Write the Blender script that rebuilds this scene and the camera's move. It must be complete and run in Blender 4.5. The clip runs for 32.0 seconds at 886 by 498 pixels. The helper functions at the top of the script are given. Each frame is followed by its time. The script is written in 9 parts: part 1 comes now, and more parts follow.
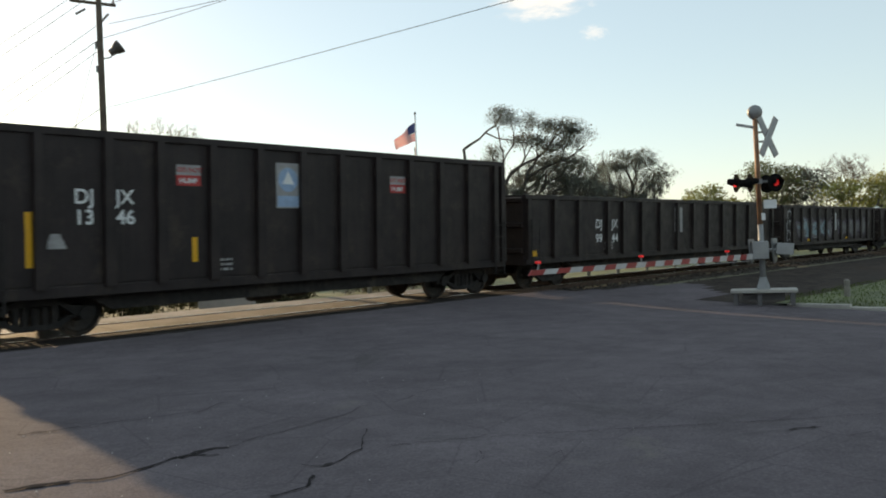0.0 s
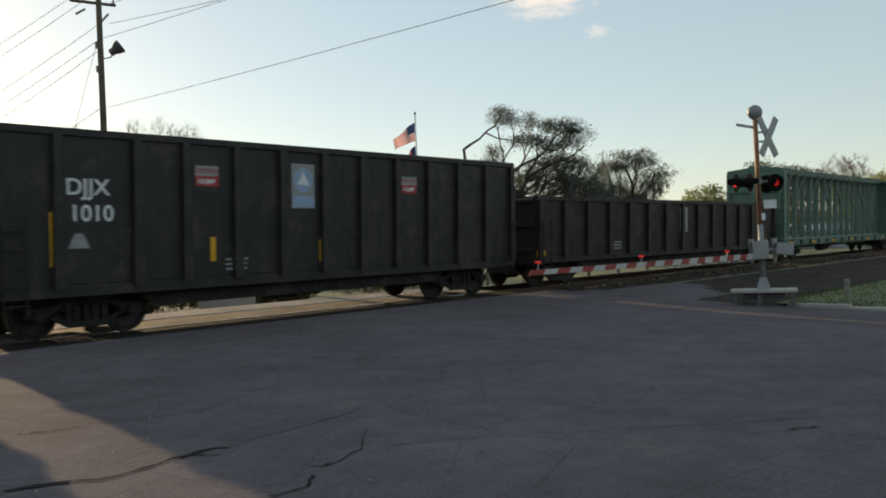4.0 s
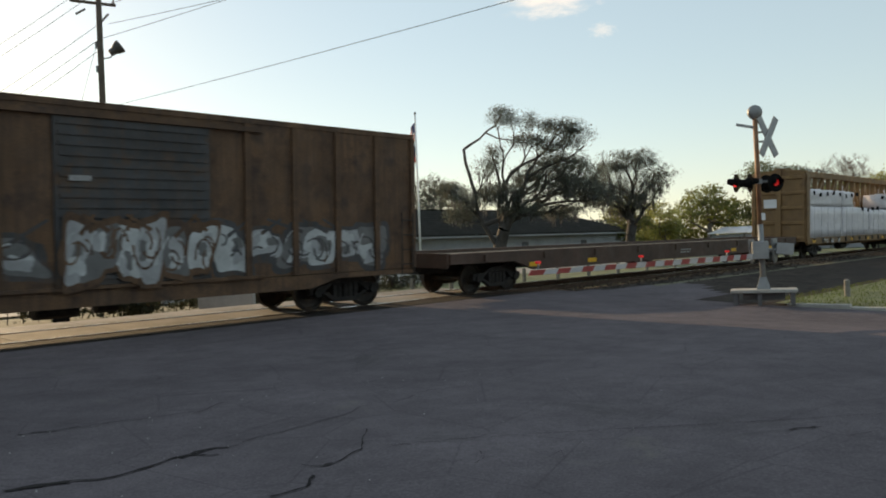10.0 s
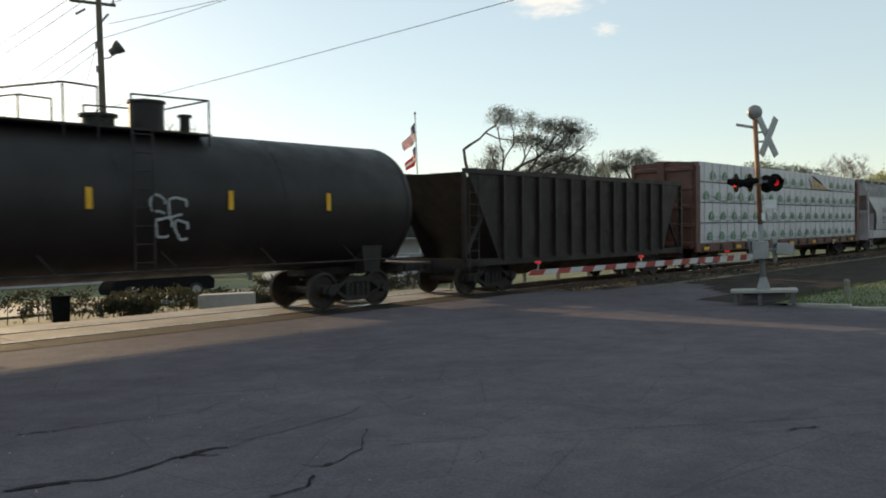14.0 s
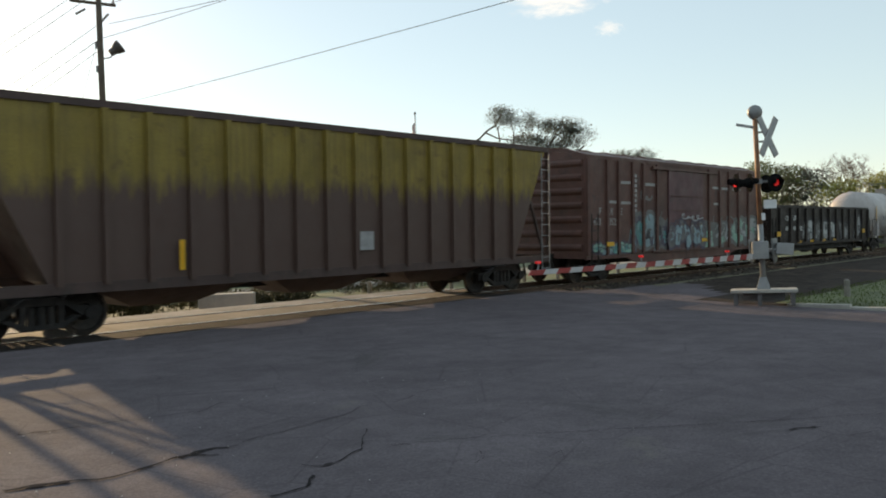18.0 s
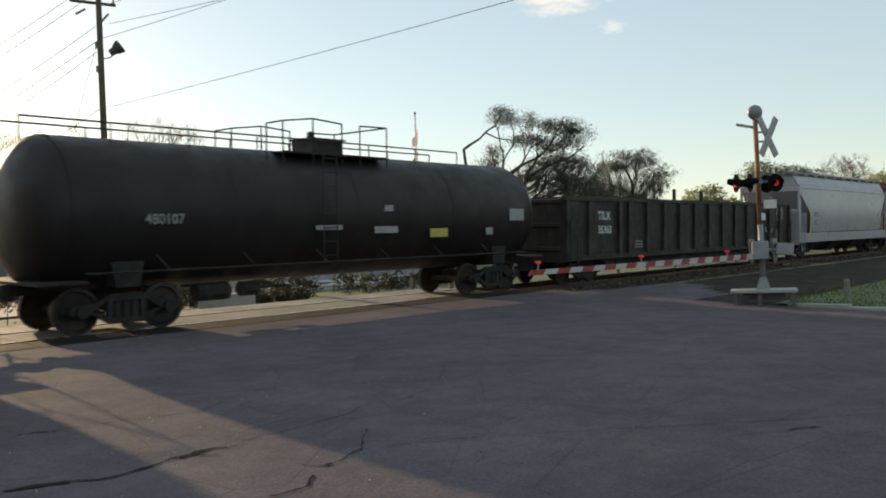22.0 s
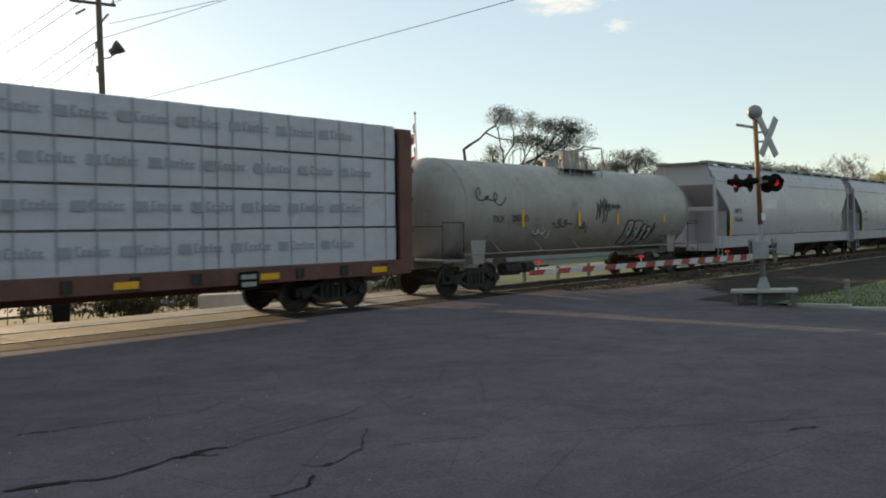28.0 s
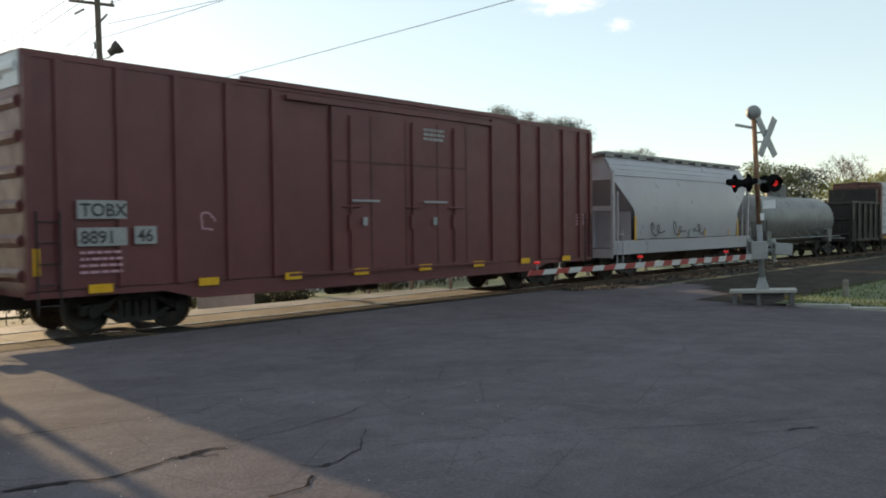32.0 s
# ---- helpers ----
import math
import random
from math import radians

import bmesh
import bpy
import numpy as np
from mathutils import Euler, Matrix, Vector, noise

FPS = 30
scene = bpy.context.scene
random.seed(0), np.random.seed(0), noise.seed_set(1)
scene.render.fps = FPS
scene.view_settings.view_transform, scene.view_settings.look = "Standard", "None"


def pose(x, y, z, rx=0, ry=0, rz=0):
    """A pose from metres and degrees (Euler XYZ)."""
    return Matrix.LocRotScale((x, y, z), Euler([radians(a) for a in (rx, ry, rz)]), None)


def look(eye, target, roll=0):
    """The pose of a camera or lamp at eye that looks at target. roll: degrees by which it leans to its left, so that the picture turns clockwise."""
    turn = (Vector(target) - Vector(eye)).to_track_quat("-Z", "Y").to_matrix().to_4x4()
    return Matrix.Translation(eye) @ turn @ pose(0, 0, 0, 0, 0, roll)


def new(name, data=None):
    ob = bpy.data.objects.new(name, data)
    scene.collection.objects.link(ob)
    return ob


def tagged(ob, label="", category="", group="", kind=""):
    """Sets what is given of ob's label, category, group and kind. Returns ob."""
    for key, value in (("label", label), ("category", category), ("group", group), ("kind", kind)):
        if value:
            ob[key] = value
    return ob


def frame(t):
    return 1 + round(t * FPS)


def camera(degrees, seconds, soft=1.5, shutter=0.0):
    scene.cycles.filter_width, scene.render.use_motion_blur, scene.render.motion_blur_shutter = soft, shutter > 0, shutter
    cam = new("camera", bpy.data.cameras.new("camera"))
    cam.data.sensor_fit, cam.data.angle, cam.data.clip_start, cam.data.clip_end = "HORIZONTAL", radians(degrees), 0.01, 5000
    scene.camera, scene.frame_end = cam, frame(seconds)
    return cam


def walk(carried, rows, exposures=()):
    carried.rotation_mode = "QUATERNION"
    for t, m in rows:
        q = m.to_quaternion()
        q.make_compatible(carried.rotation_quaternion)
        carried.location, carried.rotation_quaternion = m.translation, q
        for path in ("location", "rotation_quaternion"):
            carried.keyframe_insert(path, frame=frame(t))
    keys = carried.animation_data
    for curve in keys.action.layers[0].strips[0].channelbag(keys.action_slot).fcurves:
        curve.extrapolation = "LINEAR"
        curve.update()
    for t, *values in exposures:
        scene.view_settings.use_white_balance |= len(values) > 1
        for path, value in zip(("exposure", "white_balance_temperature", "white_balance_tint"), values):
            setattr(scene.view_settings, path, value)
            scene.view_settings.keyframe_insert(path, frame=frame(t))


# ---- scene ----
cam = camera(56.13, 32.0, soft=1.9, shutter=0.12)
walk(cam, [(0.0, pose(0, -16.62, 1.357, 89.92, 2.356, -47.88)), (30.5, pose(0, -16.62, 1.357, 89.92, 2.356, -47.88)),
           (32.0, pose(0, -16.62, 1.357, 89.93, 2.356, -47.95))],
     exposures=[(0.0, 0.16, 7350, 14), (0.5, -0.17, 7350, 14), (3.5, -0.17, 7350, 14), (5.5, -0.06, 7350, 14), (6.3, -0.06, 7350, 14), (7.0, -0.22, 7350, 14), (9.2, -0.3, 7350, 14), (10.0, 0.0, 7350, 14), (10.9, -0.25, 7350, 14), (11.8, -0.27, 7350, 14), (12.8, 0.02, 7350, 14), (15.5, 0.1, 7350, 14), (17.2, 0.1, 7350, 14), (18.0, 0.18, 7350, 14), (19.2, 0.2, 7350, 14), (20.0, -0.12, 7350, 14), (21.0, -0.08, 7350, 14), (22.0, 0.03, 7350, 14), (24.0, -0.13, 7350, 14), (24.7, 0.1, 7350, 14), (31.0, 0.1, 7350, 14), (32.0, 0.35, 7350, 14)])

# ---- light: low sun beyond the track, clear sky with a few clouds ----
SUN_EL, SUN_AZ = 14.0, 8.6      # degrees up, degrees from +Y towards +X
world = bpy.data.worlds.new("sky")
scene.world = world
world.use_nodes = True
wt = world.node_tree
wt.nodes.clear()
w_out = wt.nodes.new("ShaderNodeOutputWorld")
w_bg = wt.nodes.new("ShaderNodeBackground")
w_sky = wt.nodes.new("ShaderNodeTexSky")
w_sky.sky_type = "NISHITA"
w_sky.sun_disc = False
w_sky.sun_elevation = radians(SUN_EL)
w_sky.sun_rotation = radians(SUN_AZ)
w_sky.air_density, w_sky.dust_density, w_sky.ozone_density = 1.0, 0.36, 1.0
w_bg.inputs["Strength"].default_value = 0.175
# a thin high haze over the blue
w_haze = wt.nodes.new("ShaderNodeMix")
w_haze.data_type = "RGBA"
w_haze.inputs["Factor"].default_value = 0.5
wt.links.new(w_sky.outputs["Color"], w_haze.inputs["A"])
w_haze.inputs["B"].default_value = (3.25, 4.42, 5.0, 1)
wt.links.new(w_haze.outputs["Result"], w_bg.inputs["Color"])
wt.links.new(w_bg.outputs["Background"], w_out.inputs["Surface"])

sun = new("sun", bpy.data.lights.new("sun", "SUN"))
sun.data.energy, sun.data.angle, sun.data.color = 5.0, radians(0.6), (1.0, 0.78, 0.49)
sdir = Vector((math.sin(radians(SUN_AZ)) * math.cos(radians(SUN_EL)), math.cos(radians(SUN_AZ)) * math.cos(radians(SUN_EL)), math.sin(radians(SUN_EL))))
sun.matrix_world = look(sdir * 200, (0, 0, 0))


# ---- materials ----
def mat(name, base, rough=0.6, metal=0.0, var=0.25, scale=3.0, fine=40.0, bump=0.15, streak=0.0, dirt=None, dirt_amount=0.0, spec=0.5, emit=None, trans=0.0, depth=0.01):
    """A surface with two scales of variation, optional vertical streaks and patches of dirt or rust."""
    m = bpy.data.materials.new(name)
    m.use_nodes = True
    t = m.node_tree
    b = t.nodes["Principled BSDF"]
    b.inputs["Roughness"].default_value = rough
    b.inputs["Metallic"].default_value = metal
    b.inputs["Specular IOR Level"].default_value = spec
    tc = t.nodes.new("ShaderNodeTexCoord")

    def noise_of(sc, detail=4.0, squash=None, r=0.6):
        n = t.nodes.new("ShaderNodeTexNoise")
        n.inputs["Scale"].default_value, n.inputs["Detail"].default_value, n.inputs["Roughness"].default_value = sc, detail, r
        if squash:
            mp = t.nodes.new("ShaderNodeMapping")
            mp.inputs["Scale"].default_value = squash
            t.links.new(tc.outputs["Object"], mp.inputs["Vector"])
            t.links.new(mp.outputs["Vector"], n.inputs["Vector"])
        else:
            t.links.new(tc.outputs["Object"], n.inputs["Vector"])
        return n.outputs["Fac"]

    def mixed(a, bb, fac, mode="MIX"):
        n = t.nodes.new("ShaderNodeMix")
        n.data_type, n.blend_type = "RGBA", mode
        for key, v in (("Factor", fac), ("A", a), ("B", bb)):
            if isinstance(v, bpy.types.NodeSocket):
                t.links.new(v, n.inputs[key])
            elif key == "Factor":
                n.inputs[key].default_value = v
            else:
                n.inputs[key].default_value = (*v, 1)
        return n.outputs["Result"]

    def ramp(v, lo, hi, a=0.0, bb=1.0):
        n = t.nodes.new("ShaderNodeMapRange")
        t.links.new(v, n.inputs["Value"])
        for key, x in (("From Min", lo), ("From Max", hi), ("To Min", a), ("To Max", bb)):
            n.inputs[key].default_value = x
        return n.outputs["Result"]
    lo = tuple(c * (1 - var) for c in base)
    hi = tuple(min(1, c * (1 + var)) for c in base)
    col = mixed(lo, hi, ramp(noise_of(scale), 0.3, 0.7))
    f = noise_of(fine, 3.0)
    col = mixed(col, mixed((0.55,) * 3, (1.0,) * 3, ramp(f, 0.3, 0.6)), min(1.0, var * 1.6), "MULTIPLY")
    if streak:
        s = ramp(noise_of(1.0, 5.0, (9.0, 9.0, 0.55)), 0.45, 0.75, 0.0, streak)
        col = mixed(col, dirt or (0.09, 0.07, 0.055), s)
    if dirt and dirt_amount:
        d = ramp(noise_of(1.3, 6.0, None, 0.72), 0.62 - 0.3 * dirt_amount, 0.74 - 0.2 * dirt_amount)
        col = mixed(col, dirt, d)
    t.links.new(col, b.inputs["Base Color"])
    t.links.new(ramp(noise_of(scale * 2.3), 0.3, 0.7, max(0.02, rough - 0.12), min(1, rough + 0.12)), b.inputs["Roughness"])
    if bump:
        bp = t.nodes.new("ShaderNodeBump")
        bp.inputs["Strength"].default_value, bp.inputs["Distance"].default_value = bump, depth
        t.links.new(f, bp.inputs["Height"])
        t.links.new(bp.outputs["Normal"], b.inputs["Normal"])
    if emit:
        b.inputs["Emission Color"].default_value, b.inputs["Emission Strength"].default_value = (*emit[0], 1), emit[1]
    if trans:
        b.inputs["Transmission Weight"].default_value = trans
    return m


def asphalt(name, base):
    """Old road surface: pale worn stones in a darker binder, blotches, patches and hairline crazing."""
    m = bpy.data.materials.new(name)
    m.use_nodes = True
    t = m.node_tree
    b = t.nodes["Principled BSDF"]
    tc = t.nodes.new("ShaderNodeTexCoord")

    def tex(kind, scale, out="Fac", **props):
        n = t.nodes.new(kind)
        for k, v in props.items():
            if k == "feature":
                n.feature = v
            else:
                n.inputs[k].default_value = v
        n.inputs["Scale"].default_value = scale
        t.links.new(tc.outputs["Object"], n.inputs["Vector"])
        return n.outputs[out]

    def ramp(v, lo, hi, a, c):
        n = t.nodes.new("ShaderNodeMapRange")
        t.links.new(v, n.inputs["Value"])
        for key, x in (("From Min", lo), ("From Max", hi), ("To Min", a), ("To Max", c)):
            n.inputs[key].default_value = x
        return n.outputs["Result"]

    def times(a, c):
        n = t.nodes.new("ShaderNodeMath")
        n.operation = "MULTIPLY"
        t.links.new(a, n.inputs[0])
        t.links.new(c, n.inputs[1])
        return n.outputs[0]
    big = ramp(tex("ShaderNodeTexNoise", 0.22, Detail=5.0, Roughness=0.6), 0.3, 0.7, 0.8, 1.2)
    mid = ramp(tex("ShaderNodeTexNoise", 1.7, Detail=6.0, Roughness=0.7), 0.3, 0.7, 0.8, 1.2)
    grit = tex("ShaderNodeTexNoise", 38.0, Detail=3.0, Roughness=0.7)
    fine = ramp(grit, 0.3, 0.7, 0.78, 1.22)
    stone = ramp(tex("ShaderNodeTexVoronoi", 55.0, "Distance"), 0.05, 0.4, 1.15, 0.92)
    net = ramp(tex("ShaderNodeTexVoronoi", 0.85, "Distance", feature="DISTANCE_TO_EDGE", Randomness=1.0), 0.0, 0.014, 0.8, 1.0)
    value = times(times(times(big, mid), times(fine, stone)), net)
    mix = t.nodes.new("ShaderNodeMix")
    mix.data_type, mix.blend_type = "RGBA", "MULTIPLY"
    mix.inputs["Factor"].default_value = 1.0
    mix.inputs["A"].default_value = (*base, 1)
    t.links.new(value, mix.inputs["B"])
    # patches of darker tar and of pale dust
    for scale, lo, hi, colour, amount in ((0.5, 0.60, 0.68, (0.075, 0.070, 0.067), 0.55), (0.8, 0.62, 0.75, (0.22, 0.195, 0.17), 0.5)):
        pm = t.nodes.new("ShaderNodeMix")
        pm.data_type = "RGBA"
        t.links.new(ramp(tex("ShaderNodeTexNoise", scale, Detail=7.0, Roughness=0.72, Distortion=0.6), lo, hi, 0.0, amount), pm.inputs["Factor"])
        t.links.new(mix.outputs["Result"], pm.inputs["A"])
        pm.inputs["B"].default_value = (*colour, 1)
        mix = pm
    t.links.new(mix.outputs["Result"], b.inputs["Base Color"])
    b.inputs["Roughness"].default_value = 0.85
    b.inputs["Specular IOR Level"].default_value = 0.03
    b.inputs["Diffuse Roughness"].default_value = 0.2
    bp = t.nodes.new("ShaderNodeBump")
    bp.inputs["Strength"].default_value, bp.inputs["Distance"].default_value = 0.8, 0.012
    t.links.new(times(grit, value), bp.inputs["Height"])
    t.links.new(bp.outputs["Normal"], b.inputs["Normal"])
    return m


RUST = (0.16, 0.075, 0.04)
M = {}
M["steel_dark"] = mat("steel_dark", (0.02, 0.0165, 0.0145), 0.75, 0.0, 0.4, 4, 30, 0.2, 0.3, (0.07, 0.055, 0.045), 0.3)
M["wheel"] = mat("wheel", (0.045, 0.036, 0.03), 0.6, 0.3, 0.4, 6, 60, 0.1, 0, (0.09, 0.06, 0.04), 0.4)
M["rail"] = mat("rail", (0.10, 0.06, 0.04), 0.7, 0.3, 0.3, 2, 40, 0.2)
M["railhead"] = mat("railhead", (0.55, 0.53, 0.5), 0.25, 1.0, 0.1)
M["gon_black"] = mat("gon_black", (0.024, 0.0165, 0.016), 0.55, 0.0, 0.35, 1.2, 30, 0.1, 0.35, (0.05, 0.036, 0.028), 0.25, spec=0.35)
M["gon_black2"] = mat("gon_black2", (0.026, 0.0185, 0.0175), 0.6, 0.0, 0.35, 1.5, 30, 0.1, 0.55, (0.062, 0.046, 0.037), 0.35, spec=0.35)
# black lifted to stand in for the lens-flare veil over one gondola
M["gon_veiled"] = mat("gon_veiled", (0.032, 0.0245, 0.0235), 0.6, 0.0, 0.35, 1.2, 30, 0.1, 0.5, (0.07, 0.055, 0.046), 0.35, spec=0.35)
M["gon_green"] = mat("gon_green", (0.019, 0.0165, 0.0135), 0.55, 0.0, 0.4, 1.2, 30, 0.1, 0.45, (0.055, 0.045, 0.035), 0.3)
M["cb_green"] = mat("cb_green", (0.085, 0.165, 0.125), 0.5, 0.0, 0.2, 1.2, 30, 0.08, 0.3, (0.06, 0.075, 0.05), 0.12)
M["cb_tan"] = mat("cb_tan", (0.221, 0.123, 0.048), 0.55, 0.0, 0.2, 1.2, 30, 0.1, 0.4, (0.13, 0.07, 0.035), 0.22)
M["cb_brown"] = mat("cb_brown", (0.14, 0.055, 0.04), 0.6, 0.0, 0.25, 1.2, 30, 0.1, 0.35, (0.06, 0.035, 0.025), 0.2)
M["box_rust"] = mat("box_rust", (0.14, 0.075, 0.038), 0.75, 0.0, 0.4, 0.9, 26, 0.2, 0.75, (0.055, 0.03, 0.02), 0.45)
M["box_door"] = mat("box_door", (0.06, 0.06, 0.062), 0.7, 0.0, 0.3, 1.4, 26, 0.15, 0.5, (0.11, 0.06, 0.03), 0.3)
M["box_fm"] = mat("box_fm", (0.125, 0.055, 0.042), 0.6, 0.0, 0.25, 1.0, 30, 0.1, 0.4, (0.07, 0.04, 0.035), 0.25)
M["box_fm_door"] = mat("box_fm_door", (0.14, 0.065, 0.07), 0.6, 0.0, 0.25, 1.0, 30, 0.1, 0.4, (0.07, 0.045, 0.04), 0.2)
M["box_red"] = mat("box_red", (0.17, 0.068, 0.068), 0.5, 0.0, 0.15, 1.0, 30, 0.06, 0.2, (0.12, 0.05, 0.045), 0.08)
M["box_dark"] = mat("box_dark", (0.09, 0.02, 0.017), 0.5, 0.0, 0.25, 1.0, 30, 0.08, 0.35, (0.05, 0.025, 0.02), 0.2)
M["box_tx"] = mat("box_tx", (0.15, 0.042, 0.042), 0.45, 0.0, 0.15, 1.0, 30, 0.06, 0.2, (0.11, 0.045, 0.04), 0.06)
M["white_end"] = mat("white_end", (0.72, 0.72, 0.72), 0.55, 0, 0.12, 2, 30, 0.05, 0.2)
M["tank_black"] = mat("tank_black", (0.0225, 0.0178, 0.0168), 0.5, 0.0, 0.3, 0.8, 25, 0.04, 0.25, (0.03, 0.025, 0.022), 0.1, spec=0.3)
M["tank_white"] = mat("tank_white", (0.48, 0.435, 0.42), 0.45, 0.0, 0.1, 0.8, 25, 0.04, 0.28, (0.30, 0.24, 0.19), 0.1)
M["tank_dull"] = mat("tank_dull", (0.17, 0.165, 0.16), 0.5, 0.0, 0.15, 0.8, 25, 0.05, 0.3, (0.09, 0.075, 0.06), 0.2)
M["paint_gold"] = mat("paint_gold", (0.26, 0.17, 0.045), 0.6, 0, 0.15, 6, 40, 0.05)
M["tank_tan"] = mat("tank_tan", (0.32, 0.295, 0.27), 0.5, 0.0, 0.12, 0.8, 25, 0.05, 0.35, (0.18, 0.14, 0.10), 0.15)
# chutes: under-car shade put into the base colour, with streaks over it
M["chute_shaded"] = mat("chute_shaded", (0.085, 0.07, 0.06), 0.85, 0.0, 0.35, 1.5, 25, 0.1, 0.4, (0.04, 0.033, 0.03), 0.3, spec=0.2)
M["hop_grey"] = mat("hop_grey", (0.39, 0.365, 0.39), 0.36, 0.0, 0.05, 0.4, 25, 0.02, 0.12, (0.29, 0.265, 0.25), 0.06)
M["hop_grime"] = mat("hop_grime", (0.205, 0.183, 0.172), 0.7, 0.0, 0.35, 0.6, 20, 0.08, 0.6, (0.33, 0.3, 0.28), 0.35)
M["hop_furx"] = mat("hop_furx", (0.46, 0.41, 0.425), 0.55, 0.0, 0.1, 0.35, 25, 0.06, 0.45, (0.26, 0.215, 0.19), 0.06)
M["hop_brown"] = mat("hop_brown", (0.085, 0.05, 0.042), 0.65, 0.0, 0.3, 1.0, 25, 0.1, 0.5, (0.05, 0.035, 0.028), 0.3)
M["hop_yellow"] = mat("hop_yellow", (0.27, 0.19, 0.035), 0.6, 0.0, 0.25, 1.0, 25, 0.1, 0.55, (0.13, 0.075, 0.025), 0.25)
M["flat_black"] = mat("flat_black", (0.020, 0.0185, 0.0175), 0.75, 0.0, 0.4, 1.2, 30, 0.15, 0.4, (0.055, 0.045, 0.038), 0.4, spec=0.25)
M["flat_brown"] = mat("flat_brown", (0.088, 0.0476, 0.0325), 0.7, 0.0, 0.35, 1.2, 26, 0.15, 0.6, (0.08, 0.05, 0.035), 0.35)
M["deck_wood"] = mat("deck_wood", (0.19, 0.15, 0.11), 0.85, 0.0, 0.35, 3, 26, 0.3)
M["wrap_white"] = mat("wrap_white", (0.58, 0.55, 0.57), 0.42, 0.0, 0.06, 1.6, 7, 0.5, 0.08, (0.5, 0.5, 0.5), 0.0, depth=0.03)
M["wrap_film"] = mat("wrap_film", (0.66, 0.62, 0.64), 0.4, 0.0, 0.06, 1.6, 1.7, 0.55, 0.08, (0.5, 0.5, 0.5), 0.0, depth=0.16)
M["wrap_grey"] = mat("wrap_grey", (0.48, 0.465, 0.505), 0.45, 0.0, 0.06, 1.6, 7, 0.35, 0.08, (0.45, 0.45, 0.47), 0.0, depth=0.02)
M["logo_green"] = mat("logo_green", (0.05, 0.16, 0.075), 0.5, 0, 0.1)
M["logo_grey"] = mat("logo_grey", (0.30, 0.31, 0.34), 0.5, 0, 0.1)
M["logo_pale"] = mat("logo_pale", (0.34, 0.46, 0.36), 0.5, 0, 0.1)
M["strap_pale"] = mat("strap_pale", (0.2, 0.2, 0.215), 0.5, 0, 0.1)
M["strap"] = mat("strap", (0.05, 0.05, 0.055), 0.5, 0, 0.1)
M["lumber"] = mat("lumber", (0.55, 0.36, 0.19), 0.7, 0, 0.2, 3, 40, 0.2)
M["paint_white"] = mat("paint_white", (0.78, 0.78, 0.76), 0.55, 0, 0.1, 6, 40, 0.05)
M["paint_dim"] = mat("paint_dim", (0.34, 0.33, 0.32), 0.6, 0, 0.2, 6, 40, 0.05)
M["paint_black"] = mat("paint_black", (0.03, 0.03, 0.03), 0.6, 0, 0.1, 6, 40, 0.05)
M["paint_red"] = mat("paint_red", (0.45, 0.04, 0.035), 0.55, 0, 0.15, 6, 40, 0.05)
M["paint_brown"] = mat("paint_brown", (0.20, 0.05, 0.03), 0.6, 0, 0.15, 6, 40, 0.05)
M["reflector"] = mat("reflector", (0.78, 0.40, 0.02), 0.35, 0, 0.08, 6, 40, 0.02)
M["placard"] = mat("placard", (0.30, 0.42, 0.58), 0.5, 0, 0.15, 6, 40, 0.03)
M["aluminium"] = mat("aluminium", (0.34, 0.34, 0.34), 0.42, 0.6, 0.12, 4, 40, 0.05)
M["galv"] = mat("galv", (0.27, 0.27, 0.27), 0.5, 0.5, 0.18, 4, 40, 0.06)
M["mast_rust"] = mat("mast_rust", (0.30, 0.17, 0.10), 0.6, 0.3, 0.3, 3, 40, 0.15, 0.4, (0.16, 0.06, 0.035), 0.3)
M["gate_red"] = mat("gate_red", (0.33, 0.03, 0.028), 0.4, 0, 0.12, 6, 40, 0.03)
M["gate_white"] = mat("gate_white", (0.52, 0.5, 0.49), 0.4, 0, 0.1, 6, 40, 0.03)
M["black_matt"] = mat("black_matt", (0.014, 0.014, 0.014), 0.95, 0, 0.2, 6, 40, 0.05, spec=0.0)
M["lamp_red"] = mat("lamp_red", (0.6, 0.02, 0.02), 0.3, 0, 0.1, emit=((1.0, 0.03, 0.03), 0.9))
M["arm_red"] = mat("arm_red", (0.5, 0.02, 0.02), 0.3, 0, 0.1, emit=((1.0, 0.03, 0.03), 0.25))
M["lens_red"] = mat("lens_red", (0.35, 0.01, 0.01), 0.3, 0, 0.1, emit=((1.0, 0.03, 0.03), 0.25))
M["concrete"] = mat("concrete", (0.42, 0.39, 0.35), 0.85, 0, 0.2, 1.2, 30, 0.3)
M["asphalt"] = asphalt("asphalt", (0.144, 0.123, 0.132))
M["asphalt_dark"] = mat("asphalt_dark", (0.034, 0.028, 0.025), 0.9, 0, 0.3, 0.6, 60, 0.6, 0, (0.06, 0.05, 0.042), 0.2, spec=0.1)
M["tar"] = mat("tar", (0.045, 0.040, 0.040), 0.95, 0, 0.3, 3, 40, 0.3, spec=0.0)
M["pave_far"] = mat("pave_far", (0.25, 0.23, 0.21), 0.85, 0, 0.4, 0.5, 40, 0.4)
M["ballast"] = mat("ballast", (0.07, 0.058, 0.05), 0.9, 0, 0.5, 8, 22, 1.0, spec=0.1, depth=0.05)
M["tie"] = mat("tie", (0.07, 0.055, 0.045), 0.9, 0, 0.35, 3, 30, 0.4)
M["soil"] = mat("soil", (0.13, 0.12, 0.07), 0.95, 0, 0.35, 0.5, 20, 0.6)
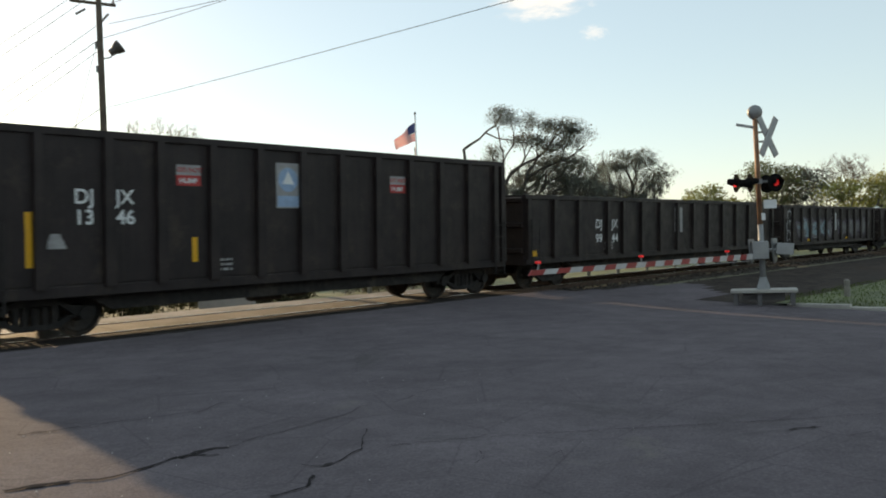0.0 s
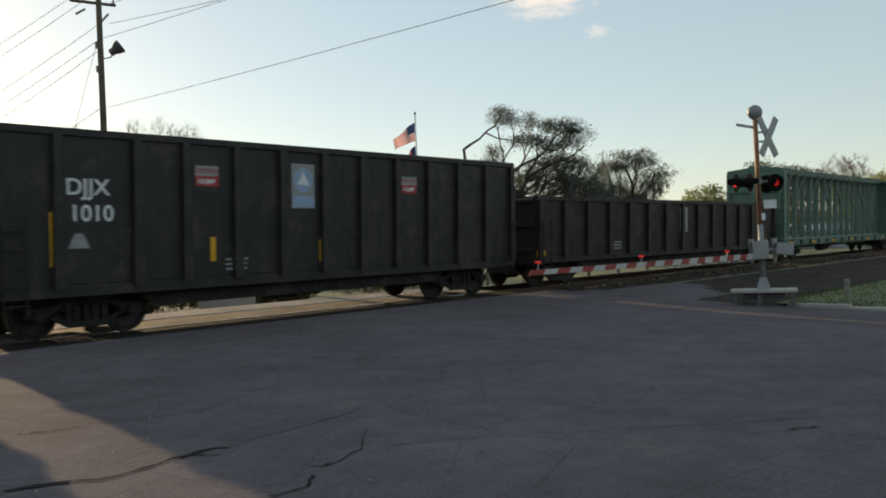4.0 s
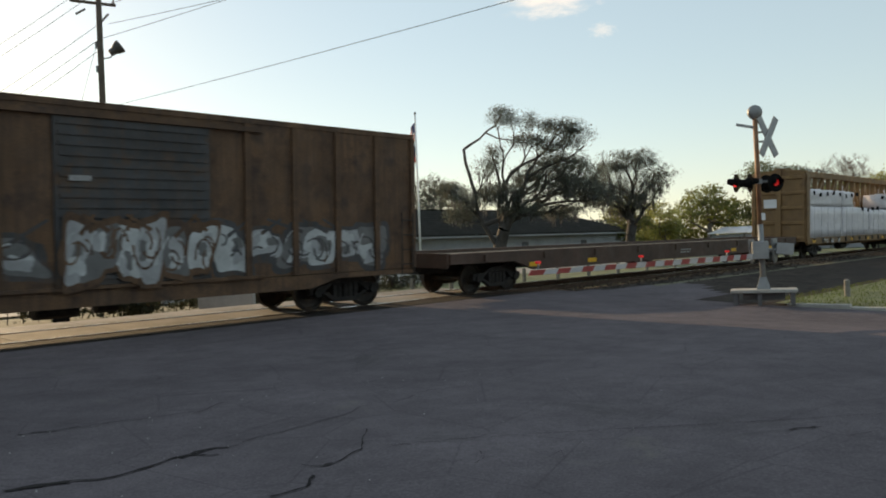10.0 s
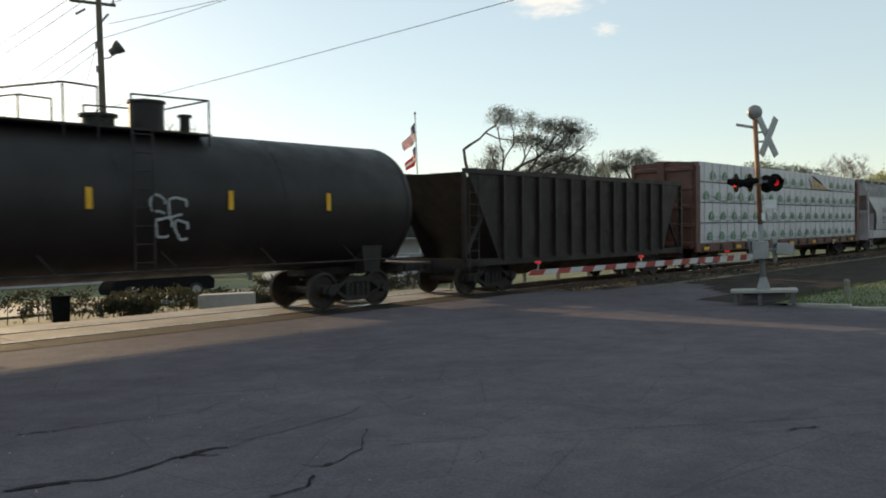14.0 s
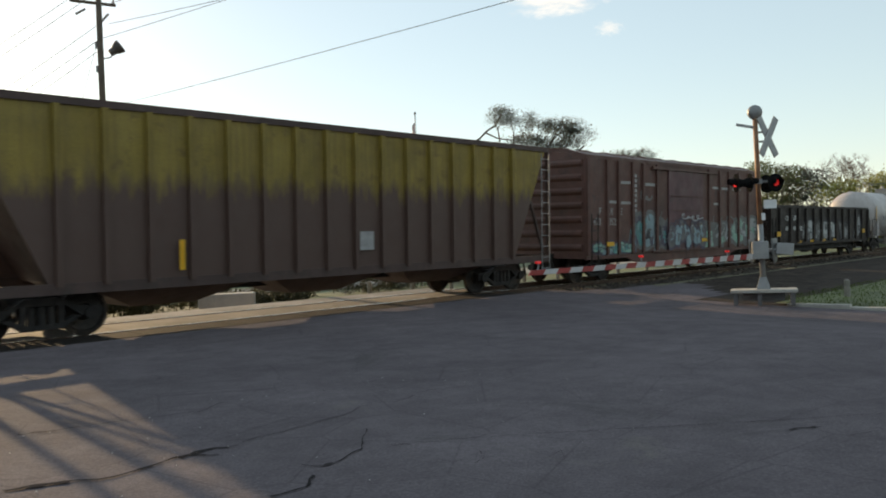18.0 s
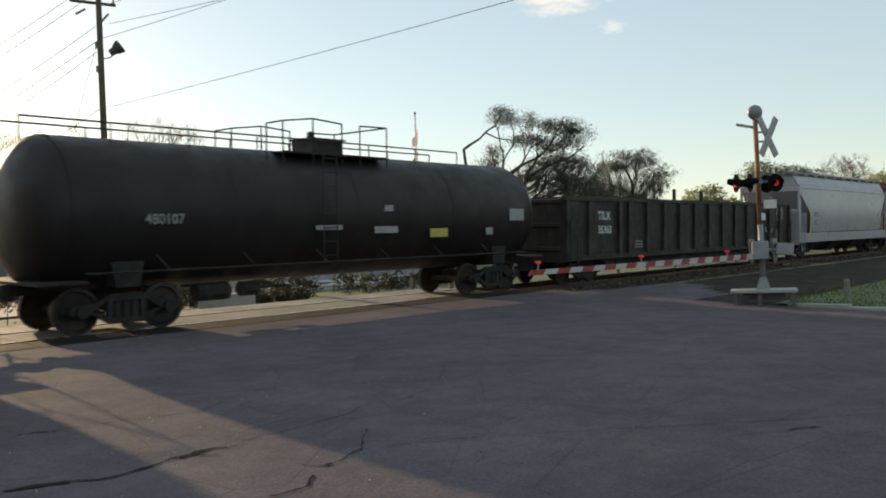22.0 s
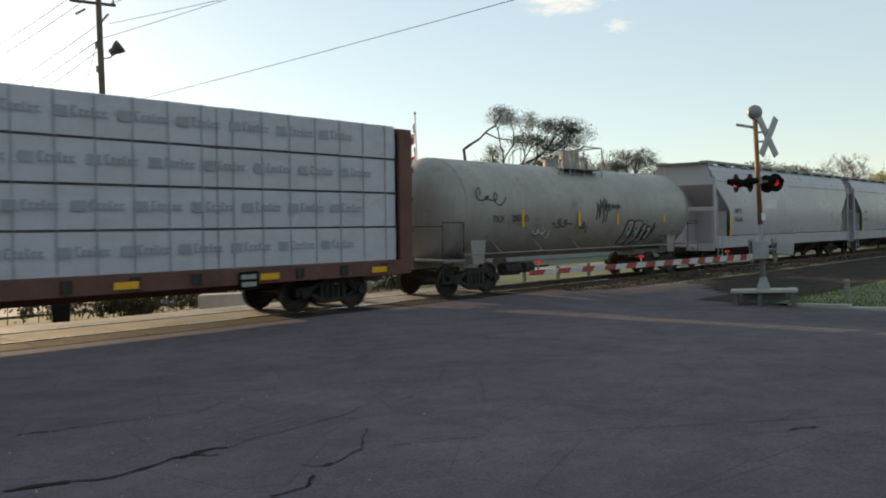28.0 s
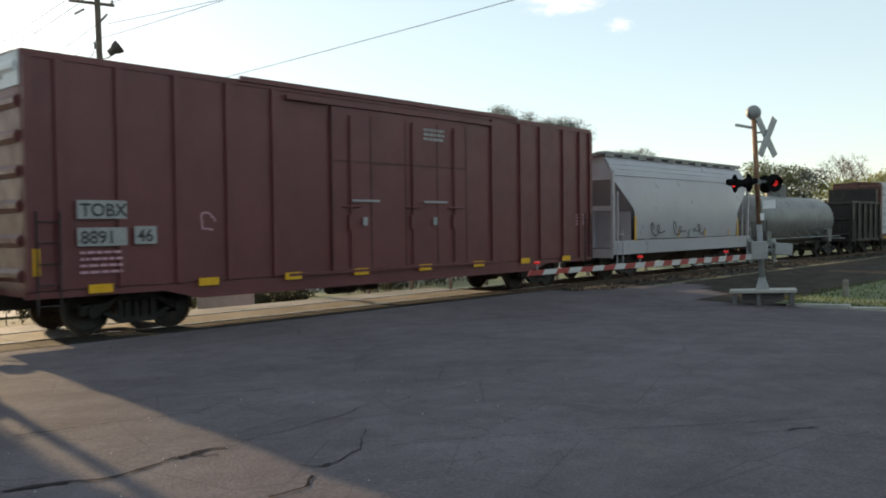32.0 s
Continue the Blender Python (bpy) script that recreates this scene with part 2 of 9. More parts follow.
M["grass"] = mat("grass", (0.1, 0.115, 0.04), 0.8, 0, 0.45, 0.8, 20, 0.3)
M["cinder"] = mat("cinder", (0.05, 0.038, 0.031), 0.95, 0, 0.5, 1.5, 22, 0.8, spec=0.1, depth=0.03)
M["grass_blade"] = mat("grass_blade", (0.09, 0.12, 0.03), 0.7, 0, 0.4, 0.8, 20, 0)
M["grit"] = mat("grit", (0.45, 0.43, 0.41), 0.6, 0, 0.1)
M["bark"] = mat("bark", (0.2, 0.17, 0.145), 0.9, 0, 0.35, 3, 20, 0.6)
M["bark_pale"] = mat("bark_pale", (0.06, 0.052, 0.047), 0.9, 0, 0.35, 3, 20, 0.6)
M["leaf_oak"] = mat("leaf_oak", (0.12, 0.132, 0.108), 0.7, 0, 0.4, 0.5, 8, 0)
M["leaf_green"] = mat("leaf_green", (0.13, 0.15, 0.06), 0.7, 0, 0.45, 0.5, 8, 0)
M["leaf_lime"] = mat("leaf_lime", (0.20, 0.215, 0.06), 0.7, 0, 0.45, 0.5, 8, 0)
M["leaf_shrub"] = mat("leaf_shrub", (0.055, 0.055, 0.028), 0.8, 0, 0.4, 0.5, 8, 0)
M["leaf_yellow"] = mat("leaf_yellow", (0.36, 0.35, 0.1), 0.7, 0, 0.4, 0.5, 8, 0)
M["leaf_brown"] = mat("leaf_brown", (0.19, 0.165, 0.15), 0.8, 0, 0.4, 0.5, 8, 0)
M["leaf_russet"] = mat("leaf_russet", (0.30, 0.16, 0.06), 0.8, 0, 0.4, 0.5, 8, 0)
M["trim_dull"] = mat("trim_dull", (0.36, 0.36, 0.36), 0.7, 0, 0.12)
M["moss"] = mat("moss", (0.155, 0.15, 0.15), 0.9, 0, 0.35, 0.6, 8, 0)
M["stucco_white"] = mat("stucco_white", (0.42, 0.38, 0.40), 0.85, 0, 0.1, 0.4, 20, 0.2, 0.12, (0.4, 0.39, 0.37), 0.05)
M["siding_white"] = mat("siding_white", (0.37, 0.37, 0.385), 0.75, 0, 0.14, 0.5, 20, 0.1)
M["roof_dark"] = mat("roof_dark", (0.022, 0.02, 0.016), 0.95, 0, 0.25, 0.7, 12, 0.4, spec=0.1)
M["roof_metal"] = mat("roof_metal", (0.52, 0.54, 0.57), 0.4, 0.3, 0.1, 0.7, 12, 0.1)
M["window_glass"] = mat("window_glass", (0.14, 0.145, 0.155), 0.2, 0, 0.1, 1, 10, 0)
M["frame_dark"] = mat("frame_dark", (0.06, 0.055, 0.055), 0.6, 0, 0.2)
M["frame_grey"] = mat("frame_grey", (0.13, 0.12, 0.12), 0.7, 0, 0.2)
M["trim_white"] = mat("trim_white", (0.75, 0.75, 0.74), 0.6, 0, 0.08)
M["wood_pole"] = mat("wood_pole", (0.10, 0.075, 0.055), 0.9, 0, 0.3, 2, 30, 0.3, 0.3, (0.05, 0.04, 0.03), 0.1)
M["wood_post"] = mat("wood_post", (0.26, 0.235, 0.20), 0.9, 0, 0.25, 4, 30, 0.3)
M["cable"] = mat("cable", (0.05, 0.05, 0.05), 0.7, 0, 0.1)
M["globe"] = mat("globe", (0.85, 0.83, 0.76), 0.3, 0, 0.05, trans=0.35)
M["flag_red"] = mat("flag_red", (0.62, 0.04, 0.05), 0.7, 0, 0.1)
M["flag_white"] = mat("flag_white", (0.80, 0.79, 0.78), 0.7, 0, 0.08)
M["flag_blue"] = mat("flag_blue", (0.03, 0.045, 0.14), 0.7, 0, 0.1)
M["rubber"] = mat("rubber", (0.03, 0.03, 0.03), 0.8, 0, 0.2)
for key, colour in dict(g_white=(0.50, 0.51, 0.50), g_mint=(0.26, 0.44, 0.35), g_blue=(0.20, 0.28, 0.46), g_black=(0.03, 0.03, 0.035), g_orange=(0.36, 0.19, 0.12),
                        g_teal=(0.10, 0.28, 0.27), g_violet=(0.26, 0.17, 0.38), g_pink=(0.55, 0.30, 0.34), g_sky=(0.34, 0.52, 0.58), g_green=(0.10, 0.22, 0.08), g_yellow=(0.48, 0.42, 0.10), g_grey=(0.36, 0.36, 0.36), g_dim=(0.15, 0.145, 0.14), g_slate=(0.24, 0.34, 0.37), g_rust=(0.34, 0.155, 0.09), g_haze=(0.36, 0.30, 0.42), g_ink=(0.09, 0.07, 0.10)).items():
    M[key] = mat(key, colour, 0.55, 0, 0.2, 2.5, 30, 0.03)

# the yellow hopper: worn yellow over brown, the edge between them ragged
t = M["hop_yellow"].node_tree
b = t.nodes["Principled BSDF"]
yellow = b.inputs["Base Color"].links[0].from_socket
tc, sx = t.nodes.new("ShaderNodeTexCoord"), t.nodes.new("ShaderNodeSeparateXYZ")
nz, mp = t.nodes.new("ShaderNodeTexNoise"), t.nodes.new("ShaderNodeMapping")
mp.inputs["Scale"].default_value = (2.2, 2.2, 0.5)
nz.inputs["Scale"].default_value, nz.inputs["Detail"].default_value, nz.inputs["Roughness"].default_value = 1.6, 6.0, 0.7
t.links.new(tc.outputs["Object"], sx.inputs["Vector"])
t.links.new(tc.outputs["Object"], mp.inputs["Vector"])
t.links.new(mp.outputs["Vector"], nz.inputs["Vector"])
ad, mr = t.nodes.new("ShaderNodeMath"), t.nodes.new("ShaderNodeMapRange")
ad.operation = "MULTIPLY_ADD"
t.links.new(nz.outputs["Fac"], ad.inputs[0])
ad.inputs[1].default_value = 1.7
t.links.new(sx.outputs["Z"], ad.inputs[2])
t.links.new(ad.outputs[0], mr.inputs["Value"])
mr.inputs["From Min"].default_value, mr.inputs["From Max"].default_value = 3.5, 4.0
mx = t.nodes.new("ShaderNodeMix")
mx.data_type = "RGBA"
t.links.new(mr.outputs["Result"], mx.inputs["Factor"])
mx.inputs["A"].default_value = (0.10, 0.057, 0.044, 1)
t.links.new(yellow, mx.inputs["B"])
t.links.new(mx.outputs["Result"], b.inputs["Base Color"])

# thin leaves let some light through
for key in ("leaf_oak", "leaf_lime", "leaf_green", "leaf_yellow", "leaf_brown", "leaf_russet", "leaf_shrub", "moss", "grass_blade", "flag_red", "flag_white", "flag_blue"):
    t = M[key].node_tree
    b = t.nodes["Principled BSDF"]
    tr = t.nodes.new("ShaderNodeBsdfTranslucent")
    mx = t.nodes.new("ShaderNodeMixShader")
    mx.inputs[0].default_value = 0.55
    t.links.new(b.inputs["Base Color"].links[0].from_socket, tr.inputs["Color"])
    t.links.new(b.outputs[0], mx.inputs[1])
    t.links.new(tr.outputs[0], mx.inputs[2])
    t.links.new(mx.outputs[0], t.nodes["Material Output"].inputs["Surface"])


# ---- building blocks ----
def box(bm, x0, x1, y0, y1, z0, z1):
    v = [bm.verts.new(p) for p in ((x0, y0, z0), (x1, y0, z0), (x1, y1, z0), (x0, y1, z0), (x0, y0, z1), (x1, y0, z1), (x1, y1, z1), (x0, y1, z1))]
    for f in ((3, 2, 1, 0), (4, 5, 6, 7), (0, 1, 5, 4), (1, 2, 6, 5), (2, 3, 7, 6), (3, 0, 4, 7)):
        bm.faces.new([v[i] for i in f])
    return bm


def tube(bm, p, q, r, r2=None, seg=8, caps=True):
    p, q = Vector(p), Vector(q)
    d = (q - p)
    if d.length < 1e-6:
        return bm
    d.normalize()
    a = d.orthogonal().normalized()
    c = d.cross(a)
    r2 = r if r2 is None else r2
    rings = []
    for base, rad in ((p, r), (q, r2)):
        rings.append([bm.verts.new(base + (a * math.cos(i * math.tau / seg) + c * math.sin(i * math.tau / seg)) * rad) for i in range(seg)])
    for i in range(seg):
        bm.faces.new((rings[0][i], rings[0][(i + 1) % seg], rings[1][(i + 1) % seg], rings[1][i]))
    if caps:
        bm.faces.new(rings[0][::-1])
        bm.faces.new(rings[1])
    return bm


def bar(bm, p, q, w, h):
    """A rectangular bar from p to q, w wide level, h deep upright."""
    p, q = Vector(p), Vector(q)
    d = (q - p).normalized()
    ref = Vector((0, 0, 1)) if abs(d.z) < 0.95 else Vector((1, 0, 0))
    a = d.cross(ref).normalized()
    c = a.cross(d)
    v = []
    for base in (p, q):
        for sa, sc in ((-1, -1), (1, -1), (1, 1), (-1, 1)):
            v.append(bm.verts.new(base + a * (sa * w / 2) + c * (sc * h / 2)))
    for f in ((0, 1, 2, 3), (7, 6, 5, 4), (0, 4, 5, 1), (1, 5, 6, 2), (2, 6, 7, 3), (3, 7, 4, 0)):
        bm.faces.new([v[i] for i in f])
    return bm


def loft(bm, rings, closed=True, caps=True):
    """Skins a row of rings, each a list of points of the same count."""
    vs = [[bm.verts.new(p) for p in ring] for ring in rings]
    n = len(vs[0])
    for a, b in zip(vs, vs[1:]):
        for i in range(n if closed else n - 1):
            bm.faces.new((a[i], a[(i + 1) % n], b[(i + 1) % n], b[i]))
    if caps and closed:
        bm.faces.new(vs[0][::-1])
        bm.faces.new(vs[-1])
    return bm


def poly_prism(bm, pts, axis_from, axis_to):
    """A prism: pts are (x, z); it runs in y."""
    a = [bm.verts.new((x, axis_from, z)) for x, z in pts]
    b = [bm.verts.new((x, axis_to, z)) for x, z in pts]
    n = len(pts)
    for i in range(n):
        bm.faces.new((a[i], a[(i + 1) % n], b[(i + 1) % n], b[i]))
    bm.faces.new(a[::-1])
    bm.faces.new(b)
    return bm


def finish(bm, name, material, smooth=False, bevel=0.0):
    if bevel:
        bmesh.ops.bevel(bm, geom=bm.edges[:], offset=bevel, segments=1, affect="EDGES", clamp_overlap=True)
    bmesh.ops.recalc_face_normals(bm, faces=bm.faces)
    me = bpy.data.meshes.new(name)
    bm.to_mesh(me)
    bm.free()
    if smooth:
        me.polygons.foreach_set("use_smooth", [True] * len(me.polygons))
    me.materials.append(M[material])
    return me


def part(name, bm, material, parent=None, label="", smooth=False, bevel=0.0, at=None):
    """Links a bmesh, or a mesh made before, as one object under its parent."""
    me = bm if isinstance(bm, bpy.types.Mesh) else finish(bm, name, material, smooth, bevel)
    ob = new(name, me)
    if parent:
        ob.parent = parent
    if at is not None:
        ob.matrix_basis = at if isinstance(at, Matrix) else Matrix.Translation(at)
    if label:
        ob["label"] = label
    return ob


def lettering(body, size, material, parent, at, name="lettering", label="", bold=0.0, spread=1.0):
    """Upright letters on the near side of a car, read from the camera's side."""
    cu = bpy.data.curves.new("text", "FONT")
    cu.body, cu.size, cu.space_character = body, size, spread
    cu.offset = bold
    tmp = bpy.data.objects.new("text", cu)
    me = bpy.data.meshes.new_from_object(tmp)
    bpy.data.objects.remove(tmp)
    me.name = name
    me.materials.clear()
    me.materials.append(M[material])
    ob = new(name, me)
    ob.parent = parent
    ob.matrix_basis = Matrix.Translation(at) @ Euler((radians(90), 0, 0)).to_matrix().to_4x4()
    if label:
        ob["label"] = label
    return ob


# ---- the train: every car is one thing, its origin on the rails under its middle ----
WHEEL_R, AXLES = 0.457, (-0.89, 0.89)
TILT = math.degrees(0.04)        # the track leans towards the road
cars = []                        # (thing, u of its middle, wheelsets)


def run(t):
    """How far the train has gone at t seconds."""
    return 17.6 * t - 0.0095 * t * t


def wheelset_mesh():
    bm = bmesh.new()
    tube(bm, (0, -1.0, 0), (0, 1.0, 0), 0.085, seg=10)
    for s in (-1, 1):
        prof = ((0.09, 0.69), (0.17, 0.70), (0.36, 0.715), (0.39, 0.68), (WHEEL_R, 0.68), (WHEEL_R + 0.003, 0.80), (0.39, 0.81), (0.36, 0.765), (0.17, 0.75), (0.13, 0.80), (0.09, 0.80))
        rings = [[(r * math.cos(i * math.tau / 28), s * y, r * math.sin(i * math.tau / 28)) for i in range(28)] for r, y in prof]
        loft(bm, rings, caps=False)
        for k in range(3):
            a = k * math.tau / 3
            tube(bm, (0.055 * math.cos(a), s * 1.0, 0.055 * math.sin(a)), (0.055 * math.cos(a), s * 1.02, 0.055 * math.sin(a)), 0.016, seg=6)
    return finish(bm, "wheelset", "wheel")


def side_frame_mesh():
    bm = bmesh.new()
    y0, y1 = -0.07, 0.07
    poly_prism(bm, ((-1.12, 0.40), (-1.12, 0.58), (-0.62, 0.62), (-0.30, 0.78), (0.30, 0.78), (0.62, 0.62), (1.12, 0.58), (1.12, 0.40), (0.72, 0.42), (0.42, 0.64), (-0.42, 0.64), (-0.72, 0.42)), y0, y1)
    poly_prism(bm, ((-0.72, 0.42), (-0.36, 0.20), (0.36, 0.20), (0.72, 0.42), (0.60, 0.44), (0.32, 0.30), (-0.32, 0.30), (-0.60, 0.44)), y0, y1)
    for sx in (-1, 1):
        box(bm, sx * 0.34 - 0.05, sx * 0.34 + 0.05, y0, y1, 0.28, 0.68)
        tube(bm, (sx * 0.89, y0 - 0.06, WHEEL_R), (sx * 0.89, y1, WHEEL_R), 0.12, seg=12)
    for k in (-0.18, 0.0, 0.18):
        tube(bm, (k, 0, 0.30), (k, 0, 0.62), 0.075, seg=10)
    return finish(bm, "side_frame", "steel_dark")


def bolster_mesh():
    bm = bmesh.new()
    box(bm, -0.16, 0.16, -0.95, 0.95, 0.48, 0.66)
    tube(bm, (0, 0, 0.60), (0, 0, 0.80), 0.22, seg=16)
    for sx in (-0.42, 0.42):
        box(bm, sx - 0.05, sx + 0.05, -0.85, 0.85, 0.34, 0.44)
    return finish(bm, "bolster", "steel_dark")


MESH = dict(wheelset=wheelset_mesh(), side_frame=side_frame_mesh(), bolster=bolster_mesh())


def coupler_mesh():
    bm = bmesh.new()
    bar(bm, (-0.15, 0, 0.86), (0.45, 0, 0.86), 0.14, 0.16)
    poly_prism(bm, ((0.40, 0.74), (0.62, 0.74), (0.70, 0.80), (0.70, 0.94), (0.60, 0.98), (0.40, 0.98)), -0.15, 0.15)
    box(bm, -0.1, 0.12, -0.28, 0.28, 0.70, 1.02)
    tube(bm, (0.25, -0.35, 0.75), (0.60, -0.18, 0.36), 0.028, seg=6)
    return finish(bm, "coupler", "steel_dark")


MESH["coupler"] = coupler_mesh()


def begin(name, ul, ur, label, category, inset_l=1.9, inset_r=None):
    """An empty car with its two trucks and couplers. Returns the thing and its half length."""
    half, mid = (ur - ul) / 2, (ul + ur) / 2
    car = tagged(new(name), label, category, "cars of the freight train")
    sets = []
    for sx, inset in ((-1, inset_l), (1, inset_r or inset_l)):
        truck = part("truck", MESH["bolster"], "", car, "cast steel truck, dark with grime", at=(sx * (half - inset), 0, 0))
        for sy in (-1, 1):
            part("side_frame", MESH["side_frame"], "", truck, at=(0, sy * 1.0, 0))
        for ax in AXLES:
            ws = part("wheelset", MESH["wheelset"], "", truck, at=(ax, 0, WHEEL_R))
            sets.append((ws, ax, sx * (half - inset) + ax))
        part("coupler", MESH["coupler"], "", car, at=pose(sx * half, 0, 0, 0, 0, 0 if sx > 0 else 180))
    cars.append((car, mid, sets))
    return car, half


def ribs(car, mesh, xs, name="rib", sides=(-1, 1)):
    for sy in sides:
        for x in xs:
            part(name, mesh, "", car, at=pose(x, 0, 0) if sy < 0 else pose(x, 0, 0, 0, 0, 180))


def under_sill(car, half, z=0.78, material="steel_dark", depth=0.3):
    bm = bmesh.new()
    box(bm, -half, half, -0.28, 0.28, z - depth, z)
    part("centre_sill", bm, material, car)


def brake_gear(car, x, z=0.55):
    bm = bmesh.new()
    tube(bm, (x - 0.6, -0.7, z), (x + 0.2, -0.7, z), 0.2, seg=12)
    part("air_reservoir", bm, "steel_dark", car, smooth=False)
    bm = bmesh.new()
    tube(bm, (x + 0.6, -0.6, z), (x + 1.05, -0.6, z), 0.17, seg=12)
    tube(bm, (x + 1.05, -0.6, z), (x + 2.0, -0.6, z), 0.03, seg=6)
    part("brake_cylinder", bm, "steel_dark", car)


def reflectors(car, xs, z, y, w=0.5, h=0.12, upright=()):
    for x in xs:
        bm = bmesh.new()
        box(bm, x - w / 2, x + w / 2, y - 0.006, y - 0.002, z, z + h)
        part("reflector", bm, "reflector", car, "yellow reflective strip")
    for x, z0, z1 in upright:
        bm = bmesh.new()
        box(bm, x - 0.06, x + 0.06, y - 0.006, y - 0.002, z0, z1)
        part("reflector", bm, "reflector", car, "upright yellow reflective strip")


def plate(car, x0, x1, z0, z1, y, material, name="panel", label=""):
    bm = bmesh.new()
    box(bm, x0, x1, y - 0.006, y - 0.002, z0, z1)
    return part(name, bm, material, car, label)


def small_print(car, x, z, y, material="paint_dim", rows=3, w=0.55, h=0.05, gap=0.1, seed=1):
    """Lines of writing too small to read."""
    rnd = random.Random(seed)
    bm = bmesh.new()
    for r in range(rows):
        xx = x
        while xx < x + w:
            ww = rnd.uniform(0.06, 0.2)
            box(bm, xx, min(xx + ww, x + w), y - 0.006, y - 0.002, z - r * gap, z - r * gap + h)
            xx += ww + 0.035
    tagged(part("small_print", bm, material, car), "lines of small stencilled data", kind="stuff")


def ladder(car, x, y, z0, z1, w=0.4, along="x", material="galv", n=None, name="ladder"):
    bm = bmesh.new()
    n = n or max(3, int((z1 - z0) / 0.32))
    dx, dy = (w / 2, 0) if along == "x" else (0, w / 2)
    for s in (-1, 1):
        tube(bm, (x + s * dx, y + s * dy, z0), (x + s * dx, y + s * dy, z1), 0.018, seg=6)
    for i in range(n):
        z = z0 + (i + 0.5) * (z1 - z0) / n
        tube(bm, (x - dx, y - dy, z), (x + dx, y + dy, z), 0.013, seg=6)
    part(name, bm, material, car)


def blob(rnd, cx, cz, w, h, n=18, rough=0.22, lean=0.0):
    pts = []
    ph = [rnd.uniform(0, 6.3) for _ in range(3)]
    for i in range(n):
        a = i * math.tau / n
        r = 1 + rough * (math.sin(2 * a + ph[0]) + 0.7 * math.sin(3 * a + ph[1]) + 0.5 * math.sin(5 * a + ph[2]))
        z = math.sin(a)
        px = math.copysign(abs(math.cos(a)) ** 0.6, math.cos(a))
        pz = math.copysign(abs(z) ** 0.6, z)
        pts.append((cx + px * w / 2 * r + lean * pz, cz + pz * h / 2 * r))
    return pts


def graffiti(car, x0, x1, z0, z1, y, fills, outline, seed, letters=None, name="graffiti", strokes=3):
    """Spray-painted bubble shapes on a side: outline, fill and inner strokes, each a skin thicker than the last."""
    rnd = random.Random(seed)
    n = letters or max(2, int((x1 - x0) / ((z1 - z0) * 0.75)))
    step = (x1 - x0) / n
    layers = {}

    def put(key, pts, lift):
        bm = layers.setdefault((key, round(lift, 3) if lift < 0.0095 else 0.02, i if lift < 0.0095 else -1), bmesh.new())
        vs = [bm.verts.new((px, y - lift, min(max(pz, z0 - 0.1), z1 + 0.12))) for px, pz in pts]
        try:
            bm.faces.new(vs)
        except ValueError:
            pass

    def stroke(key, p, q, w, lift):
        d = Vector((q[0] - p[0], q[1] - p[1]))
        if d.length < 0.02:
            return
        nrm = Vector((-d.y, d.x)).normalized() * w / 2
        put(key, ((p[0] + nrm.x, p[1] + nrm.y), (p[0] - nrm.x, p[1] - nrm.y), (q[0] - nrm.x * 0.6, q[1] - nrm.y * 0.6), (q[0] + nrm.x * 0.6, q[1] + nrm.y * 0.6)), lift)
    # a ragged cloud behind them
    for c in range(max(1, n // 2)):
        i = 100 + c
        cxx = x0 + (c + 0.5) * (x1 - x0) / max(1, n // 2)
        put(outline if outline != "g_white" else fills[-1], blob(rnd, cxx, (z0 + z1) / 2, (x1 - x0) / max(1, n // 2) * 0.95, (z1 - z0) * 0.72, 22, 0.16), 0.0021 + 0.0004 * (c % 2))
    def arc(key, cx, cz, r, squash, a0, a1, w, lift):
        m = 7
        for q in range(m):
            t0, t1 = a0 + (a1 - a0) * q / m, a0 + (a1 - a0) * (q + 1) / m
            stroke(key, (cx + r * math.cos(t0), cz + r * squash * math.sin(t0)), (cx + r * math.cos(t1), cz + r * squash * math.sin(t1)), w * (1 - 0.3 * q / m), lift)
    for i in range(n):
        cx = x0 + (i + 0.5) * step + rnd.uniform(-0.15, 0.15) * step
        hh = (z1 - z0) * rnd.uniform(0.62, 1.0)
        cz = z0 + hh / 2 + rnd.uniform(0, 1) * (z1 - z0 - hh)
        ww = step * rnd.uniform(1.15, 1.5)
        lean = rnd.uniform(-0.3, 0.3) * step
        up = 0.0012 * (i % 2)
        state = rnd.getstate()
        put(outline, blob(rnd, cx, cz, ww * 1.06, hh * 1.06, 30, 0.16, lean), 0.0035 + up)
        rnd.setstate(state)
        put(fills[i % len(fills)], blob(rnd, cx, cz, ww * 0.86, hh * 0.84, 30, 0.16, lean), 0.0050 + up)
        if len(fills) > 1:
            for _ in range(2):
                put(fills[(i + 1 + _) % len(fills)], blob(rnd, cx + rnd.uniform(-0.25, 0.25) * ww, cz + rnd.uniform(-0.3, 0.15) * hh, ww * rnd.uniform(0.25, 0.45), hh * rnd.uniform(0.2, 0.4), 18, 0.24), 0.0074 + 0.0008 * _ + up * 0.3)
        for _ in range(max(1, strokes)):
            a0 = rnd.uniform(0, math.tau)
            arc(outline, cx + rnd.uniform(-0.25, 0.25) * ww, cz + rnd.uniform(-0.25, 0.25) * hh, ww * rnd.uniform(0.12, 0.34), hh / ww * rnd.uniform(0.7, 1.2), a0, a0 + rnd.uniform(1.5, 4.2), 0.06, 0.0115)
        if strokes:
            a0 = rnd.uniform(1.6, 2.6)
            arc("g_white", cx, cz, ww * 0.36, hh / ww, a0, a0 + 0.9, 0.035, 0.0125)
            stroke(outline, (cx + lean, cz + hh * 0.3), (cx + rnd.uniform(-0.8, 0.8) * ww, z1 + 0.05), 0.09, 0.0100)
